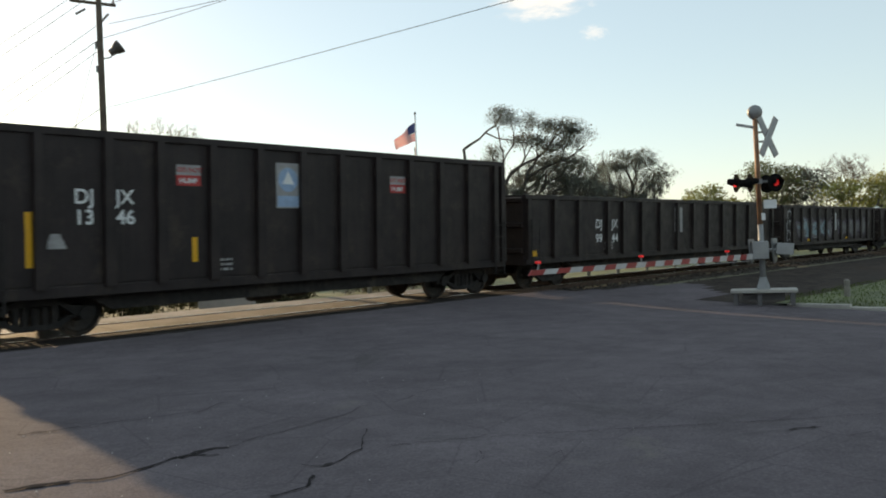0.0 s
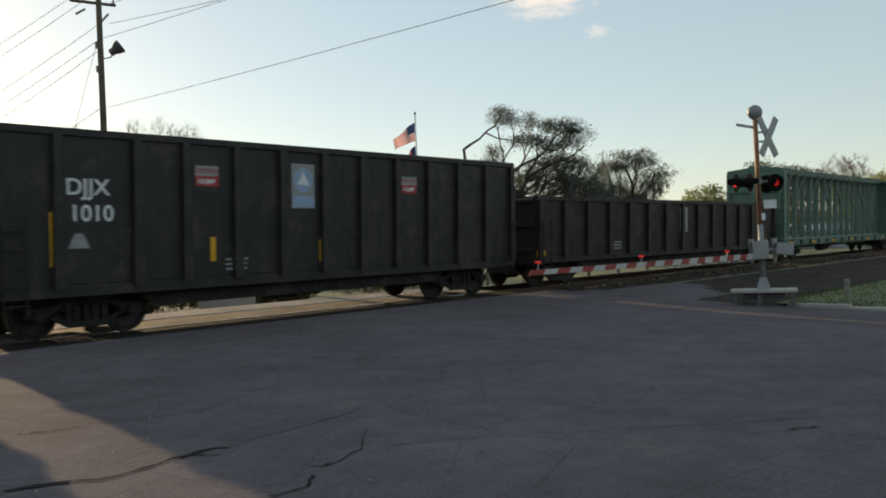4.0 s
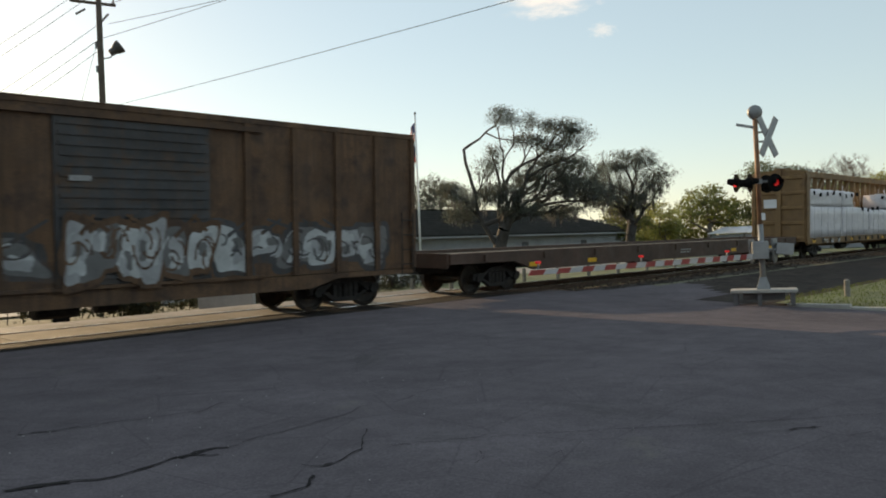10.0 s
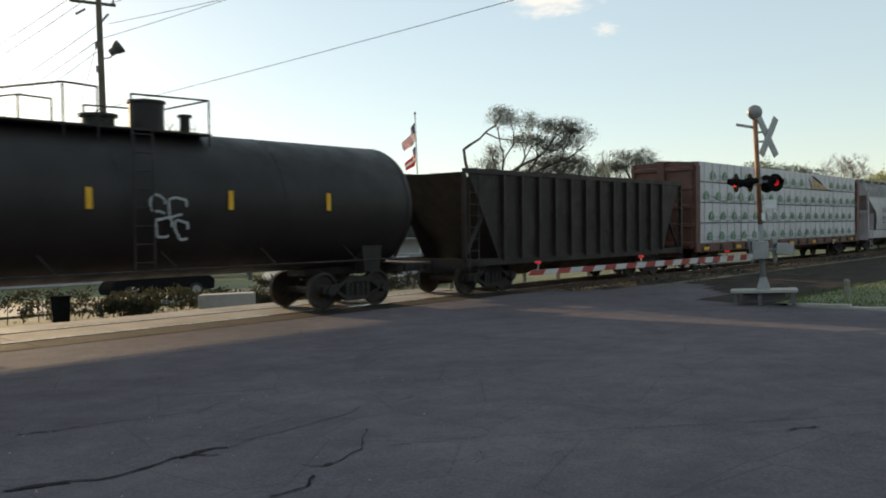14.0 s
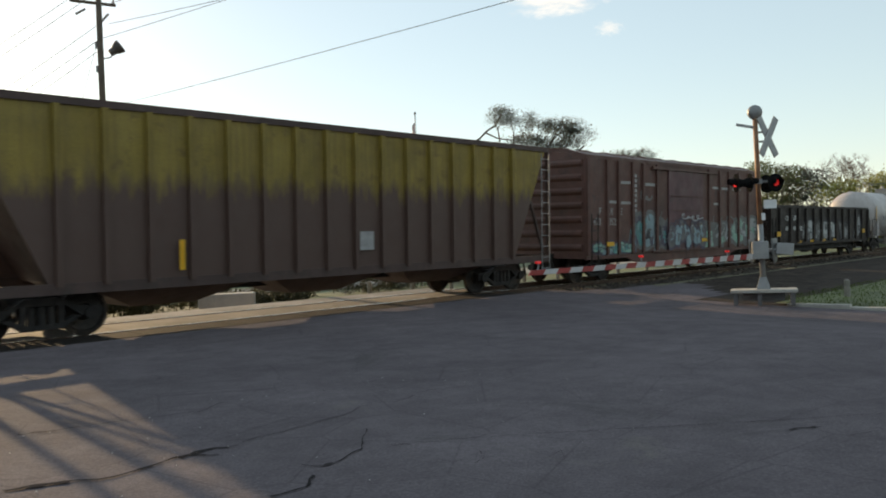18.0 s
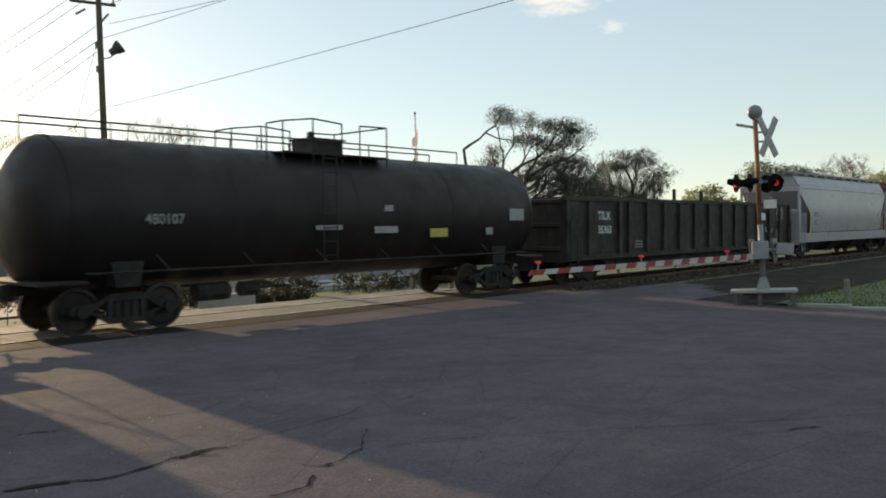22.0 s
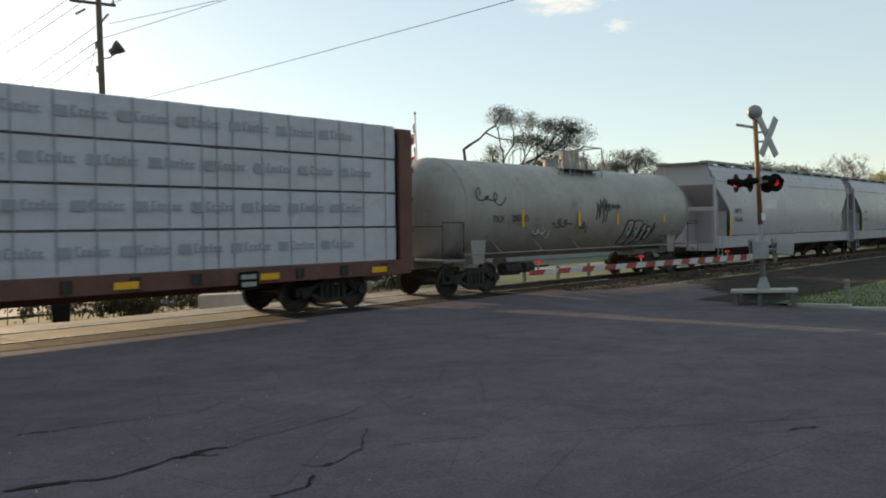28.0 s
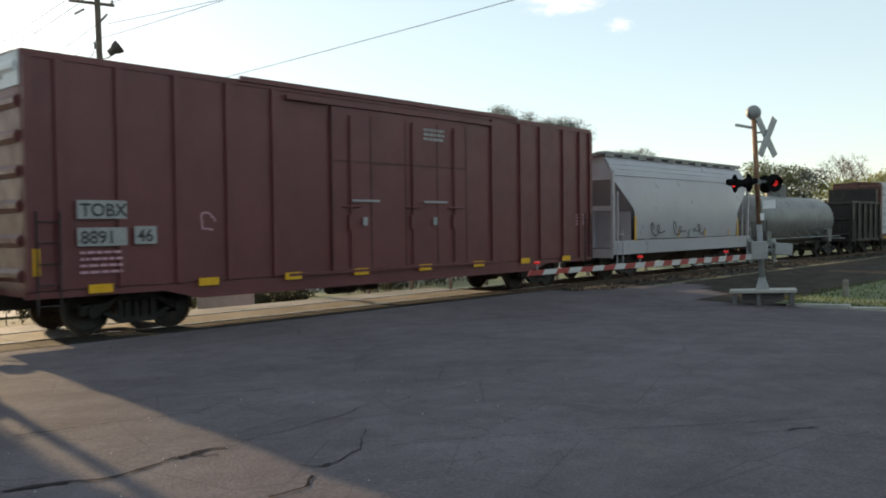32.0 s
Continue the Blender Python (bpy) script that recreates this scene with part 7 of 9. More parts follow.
# ---- crossing signal ----
def crossing_signal():
    sig = tagged(new("crossing_signal"), "railway crossing signal with crossbuck, flashers and lowered gate", "signal")
    sig.matrix_basis = pose(21.37, -8.36, -0.45, 0, 0, 0)

    # a steel bench foundation: plate on short legs
    rot = pose(0, 0, 0, 0, 0, -68.5)

    def P(name, bm, m, label="", smooth=False, bevel=0.0, at=None):
        return part(name, bm, m, sig, label, smooth, bevel, at)
    bm = bmesh.new()
    box(bm, -0.80, 0.80, -0.42, 0.42, 0.33, 0.41)
    P("foundation_plate", bm, "concrete", "pale foundation plate", bevel=0.01, at=rot)
    for x in (-0.68, 0.68, -0.1):
        for y in (-0.33, 0.33):
            bm = bmesh.new()
            box(bm, x - 0.05, x + 0.05, y - 0.05, y + 0.05, 0.0, 0.328)
            P("foundation_leg", bm, "frame_grey", at=rot)
    bm = bmesh.new()
    box(bm, -0.5, 0.5, -0.14, 0.14, 0.14, 0.308)
    P("foundation_beam", bm, "frame_grey", at=rot)
    bm = bmesh.new()
    loft(bm, [[(s * w, t * w, z) for s, t in ((-1, -1), (1, -1), (1, 1), (-1, 1))] for w, z in ((0.17, 0.412), (0.16, 0.45), (0.095, 0.66), (0.085, 0.72))])
    P("mast_base", bm, "galv", "cast mast base", at=rot)
    # the mast leans a little
    foot, head = Vector((0.0, 0.0, 0.45)), Vector((-0.022, 0.04, 4.91))

    def along(z):
        return foot + (head - foot) * ((z - 0.45) / 4.53)
    bm = bmesh.new()
    tube(bm, foot, along(2.1), 0.075, 0.07, 14)
    P("mast_lower", bm, "galv", "grey lower mast", smooth=True)
    bm = bmesh.new()
    tube(bm, along(2.1), head, 0.065, 0.062, 14)
    P("mast", bm, "mast_rust", "rust-stained steel mast", smooth=True)
    # the signs face along the road
    right = Vector((0.47, -0.88, 0)).normalized()
    c = along(4.38)
    for k, lift in ((33, 0.0), (-33, 0.035)):
        bm = bmesh.new()
        box(bm, -0.1, 0.1, -0.015, 0.015, -0.58, 0.58)
        P("crossbuck_blade", bm, "aluminium", "bare metal back of a crossbuck blade", bevel=0.004, at=Matrix.Translation(c + right * 0.31) @ pose(0, 0, 0, 0, 0, -17) @ pose(0, lift, 0, 0, k, 0))
    for z, reach in ((0.12, 0.24), (-0.12, 0.24)):
        P("crossbuck_bracket", bar(bmesh.new(), c + right * -0.06 + Vector((0, 0, z)), c + right * reach + Vector((0, 0, z)), 0.045, 0.045), "galv")
    # the crossbuck seen edge-on for the other way
    c2 = along(4.63)
    bm = bmesh.new()
    box(bm, -0.48, 0.02, -0.02, 0.02, -0.035, 0.035)
    P("side_blade", bm, "aluminium", "sign blade seen from its edge", at=Matrix.Translation(c2) @ pose(0, 0, 0, 0, 0, -62) @ pose(0, 0, 0, 0, 14, 0))
    # bell
    bm = bmesh.new()
    prof = ((0.02, 0.13), (0.10, 0.125), (0.165, 0.09), (0.19, 0.03), (0.19, -0.02), (0.17, -0.05), (0.05, -0.06), (0.02, -0.06))
    loft(bm, [[(r * math.cos(k * math.tau / 24), y, r * math.sin(k * math.tau / 24)) for k in range(24)] for r, y in prof])
    P("bell", bm, "galv", "round electric bell on the mast top", smooth=True, at=Matrix.Translation(head + Vector((0, 0, 0.05))) @ pose(0, 0, 0, 0, 0, 130))
    # flasher cross arm with four lights
    arm = along(3.22)
    cross = Vector((0.955, -0.296, 0))
    bm = bmesh.new()
    tube(bm, arm - cross * 0.68, arm + cross * 0.68, 0.03, seg=10)
    tube(bm, arm - Vector((0, 0, 0.06)), arm + Vector((0, 0, 0.06)), 0.10, seg=12)
    P("flasher_arm", bm, "galv")
    for off, turn, lit in ((-0.58, 221, True), (-0.58, 41, False), (0.5, 148, False), (0.5, 328, False)):
        facing = Vector((math.sin(radians(turn)), -math.cos(radians(turn)), 0))
        fl = part("flasher", _disc(0.235, 0.012), "black_matt", sig, "black backing disc of a flasher", at=Matrix.Translation(arm + cross * off + facing * 0.17 + Vector((0, 0, -0.04))) @ pose(0, 0, 0, 90, 0, turn))
        bm = bmesh.new()
        tube(bm, (0, 0, 0.014), (0, 0, 0.05), 0.088, 0.08, 20)
        part("lens", bm, "lamp_red" if lit else "lens_red", fl, "red lens")
        bm = bmesh.new()
        tube(bm, (0, 0, -0.2), (0, 0, -0.013), 0.08, 0.14, 14)
        part("lamp_housing", bm, "black_matt", fl)
        bm = bmesh.new()
        ring = []
        for z, r, span_a in ((0.016, 0.125, 1.0), (0.2, 0.12, 0.72)):
            ring.append([(r * math.cos(math.pi / 2 + (j / 14 - 0.5) * math.tau * 0.72 * span_a), r * math.sin(math.pi / 2 + (j / 14 - 0.5) * math.tau * 0.72 * span_a), z) for j in range(15)])
        loft(bm, ring, closed=False)
        ob = part("hood", bm, "black_matt", fl, "black sun hood")
        sol = ob.modifiers.new("thick", "SOLIDIFY")
        sol.thickness = 0.006
    # plate and small box on the mast
    bm = bmesh.new()
    box(bm, -0.16, 0.16, -0.01, 0.01, -0.11, 0.11)
    P("number_plate", bm, "trim_white", "small white notice plate", at=Matrix.Translation(along(2.62) + right * 0.26) @ pose(0, 0, 0, 0, 0, -52))
    bm = bmesh.new()
    box(bm, -0.06, 0.06, -0.05, 0.05, -0.09, 0.09)
    P("bracket_plate", bm, "trim_white", "small white bracket", at=Matrix.Translation(along(2.3) + right * 0.06) @ pose(0, 0, 0, 0, 0, -52))
    # gate mechanism
    g = along(1.42)
    bm = bmesh.new()
    box(bm, -0.20, 0.20, -0.16, 0.16, -0.22, 0.24)
    P("gate_mechanism", bm, "aluminium", "silver gate machine case", bevel=0.02, at=Matrix.Translation(g + right * 0.0 + Vector((-0.12, 0.0, 0))) @ pose(0, 0, 0, 0, 0, -62))
    for off in (-0.26, 0.30):
        bm = bmesh.new()
        poly_prism(bm, ((-0.10, 0.30), (0.12, 0.30), (0.16, 0.05), (0.10, -0.28), (0.0, -0.34), (-0.06, -0.1)), -0.02, 0.02)
        P("gate_side_arm", bm, "aluminium", "silver counterweight arm", at=Matrix.Translation(g + right * off) @ pose(0, 0, 0, 0, 0, -10))
    bm = bmesh.new()
    box(bm, 0.0, 0.42, -0.12, 0.12, -0.14, 0.16)
    P("counterweight", bm, "aluminium", "silver counterweight", bevel=0.015, at=Matrix.Translation(g + right * 0.34 + Vector((0, 0, 0.03))) @ pose(0, 0, 0, 0, 6, -62))
    bm = bmesh.new()
    tube(bm, g - right * 0.30, g + right * 0.36, 0.05, seg=10)
    P("main_shaft", bm, "galv")
    # the lowered arm: red and white bands, three lamps
    root, tip = Vector((-0.35, 0.12, 1.26)), Vector((-9.95, 0.10, 1.32))
    n = 24
    arm_ob = tagged(P("gate_arm", bar(bmesh.new(), root + Vector((0.5, 0, -0.02)), root, 0.05, 0.10), "aluminium"), "red and white gate arm")
    for k in range(n):
        a0, a1 = root + (tip - root) * (k / n), root + (tip - root) * ((k + 1) / n)
        d = 0.135 - 0.05 * k / n
        bm = bmesh.new()
        dx = 0.09
        v = []
        for yy in (-0.018, 0.018):
            for p, z in ((a0, -d / 2), (a1, -d / 2), (a1, d / 2), (a0, d / 2)):
                v.append(bm.verts.new((p.x + (dx if z > 0 else -dx) * 0.5, p.y + yy, p.z + z)))
        for f in ((0, 1, 2, 3), (7, 6, 5, 4), (0, 4, 5, 1), (1, 5, 6, 2), (2, 6, 7, 3), (3, 7, 4, 0)):
            bm.faces.new([v[i] for i in f])
        part("band", bm, "gate_red" if k % 2 else "gate_white", arm_ob)
    for k in (0.16, 0.6, 0.975):
        p = root + (tip - root) * k
        bm = bmesh.new()
        tube(bm, p + Vector((0, -0.05, 0.17)), p + Vector((0, 0.05, 0.17)), 0.024, seg=12)
        part("arm_lamp", bm, "arm_red", arm_ob, "red lamp on the arm")
        part("lamp_bracket", tube(bmesh.new(), p + Vector((0, 0, 0.03)), p + Vector((0, 0, 0.14)), 0.018, seg=6), "galv", arm_ob)
    bm = bmesh.new()
    bar(bm, root + (tip - root) * 0.0 + Vector((0, 0, -0.11)), root + (tip - root) * 0.35 + Vector((0, 0, -0.09)), 0.03, 0.02)
    part("truss_wire", bm, "galv", arm_ob)


def _disc(r, th):
    bm = bmesh.new()
    tube(bm, (0, 0, 0), (0, 0, th), r, seg=28)
    return bm


crossing_signal()


# ---- trees ----
def leaf_mesh(name, centres, rnd, material, size, per, radius, flat=0.6, long=1.0):
    co, faces = [], []
    for c in centres:
        for _ in range(per):
            d = Vector((rnd.gauss(0, 1), rnd.gauss(0, 1), rnd.gauss(0, flat)))
            p = c + d * radius * 0.55
            a = Vector((rnd.uniform(-1, 1), rnd.uniform(-1, 1), rnd.uniform(-1, 1))).normalized()
            b = a.orthogonal().normalized()
            s = size * rnd.uniform(0.6, 1.3)
            i = len(co)
            co += [p - a * s * long - b * s * 0.15, p + b * s * 0.55, p + a * s * long, p - b * s * 0.55]
            faces.append((i, i + 1, i + 2, i + 3))
    me = bpy.data.meshes.new(name)
    me.from_pydata(co, [], faces)
    me.materials.append(M[material])
    return me


def limb_mesh(name, limbs, material):
    """Tapered tubes, thick ones rounder; limbs are (p, q, r0, r1)."""
    co, faces = [], []
    for p, q, r0, r1 in limbs:
        d = q - p
        if d.length < 1e-5:
            continue
        a = d.orthogonal().normalized()
        b = d.normalized().cross(a)
        n = 8 if r0 > 0.1 else (5 if r0 > 0.035 else 3)
        i = len(co)
        for c, r in ((p, r0), (q, r1)):
            co += [c + (a * math.cos(k * math.tau / n) + b * math.sin(k * math.tau / n)) * r for k in range(n)]
        faces += [(i + k, i + (k + 1) % n, i + n + (k + 1) % n, i + n + k) for k in range(n)]
    me = bpy.data.meshes.new(name)
    me.from_pydata(co, [], faces)
    me.materials.append(M[material])
    me.polygons.foreach_set("use_smooth", [True] * len(me.polygons))
    return me


def tree(x, y, lobes, label, seed, n=420, bark="bark", leaves=None, per=0, size=0.12, radius=0.6, moss=0, twigs=2, twig=0.6, fork=2.0, lean=(0, 0), bias=0.35, thin=0.012, trunk=None, guides=(), ground=-0.36, rise=0.25, deep=1.0, droop=1.0, wander=0.16, inner=1.0):
    """A tree whose limbs branch towards points strewn in the lobes of its crown: (x, z, half width, half height)."""
    rnd = random.Random(seed)
    pos = np.zeros((n * 6 + 200, 3))
    path = np.zeros(n * 6 + 200)
    parent, count = [-1], 1

    def add(p, par):
        nonlocal count
        pos[count] = p
        path[count] = path[par] + np.linalg.norm(pos[count] - pos[par])
        parent.append(par)
        count += 1
        return count - 1

    def reach(par, p, wander):
        a, b = pos[par].copy(), np.array(p)
        steps = max(1, int(np.linalg.norm(b - a) / 0.7))
        for s in range(1, steps + 1):
            k = s / steps
            w = wander * (1 if s < steps else 0) * min(1.0, np.linalg.norm(b - a) / 2)
            sag = droop * rise * math.sin(k * math.pi) * -0.105 * np.linalg.norm(b - a)
            par = add(a + (b - a) * k + np.array([rnd.uniform(-w, w), rnd.uniform(-w, w), rnd.uniform(-w, w) + sag]), par)
        return par
    top = reach(0, (lean[0], lean[1], fork), 0.08)
    great = {}
    for line in guides:
        par = max(range(count), key=lambda i: -abs(pos[i][2] - line[0][1]) - 0.5 * abs(pos[i][0] - line[0][0]))
        for k, (gx, gz, gy) in enumerate(line):
            was, par = count, reach(par, (gx, gy, gz), 0.1)
            great.update({i: (0.19 - 0.15 * (k / len(line)) ** 0.6) * (0.45 if line[0][1] > 8 else 1.0) for i in range(was, count)})
    pts = []
    vol = [rx * rx * rz for _, _, rx, rz in lobes]
    for (cx, cz, rx, rz), v in zip(lobes, vol):
        off = rnd.uniform(-0.8, 0.8) * deep
        m = max(14, int(n * v / sum(vol)))
        while m:
            a, b, c = rnd.uniform(-1, 1), rnd.uniform(-1, 1), rnd.uniform(-1, 1)
            d = a * a + b * b + c * c
            if 0.1 < d < 1:
                pts.append((cx + a * rx, off + b * rx * deep, cz + c * rz))
                m -= 1
    base = pos[top].copy()
    pts.sort(key=lambda p: (p[0] - base[0]) ** 2 + (p[1] - base[1]) ** 2 + (p[2] - base[2]) ** 2)
    first = min(2, count - 1)
    for p in pts:
        d = np.linalg.norm(pos[first:count] - np.array(p), axis=1)
        cost = d + bias * path[first:count] + 0.8 * np.maximum(0, pos[first:count, 2] - p[2])
        reach(first + int(np.argmin(cost)), p, wander)
        if count > n * 6:
            break
    weight = [0.0] * count
    for i in range(count - 1, 0, -1):
        if weight[i] == 0:
            weight[i] = thin ** 2.25
        weight[parent[i]] += weight[i]
    rad = [max(thin, w ** (1 / 2.25)) for w in weight]
    scale = (trunk / rad[0]) if trunk else 1.0
    rad = [max(thin, r * (1 + (scale - 1) * min(1.0, r / rad[0] * 1.6))) for r in rad]
    for i in great:
        rad[i] = max(rad[i], great[i])
    limbs, ends = [], []
    P = [Vector(pos[i]) for i in range(count)]
    for i in range(1, count):
        r0 = min(rad[parent[i]], rad[i] * 1.25)
        flare = 1.35 if parent[i] == 0 else 1.0
        limbs.append((P[parent[i]], P[i], r0 * flare, rad[i]))
        if rad[i] < thin * 3.2:
            ends.append(i)
            d = (P[i] - P[parent[i]]).normalized()
            for _ in range(twigs):
                v = (d * 0.7 + Vector((rnd.gauss(0, 0.6), rnd.gauss(0, 0.6), rnd.gauss(rise, 0.5)))).normalized()
                L = twig * rnd.uniform(0.5, 1.2)
                q = P[i] + v * L * 0.5
                v2 = (v + Vector((rnd.gauss(0, 0.35), rnd.gauss(0, 0.35), rnd.gauss(rise * 0.6, 0.3)))).normalized()
                limbs.append((P[i], q, thin * 0.8, thin * 0.65))
                limbs.append((q, q + v2 * L * 0.5, thin * 0.65, thin * 0.4))
                v3 = (v - v2 * 0.3 + Vector((rnd.gauss(0, 0.5), rnd.gauss(0, 0.5), rnd.gauss(0.1, 0.3)))).normalized()
                limbs.append((q, q + v3 * L * 0.45, thin * 0.6, thin * 0.4))
    thing = tagged(new("tree"), label, "tree")
    thing.matrix_basis = pose(x, y, ground - 0.05, 0, 0, -47.9)
    part("trunk", limb_mesh("trunk", limbs, bark), "", thing)
    if leaves and per:
        tagged(part("crown", leaf_mesh("crown", [P[i] for i in ends], rnd, leaves, size, per, radius), "", thing), kind="stuff")
    if moss:
        co, faces = [], []
        crown = max(P[i].z for i in ends)
        hung = [i for i in ends if P[i].z < crown * inner] or ends
        for _ in range(moss):
            p = P[rnd.choice(hung)]
            L, tuft = rnd.uniform(0.35, 1.25), rnd.uniform(0.06, 0.16)
            for j in range(rnd.randint(5, 9)):
                a, w = rnd.uniform(0, math.tau), rnd.uniform(0.015, 0.04)
                dx, dy = math.cos(a) * w, math.sin(a) * w
                o = Vector((rnd.gauss(0, tuft), rnd.gauss(0, tuft), rnd.uniform(-0.25, 0.1) * L))
                ll = L * rnd.uniform(0.4, 1.0)
                i = len(co)
                co += [p + o + Vector((-dx * 0.4, -dy * 0.4, 0)), p + o + Vector((dx, dy, -ll * 0.35)), p + o + Vector((dx * 0.2, dy * 0.3, -ll)), p + o + Vector((-dx, -dy, -ll * 0.5))]
                faces.append((i, i + 1, i + 2, i + 3))
        me = bpy.data.meshes.new("hanging_moss")
        me.from_pydata(co, [], faces)
        me.materials.append(M["moss"])
        tagged(part("hanging_moss", me, "", thing, "grey hanging moss"), kind="stuff")
    return thing


# bare trees hung with moss behind the white building
BARE = dict(leaves="leaf_yellow", twigs=3, twig=0.7, rise=0.35, thin=0.011, bias=0.55, droop=0.0, wander=0.26, inner=0.8)
tree(33.4, 73.4, [(0.4, 13.6, 1.5, 1.8), (-0.5, 11.3, 1.8, 1.6), (1.8, 11.5, 1.5, 1.4), (-2.5, 12.0, 1.6, 1.5), (0.3, 8.0, 2.6, 1.8)], "bare tree with sparse yellowing leaves", 11, n=420, per=4, size=0.10, moss=40, trunk=0.3, fork=5.0, **BARE)
tree(32.3, 63.1, [(-0.6, 12.6, 1.5, 1.3), (1.1, 12.5, 1.5, 1.4), (0.2, 10.6, 2.0, 1.4), (2.1, 10.8, 1.4, 1.3), (0.3, 7.6, 2.2, 1.8)], "bare tree hung with grey moss", 12, n=420, per=3, size=0.09, moss=110, trunk=0.3, fork=4.5, **BARE)
tree(35.4, 59.6, [(-0.8, 12.8, 1.3, 1.6), (0.6, 11.7, 1.9, 1.4), (-1.3, 10.2, 1.5, 1.4), (2.0, 10.8, 1.5, 1.7), (0.2, 7.8, 2.4, 1.8)], "bare tree with a crooked trunk", 13, n=420, per=2, size=0.09, moss=120, trunk=0.3, fork=4.5, **BARE)
tree(36.2, 51.4, [(-0.4, 12.1, 1.5, 1.7), (2.1, 12.3, 1.6, 1.5), (4.0, 12.0, 1.7, 1.5), (-1.6, 10.2, 1.5, 1.3), (1.7, 10.1, 1.9, 1.2), (4.9, 10.9, 1.2, 0.6), (0.1, 8.4, 2.0, 1.2), (-1.5, 7.5, 1.4, 1.2)], "tall bare tree hung with grey moss", 14, n=520, per=1, size=0.08, moss=230, trunk=0.38, fork=4.5, **BARE)
tree(41.1, 56.6, [(2.4, 8.9, 1.7, 0.9), (4.4, 9.9, 1.5, 1.2), (5.5, 10.4, 0.8, 0.9), (3.2, 7.8, 1.5, 0.9), (0.5, 6.5, 1.5, 1.2)], "leaning bare tree hung with moss", 15, n=240, per=1, size=0.09, moss=120, trunk=0.26, fork=3.2, lean=(0.6, 0), **BARE)
tree(39.0, 48.2, [(-1.0, 5.0, 1.5, 1.8), (0.9, 4.6, 1.4, 1.6), (0.0, 2.8, 1.6, 1.3)], "small tree with dry brown leaves", 16, n=200, leaves="leaf_brown", per=5, size=0.1, fork=1.0, trunk=0.12, twigs=3)
tree(36.0, 49.6, [(-1.0, 5.6, 1.5, 1.8), (0.9, 6.2, 1.4, 1.6), (0.0, 3.2, 1.9, 1.6)], "small tree with thin brown foliage", 17, n=220, leaves="leaf_brown", per=4, size=0.1, fork=1.0, trunk=0.12, twigs=3)
tree(41.5, 50.5, [(-0.8, 4.4, 1.6, 1.6), (1.2, 3.9, 1.6, 1.5), (0.0, 2.2, 2.0, 1.2)], "bush of russet autumn leaves", 18, n=160, leaves="leaf_russet", per=10, size=0.12, fork=0.8, trunk=0.1)
tree(44.4, 47.5, [(-0.3, 7.0, 2.4, 1.2), (-1.7, 6.1, 2.0, 1.4), (1.7, 6.2, 2.2, 1.4), (0.1, 4.7, 3.4, 1.8), (2.7, 5.1, 1.4, 1.1), (-2.7, 4.8, 1.3, 1.3), (0.0, 2.8, 2.6, 1.0)], "round dark green evergreen tree", 19, n=420, leaves="leaf_green", per=26, size=0.13, radius=0.55, fork=1.6, trunk=0.25, twigs=1)
tree(57.6, 53.9, [(0.6, 9.3, 1.6, 1.3), (2.8, 10.0, 1.7, 0.9), (2.1, 8.4, 1.5, 0.8), (-0.8, 8.8, 0.9, 1.3), (0.2, 7.2, 1.3, 0.7)], "slender bare tree with bits of moss", 20, n=170, per=1, size=0.08, moss=45, trunk=0.2, fork=4.5, **BARE)
# live oak and its neighbours by the depot
OAK_X, OAK_Y = 51.8, 24.2
OAK_LOBES = [(0.7, 11.8, 1.2, 0.7), (2.6, 11.3, 0.9, 0.7), (5.2, 10.8, 1.5, 0.8), (6.7, 9.9, 0.9, 0.9), (4.6, 9.4, 1.5, 0.8), (2.4, 9.8, 1.3, 0.6), (5.6, 7.8, 1.9, 1.0), (0.0, 8.9, 0.9, 0.9),
             (2.5, 7.2, 1.4, 0.7), (-0.9, 7.9, 0.9, 0.8), (6.0, 6.1, 1.9, 0.9), (3.6, 5.9, 1.5, 0.7), (-0.6, 6.0, 1.3, 0.9), (-2.6, 5.4, 1.1, 0.8), (0.9, 4.6, 1.2, 0.9), (4.9, 4.4, 1.8, 0.6),
             (-3.9, 6.2, 1.1, 0.6), (7.7, 5.3, 1.3, 0.9), (-2.9, 4.3, 1.2, 0.7), (7.6, 7.0, 1.0, 1.0), (1.3, 6.0, 1.6, 0.8), (4.2, 7.0, 1.5, 0.7), (2.6, 4.7, 1.5, 0.7), (3.3, 8.4, 1.2, 0.6)]
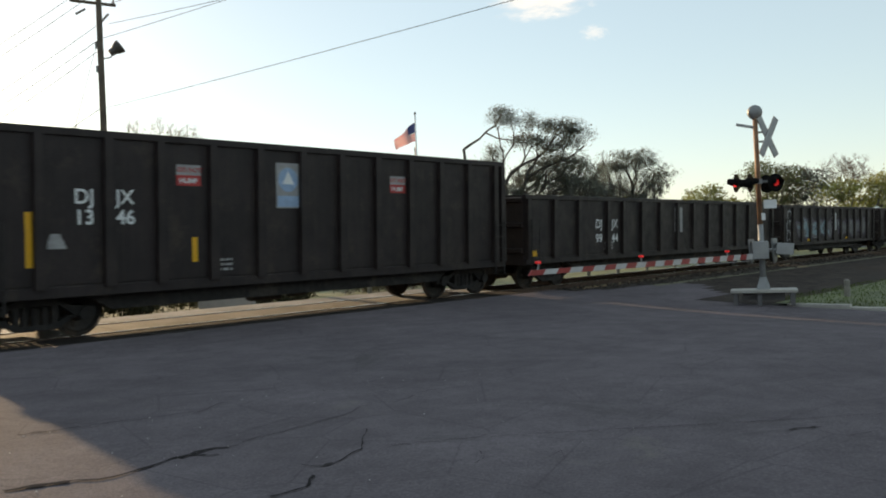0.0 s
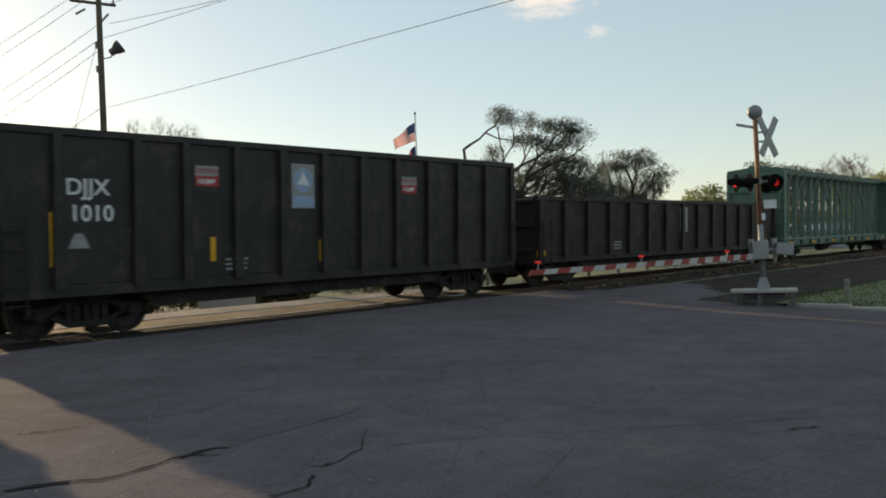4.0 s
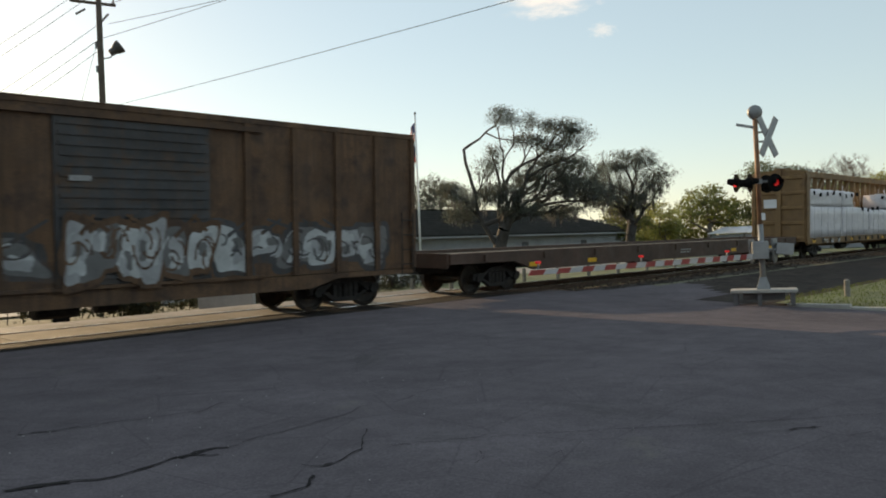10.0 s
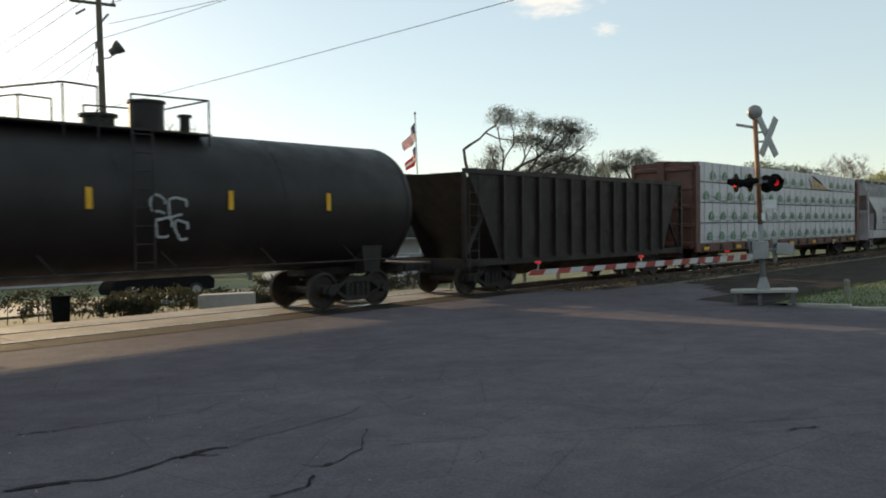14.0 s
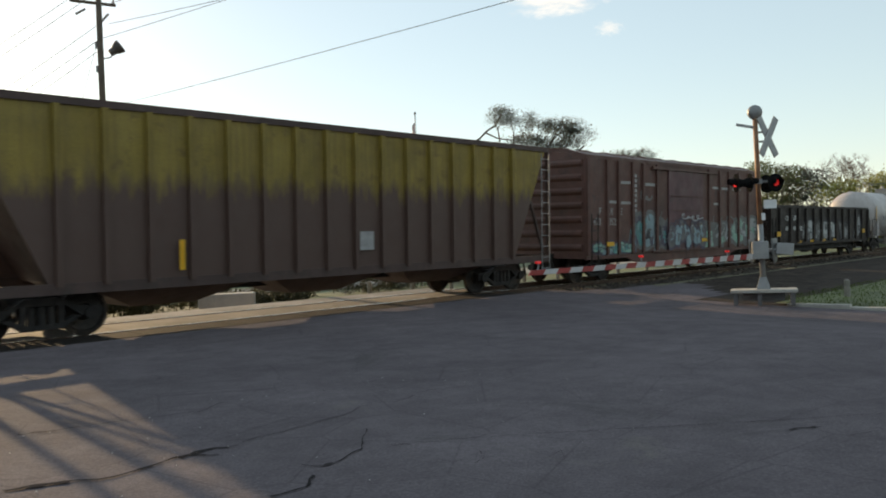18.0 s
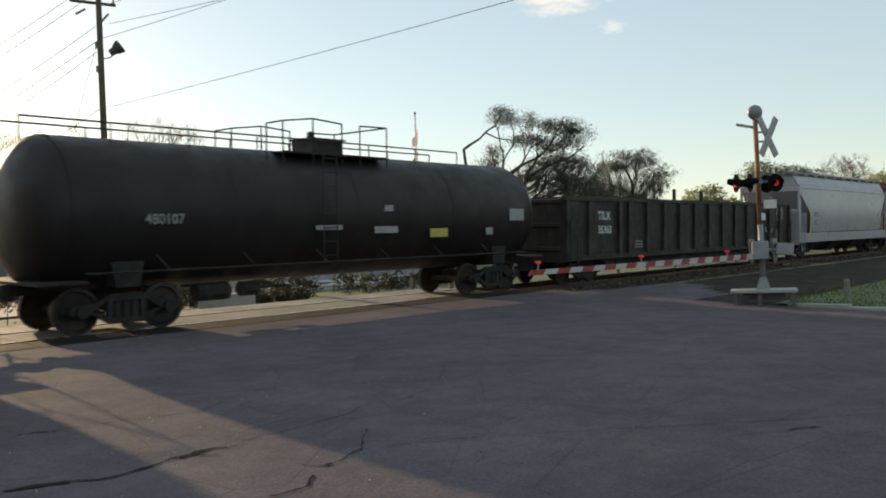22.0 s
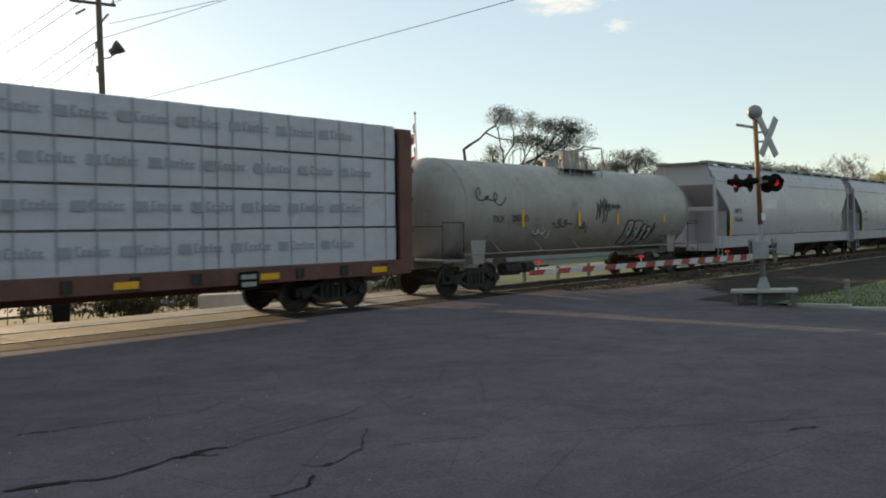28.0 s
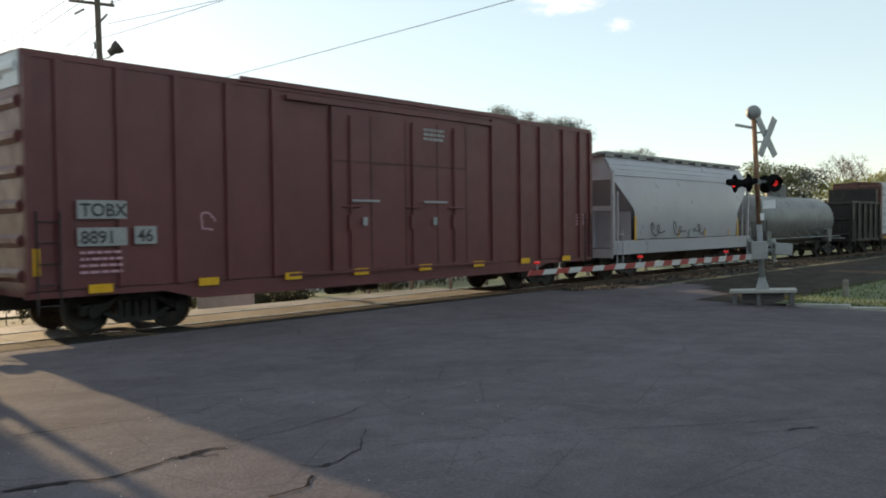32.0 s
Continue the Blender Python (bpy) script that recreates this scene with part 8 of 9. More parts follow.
# its great limbs: one rises to an elbow, two cross the crown, one lies low over the roof, one reaches over the flagpole
OAK_LIMBS = [[(-0.7, 2.7, 0.0), (-1.5, 4.3, 0.1), (-1.9, 6.5, 0.1), (-2.4, 8.4, 0.1), (-2.5, 9.5, 0.1), (-1.9, 9.9, 0.2), (-1.2, 10.3, 0.2), (-0.6, 10.9, 0.2), (0.1, 11.3, 0.2), (0.5, 12.0, 0.3), (0.8, 12.6, 0.3)],
             [(0.1, 3.8, 0.2), (0.2, 6.0, 0.4), (0.1, 7.6, 0.5), (-0.2, 8.9, 0.7), (0.1, 9.5, 0.9)],
             [(0.4, 3.2, -0.2), (2.0, 4.3, -0.5), (4.0, 4.9, -0.7), (5.8, 5.0, -1.0), (7.8, 5.1, -1.2)],
             [(0.3, 4.0, -0.1), (1.1, 5.5, -0.3), (2.5, 7.0, -0.4), (3.6, 7.7, -0.5), (5.5, 8.3, -0.7), (6.9, 9.3, -0.8)],
             [(0.2, 5.8, -0.0), (1.2, 7.5, -0.1), (2.1, 8.1, -0.1), (3.5, 8.7, -0.2), (4.1, 9.3, -0.2), (4.5, 9.9, -0.3), (5.1, 10.8, -0.3)],
             [(-0.9, 3.1, 0.2), (-1.8, 4.5, 0.3), (-2.7, 5.6, 0.5), (-3.6, 6.1, 0.6), (-4.4, 6.5, 0.8)],
             [(-0.7, 10.7, -0.1), (0.2, 10.2, -0.3), (1.3, 10.0, -0.4), (2.2, 10.4, -0.6)]]
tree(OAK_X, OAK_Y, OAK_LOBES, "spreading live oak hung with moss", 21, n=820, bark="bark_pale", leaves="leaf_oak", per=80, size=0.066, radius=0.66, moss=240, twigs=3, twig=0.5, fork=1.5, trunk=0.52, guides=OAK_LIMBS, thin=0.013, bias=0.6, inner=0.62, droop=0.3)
tree(77.9, 55.1, [(-0.0, 9.3, 2.5, 1.7), (-2.1, 7.9, 2.0, 1.1), (2.3, 8.7, 2.3, 1.3), (0.6, 7.0, 3.3, 1.2), (-3.6, 7.4, 0.9, 0.7), (4.5, 7.6, 1.6, 1.0)], "dark oak behind the depot roof", 22, n=420, leaves="leaf_oak", per=22, size=0.11, radius=0.7, moss=70, fork=3.0, trunk=0.35)
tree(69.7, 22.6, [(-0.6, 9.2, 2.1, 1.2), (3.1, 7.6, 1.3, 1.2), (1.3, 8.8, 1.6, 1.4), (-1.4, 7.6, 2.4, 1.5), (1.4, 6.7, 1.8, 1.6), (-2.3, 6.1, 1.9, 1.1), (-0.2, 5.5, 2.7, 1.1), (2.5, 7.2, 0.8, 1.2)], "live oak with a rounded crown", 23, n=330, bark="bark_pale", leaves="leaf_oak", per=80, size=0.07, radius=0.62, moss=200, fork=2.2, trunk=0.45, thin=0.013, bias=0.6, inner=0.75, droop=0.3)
tree(78.5, 23.5, [(-0.4, 3.6, 1.9, 2.0), (-1.4, 1.9, 1.8, 1.1), (0.8, 2.4, 1.4, 1.2)], "bushy yellow-green leafy tree", 24, n=190, leaves="leaf_yellow", per=24, size=0.15, radius=0.6, fork=0.7, trunk=0.15)
tree(73.5, 24.9, [(0.2, 5.2, 1.6, 1.0), (-0.9, 4.3, 1.5, 0.9), (0.6, 3.4, 1.7, 0.9)], "small leafy dark green tree", 25, n=200, leaves="leaf_lime", per=18, size=0.12, radius=0.55, fork=1.4, trunk=0.15)
# the far row
FAR = dict(radius=0.8, size=0.17, fork=2.4, trunk=0.3, twigs=1)
tree(100.8, 22.2, [(0.0, 9.7, 2.1, 1.1), (2.8, 9.1, 2.3, 1.0), (-1.0, 8.3, 2.4, 1.5), (2.0, 7.3, 3.4, 1.7), (0.5, 5.0, 3.4, 1.8)], "dark green leafy tree in a row", 30, n=330, leaves="leaf_green", per=18, **FAR)
tree(106.0, 19.7, [(-0.3, 9.2, 2.1, 1.0), (1.8, 8.7, 2.0, 1.0), (0.3, 7.3, 3.2, 1.8), (0.0, 4.8, 3.2, 1.8)], "olive green leafy tree in a row", 31, n=300, leaves="leaf_oak", per=18, **FAR)
tree(113.3, 16.3, [(-1.0, 9.8, 2.2, 1.4), (1.9, 9.8, 2.0, 1.5), (0.4, 8.2, 2.9, 1.4)], "bare tree above the far row", 32, n=260, leaves="leaf_brown", per=1, size=0.1, twigs=4, twig=0.8, fork=5.0, trunk=0.25, rise=0.4, thin=0.016)
tree(107.4, 15.2, [(-0.7, 6.9, 3.1, 1.4), (1.7, 6.5, 2.7, 1.5), (4.1, 7.0, 2.4, 1.2), (1.0, 4.3, 4.0, 1.8)], "yellow-green leafy tree in a row", 33, n=300, leaves="leaf_yellow", per=18, **FAR)
tree(108.6, 10.8, [(0.0, 7.4, 2.0, 1.1), (2.0, 7.6, 2.7, 1.7), (1.0, 5.0, 3.2, 1.8)], "yellowing leafy tree in a row", 34, n=260, leaves="leaf_yellow", per=18, **FAR)
tree(112.0, 4.0, [(0.0, 7.8, 2.4, 1.6), (2.6, 7.4, 2.7, 1.7), (1.0, 5.0, 3.4, 1.8)], "leafy green tree in a row", 35, n=260, leaves="leaf_lime", per=18, **FAR)
tree(96.5, 27.0, [(0.0, 6.6, 2.4, 1.4), (-2.0, 5.0, 2.2, 1.6), (1.8, 4.6, 2.2, 1.6)], "leafy green tree beyond the sheds", 36, n=240, leaves="leaf_lime", per=18, **FAR)


def woods(name, stretch, height, material, count, seed, label, size=0.3):
    """A belt of far undergrowth and trees: nobody could count its leaves."""
    rnd = random.Random(seed)
    (x0, y0), (x1, y1) = stretch
    cs = []
    for _ in range(count):
        k = rnd.random()
        h = height * (0.62 + 0.5 * noise.noise((k * 9 + seed, 0.3, seed)))
        z = h * rnd.random() ** 0.8
        cs.append(Vector((x0 + (x1 - x0) * k + rnd.uniform(-2, 2), y0 + (y1 - y0) * k + rnd.uniform(-2, 2), z - 0.36)))
    ob = part(name, leaf_mesh(name, cs, rnd, material, size, 22, 0.9), "")
    tagged(ob, label, "woods", kind="stuff")


woods("undergrowth", ((22, 66), (46, 62)), 8.5, "leaf_brown", 1000, 5, "brown leafless undergrowth behind the building", 0.2)
woods("undergrowth", ((24, 80), (58, 72)), 8.5, "leaf_oak", 1000, 6, "dull green undergrowth behind the depot", 0.22)
woods("undergrowth", ((44, 66), (62, 62)), 4.6, "leaf_oak", 330, 12, "dull green undergrowth behind the depot", 0.2)
woods("far_woods", ((60, 85), (125, 48)), 7.0, "leaf_oak", 900, 7, "distant grey-green woods", 0.3)
woods("far_woods", ((92, 36), (150, -8)), 7.6, "leaf_lime", 1100, 8, "distant green and yellow woods", 0.26)
woods("far_woods", ((98, 24), (140, -14)), 4.6, "leaf_yellow", 700, 9, "distant yellowing scrub", 0.22)
woods("far_woods", ((-60, 95), (40, 90)), 7.5, "leaf_oak", 520, 10, "distant grey-green woods", 0.35)
woods("far_woods", ((150, -10), (160, -90)), 8.0, "leaf_oak", 420, 11, "distant grey-green woods", 0.4)

# added belts out of view, beside and behind the camera, block low sky light
for k, (a, b) in enumerate((((-90, 95), (-95, 0)), ((-95, 0), (-80, -80)), ((-80, -80), (0, -85)), ((0, -85), (80, -80)), ((80, -80), (155, -90)))):
    woods("far_woods", (a, b), 17.0, "leaf_oak", 700, 20 + k, "unseen tall woods added to cut the low sky light", 0.75)


# ---- buildings ----
def wall_box(name, parent, x0, x1, y0, y1, z0, z1, material, holes=(), thick=0.25):
    """A wall in the x-z plane with openings through it; holes are (x0, x1, z0, z1)."""
    bm = bmesh.new()
    xs = sorted({x0, x1, *[v for h in holes for v in h[:2]]})
    zs = sorted({z0, z1, *[v for h in holes for v in h[2:]]})
    for xa, xb in zip(xs, xs[1:]):
        for za, zb in zip(zs, zs[1:]):
            cx, cz = (xa + xb) / 2, (za + zb) / 2
            if not any(h[0] < cx < h[1] and h[2] < cz < h[3] for h in holes):
                box(bm, xa, xb, y0, y1, za, zb)
    bmesh.ops.remove_doubles(bm, verts=bm.verts, dist=0.0005)
    return part(name, bm, material, parent)


def window(parent, x0, x1, z0, z1, y, dark=True):
    bm = bmesh.new()
    f = 0.09
    for a, b, c, d in ((x0, x1, z0, z0 + f), (x0, x1, z1 - f, z1), (x0, x0 + f, z0 + f, z1 - f), (x1 - f, x1, z0 + f, z1 - f), (x0 + f, x1 - f, (z0 + z1) / 2 - 0.035, (z0 + z1) / 2 + 0.035)):
        box(bm, a, b, y + 0.03, y + 0.12, c, d)
    w = part("window", bm, "frame_grey" if dark else "trim_white", parent, "recessed sash window")
    bm = bmesh.new()
    box(bm, x0 + 0.05, x1 - 0.05, y + 0.07, y + 0.085, z0 + 0.05, z1 - 0.05)
    part("pane", bm, "window_glass", w)
    bm = bmesh.new()
    box(bm, x0 - 0.08, x1 + 0.08, y - 0.07, y + 0.05, z0 - 0.09, z0)
    part("sill", bm, "trim_white", w)


def white_building():
    b = tagged(new("white_building"), "white two-storey commercial building with small dark windows", "building")
    # x runs along the front from the corner, y into the building
    ang = math.degrees(math.atan2(2.71, -6.45))
    b.matrix_basis = pose(30.33, 46.47, -0.36, 0, 0, ang + 180)
    holes = []
    for k in range(12):
        cx = -1.15 - k * 1.93 - (0.2 if k > 1 else 0)
        holes.append((cx - 0.36, cx + 0.36, 2.95, 4.65))
        holes.append((cx - 0.36, cx + 0.36, 0.8, 2.0))
    wall_box("front_wall", b, -24, 0, 0, 0.3, 0, 6.5, "stucco_white", holes)
    for h in holes:
        window(b, *h, 0.12)
    bm = bmesh.new()
    box(bm, -24, -23.7, 0.302, 12, 0, 6.5)
    box(bm, -0.3, 0, 0.302, 12, 0, 6.5)
    box(bm, -23.698, -0.302, 11.7, 12, 0, 6.5)
    part("side_wall", bm, "stucco_white", b)
    bm = bmesh.new()
    box(bm, -23.69, -0.31, 0.31, 11.69, 6.0, 6.2)
    part("roof", bm, "roof_dark", b)
    bm = bmesh.new()
    box(bm, -24.1, 0.1, -0.08, -0.002, 6.3, 6.55)
    part("cornice", bm, "stucco_white", b)
    bm = bmesh.new()
    box(bm, -17.2, -16.5, 1.0, 1.8, 6.2, 6.9)
    part("chimney", bm, "stucco_white", b)
    bm = bmesh.new()
    box(bm, -0.75, -0.1, -0.35, -0.003, 3.0, 3.5)
    part("electric_meter", bm, "galv", b)


def depot():
    d = tagged(new("depot"), "long white depot with a dark gabled roof", "building")
    d.location = (51.0, 44.3, -0.36)
    L, w, eave, ridge, over = 42.0, 8.3, 3.05, 5.72, 0.9
    drop = (ridge - eave) / w
    bm = bmesh.new()
    pts = [(-w, 0), (w, 0), (w, eave), (0, ridge - 0.1), (-w, eave)]
    loft(bm, [[(0, y, z) for y, z in pts], [(0.25, y, z) for y, z in pts]])
    part("gable_wall", bm, "siding_white", d)
    for k in range(22):
        z = 0.3 + k * 0.22
        hw = w if z < eave else w * (ridge - z) / (ridge - eave)
        bm = bmesh.new()
        box(bm, -0.02, -0.001, -hw + 0.15, hw - 0.15, z, z + 0.02)
        part("siding_board", bm, "siding_white", d)
    bm = bmesh.new()
    tube(bm, (-0.05, 0.8, 1.48), (-0.003, 0.8, 1.48), 0.55, seg=20)
    part("wreath", bm, "frame_dark", d, "dark round wreath on the gable")
    bm = bmesh.new()
    box(bm, -0.04, -0.021, -0.8, 2.5, 2.25, 2.48)
    part("name_board", bm, "logo_grey", d, "grey board, its words too far to read")
    bm = bmesh.new()
    box(bm, -0.06, -0.021, 1.4, 1.75, 3.2, 3.5)
    part("vent", bm, "frame_dark", d)
    for y in (-2.4, 4.36):
        bm = bmesh.new()
        box(bm, -0.4, -0.021, y - 0.12, y + 0.12, 1.05, 1.45)
        part("wall_lamp", bm, "frame_dark", d)
    holes = [(19.6, 20.8, 0.9, 2.0), (31.0, 32.2, 0.9, 2.0)]
    wall_box("long_wall", d, 0.26, L, -w, -w + 0.25, 0, eave, "siding_white", holes)
    for h in holes:
        window(d, *h, -w + 0.04)
    bm = bmesh.new()
    box(bm, 0.26, L, w - 0.25, w, 0, eave)
    part("rear_wall", bm, "siding_white", d)
    bm = bmesh.new()
    box(bm, L + 0.002, L + 0.25, -w, w, 0, eave)
    part("end_wall", bm, "siding_white", d)
    # two long slopes and a hipped far end
    low, hip = eave - drop * over, 5.5
    e = w + over
    for s in (-1, 1):
        bm = bmesh.new()
        top = [(-0.8, 0, ridge), (L - hip, 0, ridge), (L + over, s * e, low), (-0.8, s * e, low)]
        loft(bm, [top, [(x, y, z + 0.13) for x, y, z in top]])
        part("roof_slope", bm, "roof_dark", d, "dark shingle roof slope")
        for k in range(12):
            f0 = (k + 0.5) / 12
            bm = bmesh.new()
            y0, z0 = s * e * f0, ridge + (low - ridge) * f0
            bar(bm, (-0.78, y0, z0 + 0.135), (L - hip + (hip + over) * f0 - 0.1, y0, z0 + 0.135), 0.05, 0.02)
            part("shingle_course", bm, "roof_dark", d)
        bm = bmesh.new()
        loft(bm, [[(x, 0, ridge - 0.14), (x, s * e, low - 0.14), (x, s * e, low + 0.14), (x, 0, ridge + 0.14)] for x in (-0.86, -0.801)])
        part("barge_board", bm, "frame_grey", d, "weathered grey barge board")
        bm = bmesh.new()
        box(bm, -0.79, L + over, s * e - 0.02, s * e + 0.02, low - 0.16, low - 0.002)
        part("fascia", bm, "trim_dull", d)
    bm = bmesh.new()
    top = [(L - hip, 0, ridge), (L + over, -e, low), (L + over, e, low)]
    loft(bm, [top, [(x, y, z + 0.128) for x, y, z in top]])
    part("hip_slope", bm, "roof_dark", d, "dark shingle roof slope")
    bm = bmesh.new()
    box(bm, -0.8, L - hip, -0.12, 0.12, ridge + 0.12, ridge + 0.18)
    part("ridge_cap", bm, "roof_dark", d)


def shed(x, y, w, dpt, eave, ridge, rz):
    s = tagged(new("open_shed"), "low open shed with a pale metal roof", "shed", "sheds beyond the track")
    s.matrix_basis = pose(x, y, -0.36, 0, 0, rz)
    for sy in (-1, 1):
        bm = bmesh.new()
        loft(bm, [[(xx, 0, ridge), (xx, sy * dpt / 2, eave), (xx, sy * dpt / 2, eave + 0.06), (xx, 0, ridge + 0.06)] for xx in (-w / 2, w / 2)])
        part("roof_slope", bm, "roof_metal", s)
    for sx in (-1, 0, 1):
        for sy in (-1, 1):
            bm = bmesh.new()
            box(bm, sx * (w / 2 - 0.2) - 0.08, sx * (w / 2 - 0.2) + 0.08, sy * (dpt / 2 - 0.3) - 0.08, sy * (dpt / 2 - 0.3) + 0.08, 0, eave)
            part("post", bm, "wood_post", s)
    bm = bmesh.new()
    box(bm, -w / 2 + 0.3, w / 2 - 0.3, dpt / 2 - 0.5, dpt / 2 - 0.35, 0, eave - 0.1)
    part("rear_wall", bm, "siding_white", s)


white_building()
depot()
shed(92.5, 19.5, 9, 6, 2.0, 2.7, 80)
shed(95.5, 11.5, 8, 6, 1.9, 2.6, 80)


# ---- poles, wires, flags, lamps ----
def utility_pole():
    p = tagged(new("utility_pole"), "tall wooden utility pole with a crossarm and floodlight", "utility pole")
    p.matrix_basis = pose(18.40, 21.14, -0.36)
    bm = bmesh.new()
    tube(bm, (0.0, 0, -0.2), (0, 0, 15.0), 0.17, 0.125, 14)
    part("pole", bm, "wood_pole", p, smooth=True)
    bm = bmesh.new()
    d = Vector((0.80, -0.55, 0)).normalized()
    bar(bm, Vector((0, 0, 13.95)) - d * 1.25, Vector((0, 0, 13.75)) + d * 0.75, 0.1, 0.12)
    part("crossarm", bm, "wood_pole", p)
    for k, z in ((-1.2, 14.05), (-0.65, 14.0), (0.65, 13.9)):
        bm = bmesh.new()
        c = d * k + Vector((0, 0, z))
        for j in range(3):
            tube(bm, c + Vector((0, 0, -0.06 + j * 0.06)), c + Vector((0, 0, -0.02 + j * 0.06)), 0.055, 0.035, 10)
        part("insulator", bm, "galv", p)
    bm = bmesh.new()
    for a, b in (((-0.5, 0.30, 13.55), (-0.85, 0.55, 13.3)), ((0.1, -0.05, 13.0), (0.35, -0.22, 13.35)), ((-0.15, 0.1, 12.0), (-0.15, 0.1, 11.7)), ((-0.15, 0.1, 10.9), (-0.15, 0.1, 10.6))):
        part("fitting", tube(bmesh.new(), a, b, 0.05, seg=6), "galv", p)
    lamp = part("floodlight_arm", tube(bmesh.new(), (0, 0, 11.22), (0.36, -0.25, 11.3), 0.03, seg=8), "galv", p)
    bm = bmesh.new()
    loft(bm, [[(r * math.cos(k * math.tau / 18), y, r * 0.9 * math.sin(k * math.tau / 18)) for k in range(18)] for r, y in ((0.05, 0.33), (0.15, 0.32), (0.19, 0.27), (0.20, 0.10), (0.23, 0.06), (0.31, -0.08), (0.355, -0.24), (0.36, -0.28), (0.33, -0.28), (0.2, -0.1))])
    part("floodlight", bm, "frame_dark", lamp, "dark floodlight head", at=Matrix.Translation((0.56, -0.38, 11.68)) @ pose(0, 0, 0, -38, 0, 62))
    part("yoke", tube(bmesh.new(), (0.34, -0.24, 11.29), (0.50, -0.34, 11.52), 0.035, seg=8), "galv", lamp)
    return p


def wire(points, sag, r=0.012, label="thin dark overhead power wire"):
    bm = bmesh.new()
    path = []
    for a, b in zip(points, points[1:]):
        a, b = Vector(a), Vector(b)
        n = 16
        path += [a + (b - a) * (i / n) + Vector((0, 0, -4 * sag * (i / n) * (1 - i / n))) for i in range(n + (b == Vector(points[-1])))]
    rings = []
    for i, p in enumerate(path):
        d = (path[min(i + 1, len(path) - 1)] - path[max(i - 1, 0)]).normalized()
        side = d.cross(Vector((0, 0, 1))).normalized()
        up = side.cross(d)
        rings.append([p + (side * math.cos(k * math.tau / 5) + up * math.sin(k * math.tau / 5)) * r for k in range(5)])
    loft(bm, rings)
    tagged(part("overhead_wire", bm, "cable", None), label, "wire", "wires at the utility pole")


utility_pole()
PX, PY = 18.40, 21.14
wire(((PX, PY, 8.54), (18.9, -45, 8.5)), 0.42, 0.011)
wire(((PX + 0.3, PY - 0.3, 12.5), (27, -38, 12.7)), 1.0)
wire(((PX + 0.45, PY - 0.3, 13.5), (22.5, -40, 13.4)), 0.9)
wire(((PX, PY, 11.8), (20.6, -40, 11.9)), 0.7)
wire(((PX - 0.95, PY + 0.65, 13.75), (16.5, 90, 13.6)), 1.3)
wire(((PX - 0.5, PY + 0.35, 13.6), (17.2, 90, 13.0)), 1.4)
wire(((PX, PY + 0.1, 12.5), (17.0, 80, 9.5)), 1.3)
wire(((PX, PY + 0.1, 11.8), (17.5, 80, 8.6)), 1.3)
wire(((PX, PY + 0.1, 11.3), (18.5, 75, 8.2)), 1.2)
wire(((PX, PY + 0.1, 8.6), (20.0, 49.0, 6.0)), 0.25, 0.014)
wire(((PX - 0.1, PY, 11.8), (18.0, 25.4, 5.0)), 0.02, 0.009, "slack service wire down the pole")


def flagpole():
    p = tagged(new("flagpole"), "tall white flagpole beside the depot", "flagpole")
    p.location = (43.4, 24.82, -0.36)
    bm = bmesh.new()
    tube(bm, (0, 0, 0), (0, 0, 11.45), 0.085, 0.05, 12)
    part("pole", bm, "trim_white", p, smooth=True)
    bm = bmesh.new()
    bmesh.ops.create_uvsphere(bm, u_segments=12, v_segments=8, radius=0.1)
    part("finial", bm, "galv", p, at=(0, 0, 11.5))
    bm = bmesh.new()
    tube(bm, (0, 0, 0.0), (0, 0, 0.35), 0.25, 0.2, 14)
    part("base_collar", bm, "concrete", p)
    return p


def flag(name, z, w, h, stripes, canton, label):
    """A flag as a rigid waving sheet whose hoist is at its origin; it flies towards +x."""
    f = tagged(new(name), label, "flag", "flags on the pole")
    n = 16

    def shape(u, v):
        return (u * w * (0.78 - 0.05 * v), 0.16 * u * math.sin(u * 7.5 + v * 1.3) * w * 0.8, -v * h * (1 - 0.45 * u) - (0.45 * u + 0.4 * u * u) * h)
    for v0, v1, key in stripes:
        bm = bmesh.new()
        u_start = canton[0] if v1 <= canton[1] + 0.01 else 0.0
        rows = []
        for v in (v0, v1):
            rows.append([shape(u_start + (1 - u_start) * i / n, v) for i in range(n + 1)])
        loft(bm, rows, closed=False)
        part("stripe", bm, key, f, smooth=True)
    bm = bmesh.new()
    rows = [[shape(canton[0] * i / 8, canton[1] * j / 4) for i in range(9)] for j in range(5)]
    loft(bm, rows, closed=False)
    part("canton", bm, "flag_blue", f, smooth=True)
    return f


flagpole()
FLAGS = [(flag("flag", 10.9, 2.2, 1.35, [(k / 13, (k + 1) / 13, "flag_white" if k % 2 else "flag_red") for k in range(13)], (0.4, 7 / 13), "red and white striped flag with a blue canton"), 10.85),
         (flag("flag", 9.4, 2.15, 1.25, [(0, 0.36, "flag_red"), (0.36, 0.66, "flag_white"), (0.66, 1.0, "flag_red")], (0.3, 0.66), "red flag with a white band and blue canton"), 9.2)]


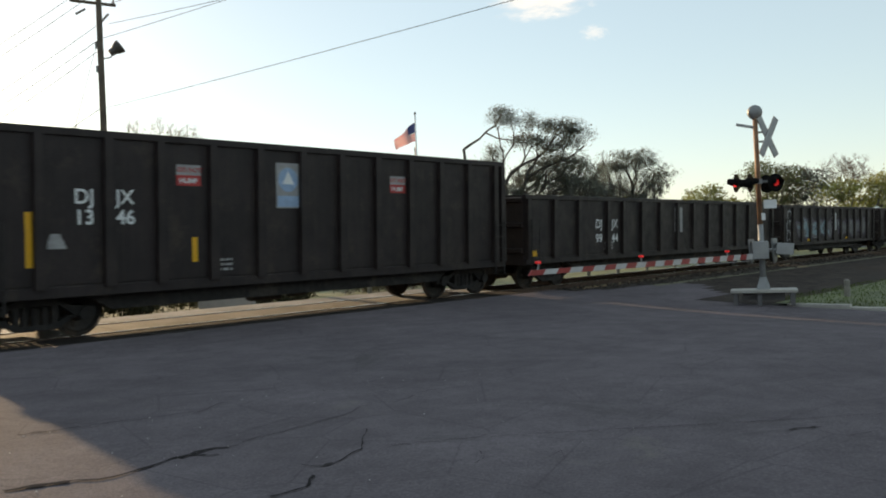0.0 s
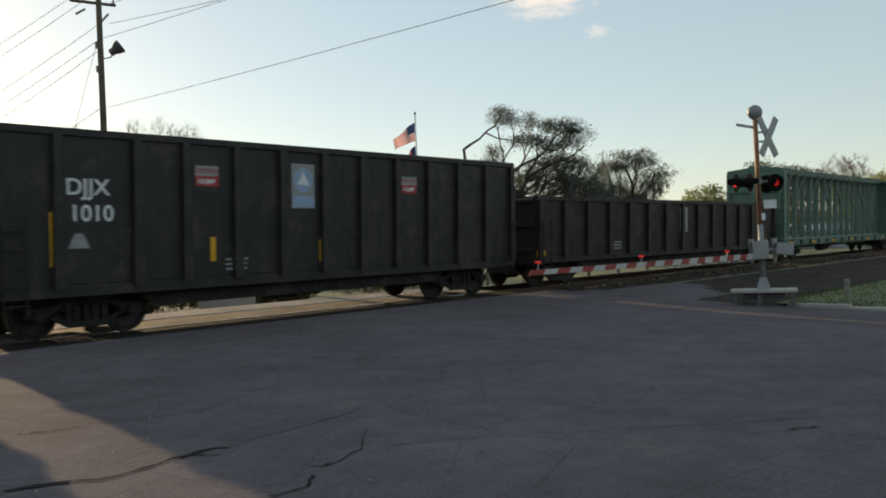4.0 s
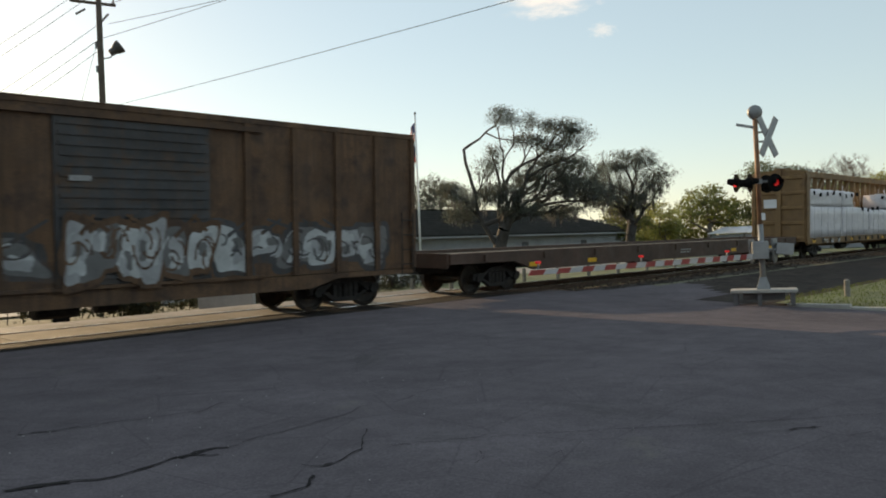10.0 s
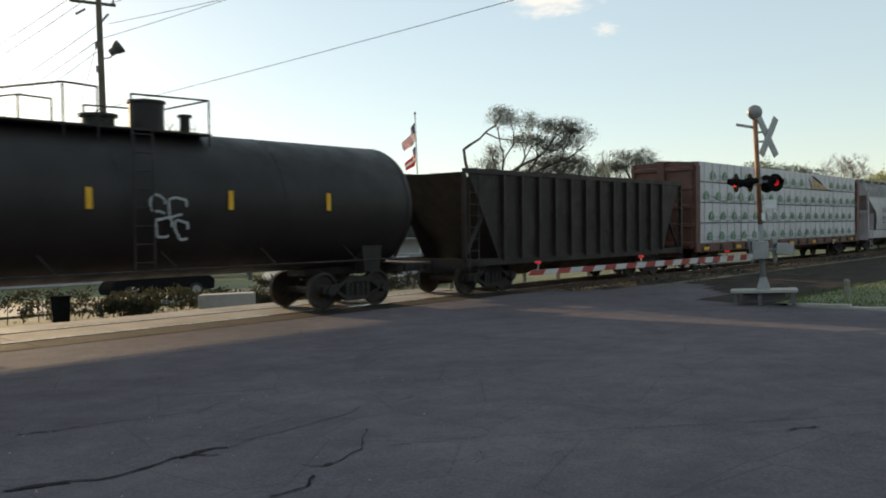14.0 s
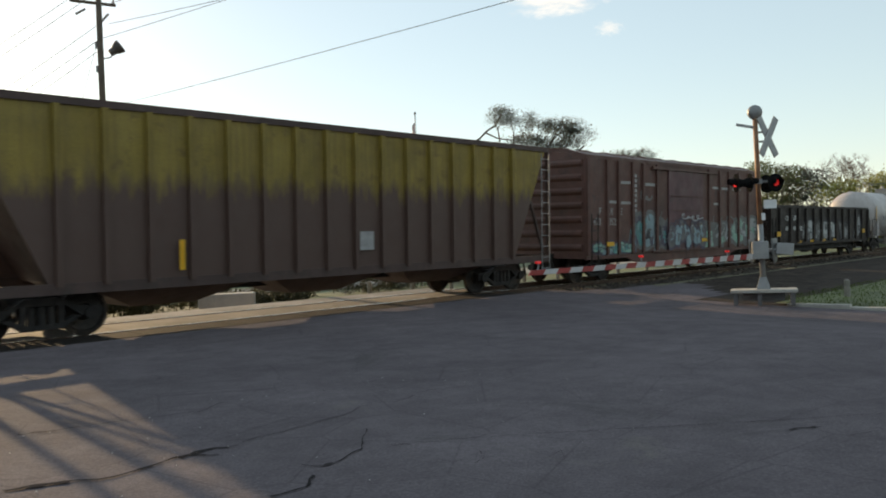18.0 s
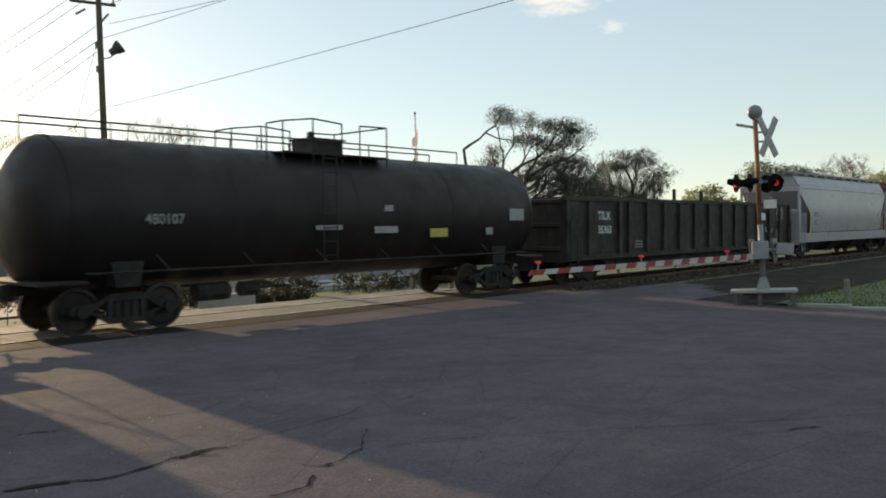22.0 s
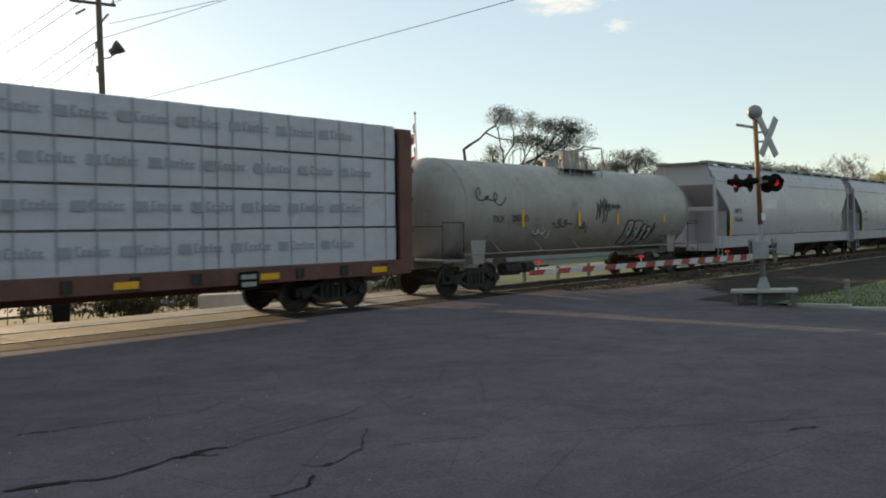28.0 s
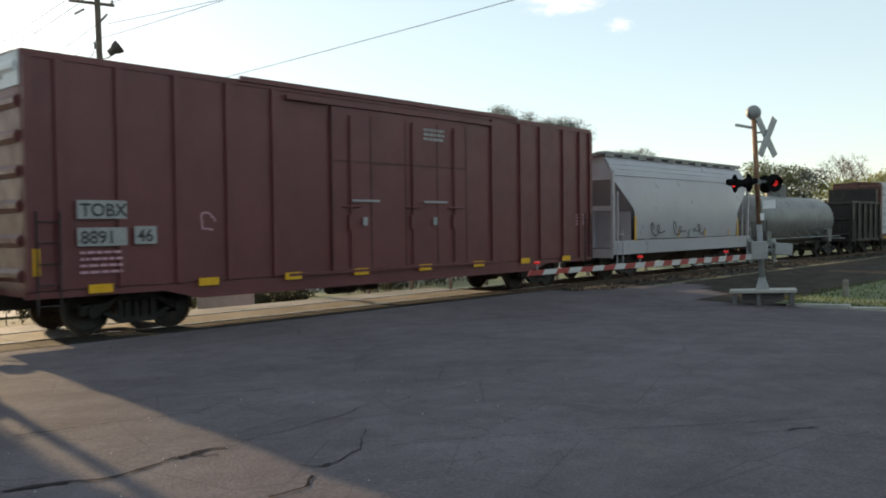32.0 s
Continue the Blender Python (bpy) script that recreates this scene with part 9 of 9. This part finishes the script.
def street_lamp(x, y, h, label="globe street lamp on a dark post"):
    s = tagged(new("street_lamp"), label, "street lamp", "globe street lamps")
    s.location = (x, y, -0.36)
    bm = bmesh.new()
    tube(bm, (0, 0, 0), (0, 0, 0.5), 0.16, 0.10, 10)
    tube(bm, (0, 0, 0.5), (0, 0, h - 0.35), 0.065, 0.05, 10)
    tube(bm, (0, 0, h - 0.35), (0, 0, h - 0.22), 0.09, 0.14, 10)
    part("post", bm, "frame_dark", s)
    bm = bmesh.new()
    bmesh.ops.create_uvsphere(bm, u_segments=16, v_segments=10, radius=0.28)
    part("globe", bm, "globe", s, "pale glass globe", smooth=True, at=(0, 0, h))


street_lamp(27.13, 39.13, 6.75)
street_lamp(34.2, 32.7, 2.8)
street_lamp(67.8, 0.9, 3.2)


# ---- small things on the far side ----
def post(x, y, h, r, gz, group="posts along the verge", label="short weathered wooden post"):
    bm = bmesh.new()
    tube(bm, (0, 0, -0.2), (0, 0, h), r, r * 0.94, 10)
    tube(bm, (0, 0, h), (0, 0, h + 0.03), r * 0.94, r * 0.6, 10)
    o = part("post", bm, "wood_post", None, at=(x, y, gz))
    tagged(o, label, "post", group)


for x, y in ((19.6, 4.6), (21.5, 4.4), (23.4, 4.2), (25.3, 4.0), (27.6, 3.9), (29.9, 3.8), (32.2, 3.7), (34.6, 3.6), (37.2, 3.5), (40, 3.4)):
    post(x, y, 0.62, 0.09, ground_z(x, y))
post(24.7, -9.4, 0.45, 0.085, ground_z(24.7, -9.4) + 0.03, "", "short grey post standing in the grass")


def hedge(x, y, lx, ly, h, seed, rz=0):
    rnd = random.Random(seed)
    t = tagged(new("hedge"), "low clipped green hedge", "hedge", "hedges by the street")
    t.matrix_basis = pose(x, y, -0.36, 0, 0, rz)
    cs = [Vector((rnd.uniform(-lx / 2, lx / 2), rnd.uniform(-ly / 2, ly / 2), rnd.uniform(0.1, h))) for _ in range(60)]
    tagged(part("leaves", leaf_mesh("leaves", cs, rnd, "leaf_shrub", 0.06, 30, 0.22), "", t), kind="stuff")
    bm = bmesh.new()
    for k in range(6):
        xx = -lx / 2 + (k + 0.5) * lx / 6
        tube(bm, (xx, 0, -0.05), (xx + 0.05, 0.03, h * 0.8), 0.02, 0.01, 5)
    part("stem_tangle", bm, "bark", t)


hedge(12.0, 7.0, 1.6, 0.7, 0.62, 3, -30)
hedge(17.4, 6.8, 1.9, 0.7, 0.5, 4, -20)
for k in range(9):
    hedge(4.5 + 3.1 * k, 8.6 + 0.5 * (k % 3), 2.7, 0.9, (0.75, 0.55, 0.9)[k % 3], 40 + k, -8 * (k % 2))
bm = bmesh.new()
tube(bm, (0, 0, 0), (0, 0, 0.75), 0.22, 0.25, 16)
tube(bm, (0, 0, 0.75), (0, 0, 0.80), 0.27, 0.27, 16)
tagged(part("litter_bin", bm, "black_matt", None, at=(10.1, 7.1, -0.36)), "dark round litter bin on the pavement", "bin")
bm = bmesh.new()
box(bm, -0.85, 0.85, -0.4, 0.4, 0, 0.55)
tagged(part("concrete_planter", bm, "concrete", None, bevel=0.03, at=pose(15.0, 6.3, -0.36, 0, 0, -40)), "plain grey concrete planter block", "planter")


def bench_rail(x0, y0, x1, y1, z, n):
    r = tagged(new("white_railing"), "low white wooden rail fence", "fence")
    r.location = (x0, y0, -0.36)
    d = Vector((x1 - x0, y1 - y0, 0))
    for k in range(n + 1):
        p = d * (k / n)
        bm = bmesh.new()
        box(bm, p.x - 0.05, p.x + 0.05, p.y - 0.05, p.y + 0.05, 0, z)
        part("post", bm, "trim_white", r)
    for h in (z - 0.08, z * 0.5):
        bm = bmesh.new()
        bar(bm, (0, 0, h), (d.x, d.y, h), 0.04, 0.11)
        part("rail", bm, "trim_white", r)


bench_rail(22.5, 13.2, 31.0, 11.8, 0.5, 6)


def parked_car(x, y, rz, paint, label):
    c = tagged(new("parked_car"), label, "car", "parked cars")
    c.matrix_basis = pose(x, y, -0.355, 0, 0, rz)
    bm = bmesh.new()
    low = ((-2.25, 0.35), (-2.28, 0.75), (-2.0, 0.95), (-1.2, 0.98), (1.1, 0.98), (2.05, 0.86), (2.25, 0.6), (2.2, 0.3), (1.75, 0.28), (-1.75, 0.28))
    poly_prism(bm, low, -0.88, 0.88)
    part("body", bm, paint, c, bevel=0.05)
    bm = bmesh.new()
    rings = [[(-1.55, -0.8, 0.981), (0.95, -0.8, 0.981), (0.95, 0.8, 0.981), (-1.55, 0.8, 0.981)], [(-1.0, -0.65, 1.42), (0.25, -0.65, 1.42), (0.25, 0.65, 1.42), (-1.0, 0.65, 1.42)]]
    loft(bm, rings)
    part("cabin_glass", bm, "window_glass", c)
    bm = bmesh.new()
    box(bm, -1.05, 0.3, -0.67, 0.67, 1.421, 1.47)
    part("roof", bm, paint, c, bevel=0.02)
    for sx in (-1.4, 1.4):
        for sy in (-1, 1):
            w = part("wheel", tube(bmesh.new(), (0, -0.1, 0), (0, 0.1, 0), 0.32, seg=20), "rubber", c, at=(sx, sy * 0.82, 0.32))
            part("rim", tube(bmesh.new(), (0, sy * 0.1, 0), (0, sy * 0.112, 0), 0.2, seg=16), "aluminium", w)


parked_car(26.5, 16.5, 172, "paint_dim", "pale grey saloon car parked on the far street")
parked_car(33.0, 16.0, 176, "logo_grey", "grey saloon car parked on the far street")
parked_car(18.5, 17.0, 170, "black_matt", "dark saloon car parked on the far street")


# ---- clouds: thin far puffs that drift ----
def cloud_material(seed, cover):
    m = bpy.data.materials.new("cloud")
    m.use_nodes = True
    t = m.node_tree
    t.nodes.clear()
    out, mix, clear = t.nodes.new("ShaderNodeOutputMaterial"), t.nodes.new("ShaderNodeMixShader"), t.nodes.new("ShaderNodeBsdfTransparent")
    glow, tc, soft = t.nodes.new("ShaderNodeEmission"), t.nodes.new("ShaderNodeTexCoord"), t.nodes.new("ShaderNodeTexNoise")
    length, edge, tone, torn = t.nodes.new("ShaderNodeVectorMath"), t.nodes.new("ShaderNodeMapRange"), t.nodes.new("ShaderNodeMix"), t.nodes.new("ShaderNodeMath")
    soft.inputs["Scale"].default_value, soft.inputs["Detail"].default_value, soft.inputs["Roughness"].default_value = 2.6, 6.0, 0.6
    shift = t.nodes.new("ShaderNodeMapping")
    shift.inputs["Location"].default_value = (seed * 3.7, seed * 1.3, 0)
    t.links.new(tc.outputs["Object"], shift.inputs["Vector"])
    t.links.new(shift.outputs["Vector"], soft.inputs["Vector"])
    length.operation = "LENGTH"
    t.links.new(tc.outputs["Object"], length.inputs[0])
    torn.operation = "MULTIPLY_ADD"
    t.links.new(soft.outputs["Fac"], torn.inputs[0])
    torn.inputs[1].default_value = -1.5
    t.links.new(length.outputs["Value"], torn.inputs[2])
    edge.interpolation_type = "SMOOTHSTEP"
    edge.inputs["From Min"].default_value, edge.inputs["From Max"].default_value = 0.3, -0.75
    edge.inputs["To Min"].default_value, edge.inputs["To Max"].default_value = 0.0, cover
    t.links.new(torn.outputs[0], edge.inputs["Value"])
    tone.data_type = "RGBA"
    tone.inputs["A"].default_value, tone.inputs["B"].default_value = (0.88, 0.84, 0.78, 1), (1.0, 0.98, 0.93, 1)
    t.links.new(soft.outputs["Fac"], tone.inputs["Factor"])
    t.links.new(tone.outputs["Result"], glow.inputs["Color"])
    glow.inputs["Strength"].default_value = 1.15
    t.links.new(edge.outputs["Result"], mix.inputs["Fac"])
    t.links.new(clear.outputs[0], mix.inputs[1])
    t.links.new(glow.outputs[0], mix.inputs[2])
    t.links.new(mix.outputs[0], out.inputs["Surface"])
    return m


CLOUDS = []                      # (thing, bearing, height, drift of both over the clip, in degrees)
for seed, bearing, height, half_w, half_h, drift in ((1, 55.6, 16.3, 3.5, 1.45, (1.75, 0.25)), (5, 59.1, 13.95, 1.0, 0.6, (1.8, 0.33)), (3, 34.4, 6.1, 0.7, 0.32, (0.3, 0.05))):
    bm = bmesh.new()
    rim = [bm.verts.new((1.5 * math.cos(k * math.tau / 32), 1.5 * math.sin(k * math.tau / 32), 0.0)) for k in range(32)]
    bm.faces.new(rim)
    me = bpy.data.meshes.new("cloud")
    bm.to_mesh(me)
    bm.free()
    me.materials.append(cloud_material(seed, 0.9 if half_w > 2 else 0.45))
    puff = tagged(new("cloud", me), "small soft white cumulus puff", "cloud", kind="structure")
    CLOUDS.append((puff, bearing, height, half_w, half_h, drift))


# ---- what moves: the train, its wheels, the flags ----
def motions():
    times = [i * 2.0 for i in range(17)]
    for car, u, sets in cars:
        walk(car, [(t, pose(u - run(t), 0, 0, TILT, 0, 0)) for t in times])
        for ws, ax, off in sets:
            def turn(t):
                return math.degrees((u + off - run(t)) / WHEEL_R)
            # the wheels turn while their car is near; beyond that they rest
            seen = [i / 30 for i in range(0, 961) if -12 < u - run(i / 30) < 75]
            rows = []
            if not seen:
                rows = [(0.0, pose(ax, 0, WHEEL_R)), (32.0, pose(ax, 0, WHEEL_R))]
            else:
                if seen[0] > 0.01:
                    rows.append((0.0, pose(ax, 0, WHEEL_R, 0, turn(seen[0]), 0)))
                rows += [(t, pose(ax, 0, WHEEL_R, 0, turn(t), 0)) for t in seen]
                if seen[-1] < 31.99:
                    rows.append((32.0, pose(ax, 0, WHEEL_R, 0, turn(seen[-1]), 0)))
            walk(ws, rows)
    # heading of each flag over the clip: mostly streaming away from the sun side, at times swung round
    swings = (((0, 150), (1, 85), (2, 150), (3, 158), (4.5, 150), (6, 140), (7, 152), (8, 150), (9, 112), (10, 118), (11, 148), (12, 125), (14, 120), (16, 110), (18, 108), (19, 112), (20, 55), (21, 70), (22, 95), (23, 98), (25, 105), (27, 110), (30, 110), (32, 115)),
              ((0, 100), (1, 95), (2, 155), (3, 125), (4.5, 150), (6, 158), (7, 158), (8, 150), (9, 120), (10, 130), (11, 152), (12, 135), (14, 120), (16, 110), (19, 110), (20, 118), (21, 125), (22, 95), (23, 78), (25, 100), (28, 110), (32, 110)))
    for k, (f, z) in enumerate(FLAGS):
        walk(f, [(t, pose(43.4, 24.82, z - 0.36, 0, 5 * math.sin(1.7 * i + k), a - 47.9 + 4 * math.sin(2.3 * i + 2 * k))) for i, (t, a) in enumerate(swings[k])])

    for puff, bearing, height, half_w, half_h, drift in CLOUDS:
        puff.scale = (2500 * math.tan(radians(half_w)), 2500 * math.tan(radians(half_h)), 1)
        rows = []
        for t in (0.0, 16.0, 32.0):
            az, el = radians(bearing + drift[0] * t / 32), radians(height + drift[1] * t / 32)
            at = Vector((2500 * math.sin(az) * math.cos(el), 2500 * math.cos(az) * math.cos(el), 2500 * math.sin(el)))
            rows.append((t, look(at, (0, -16.62, 1.4))))
        walk(puff, rows)


motions()
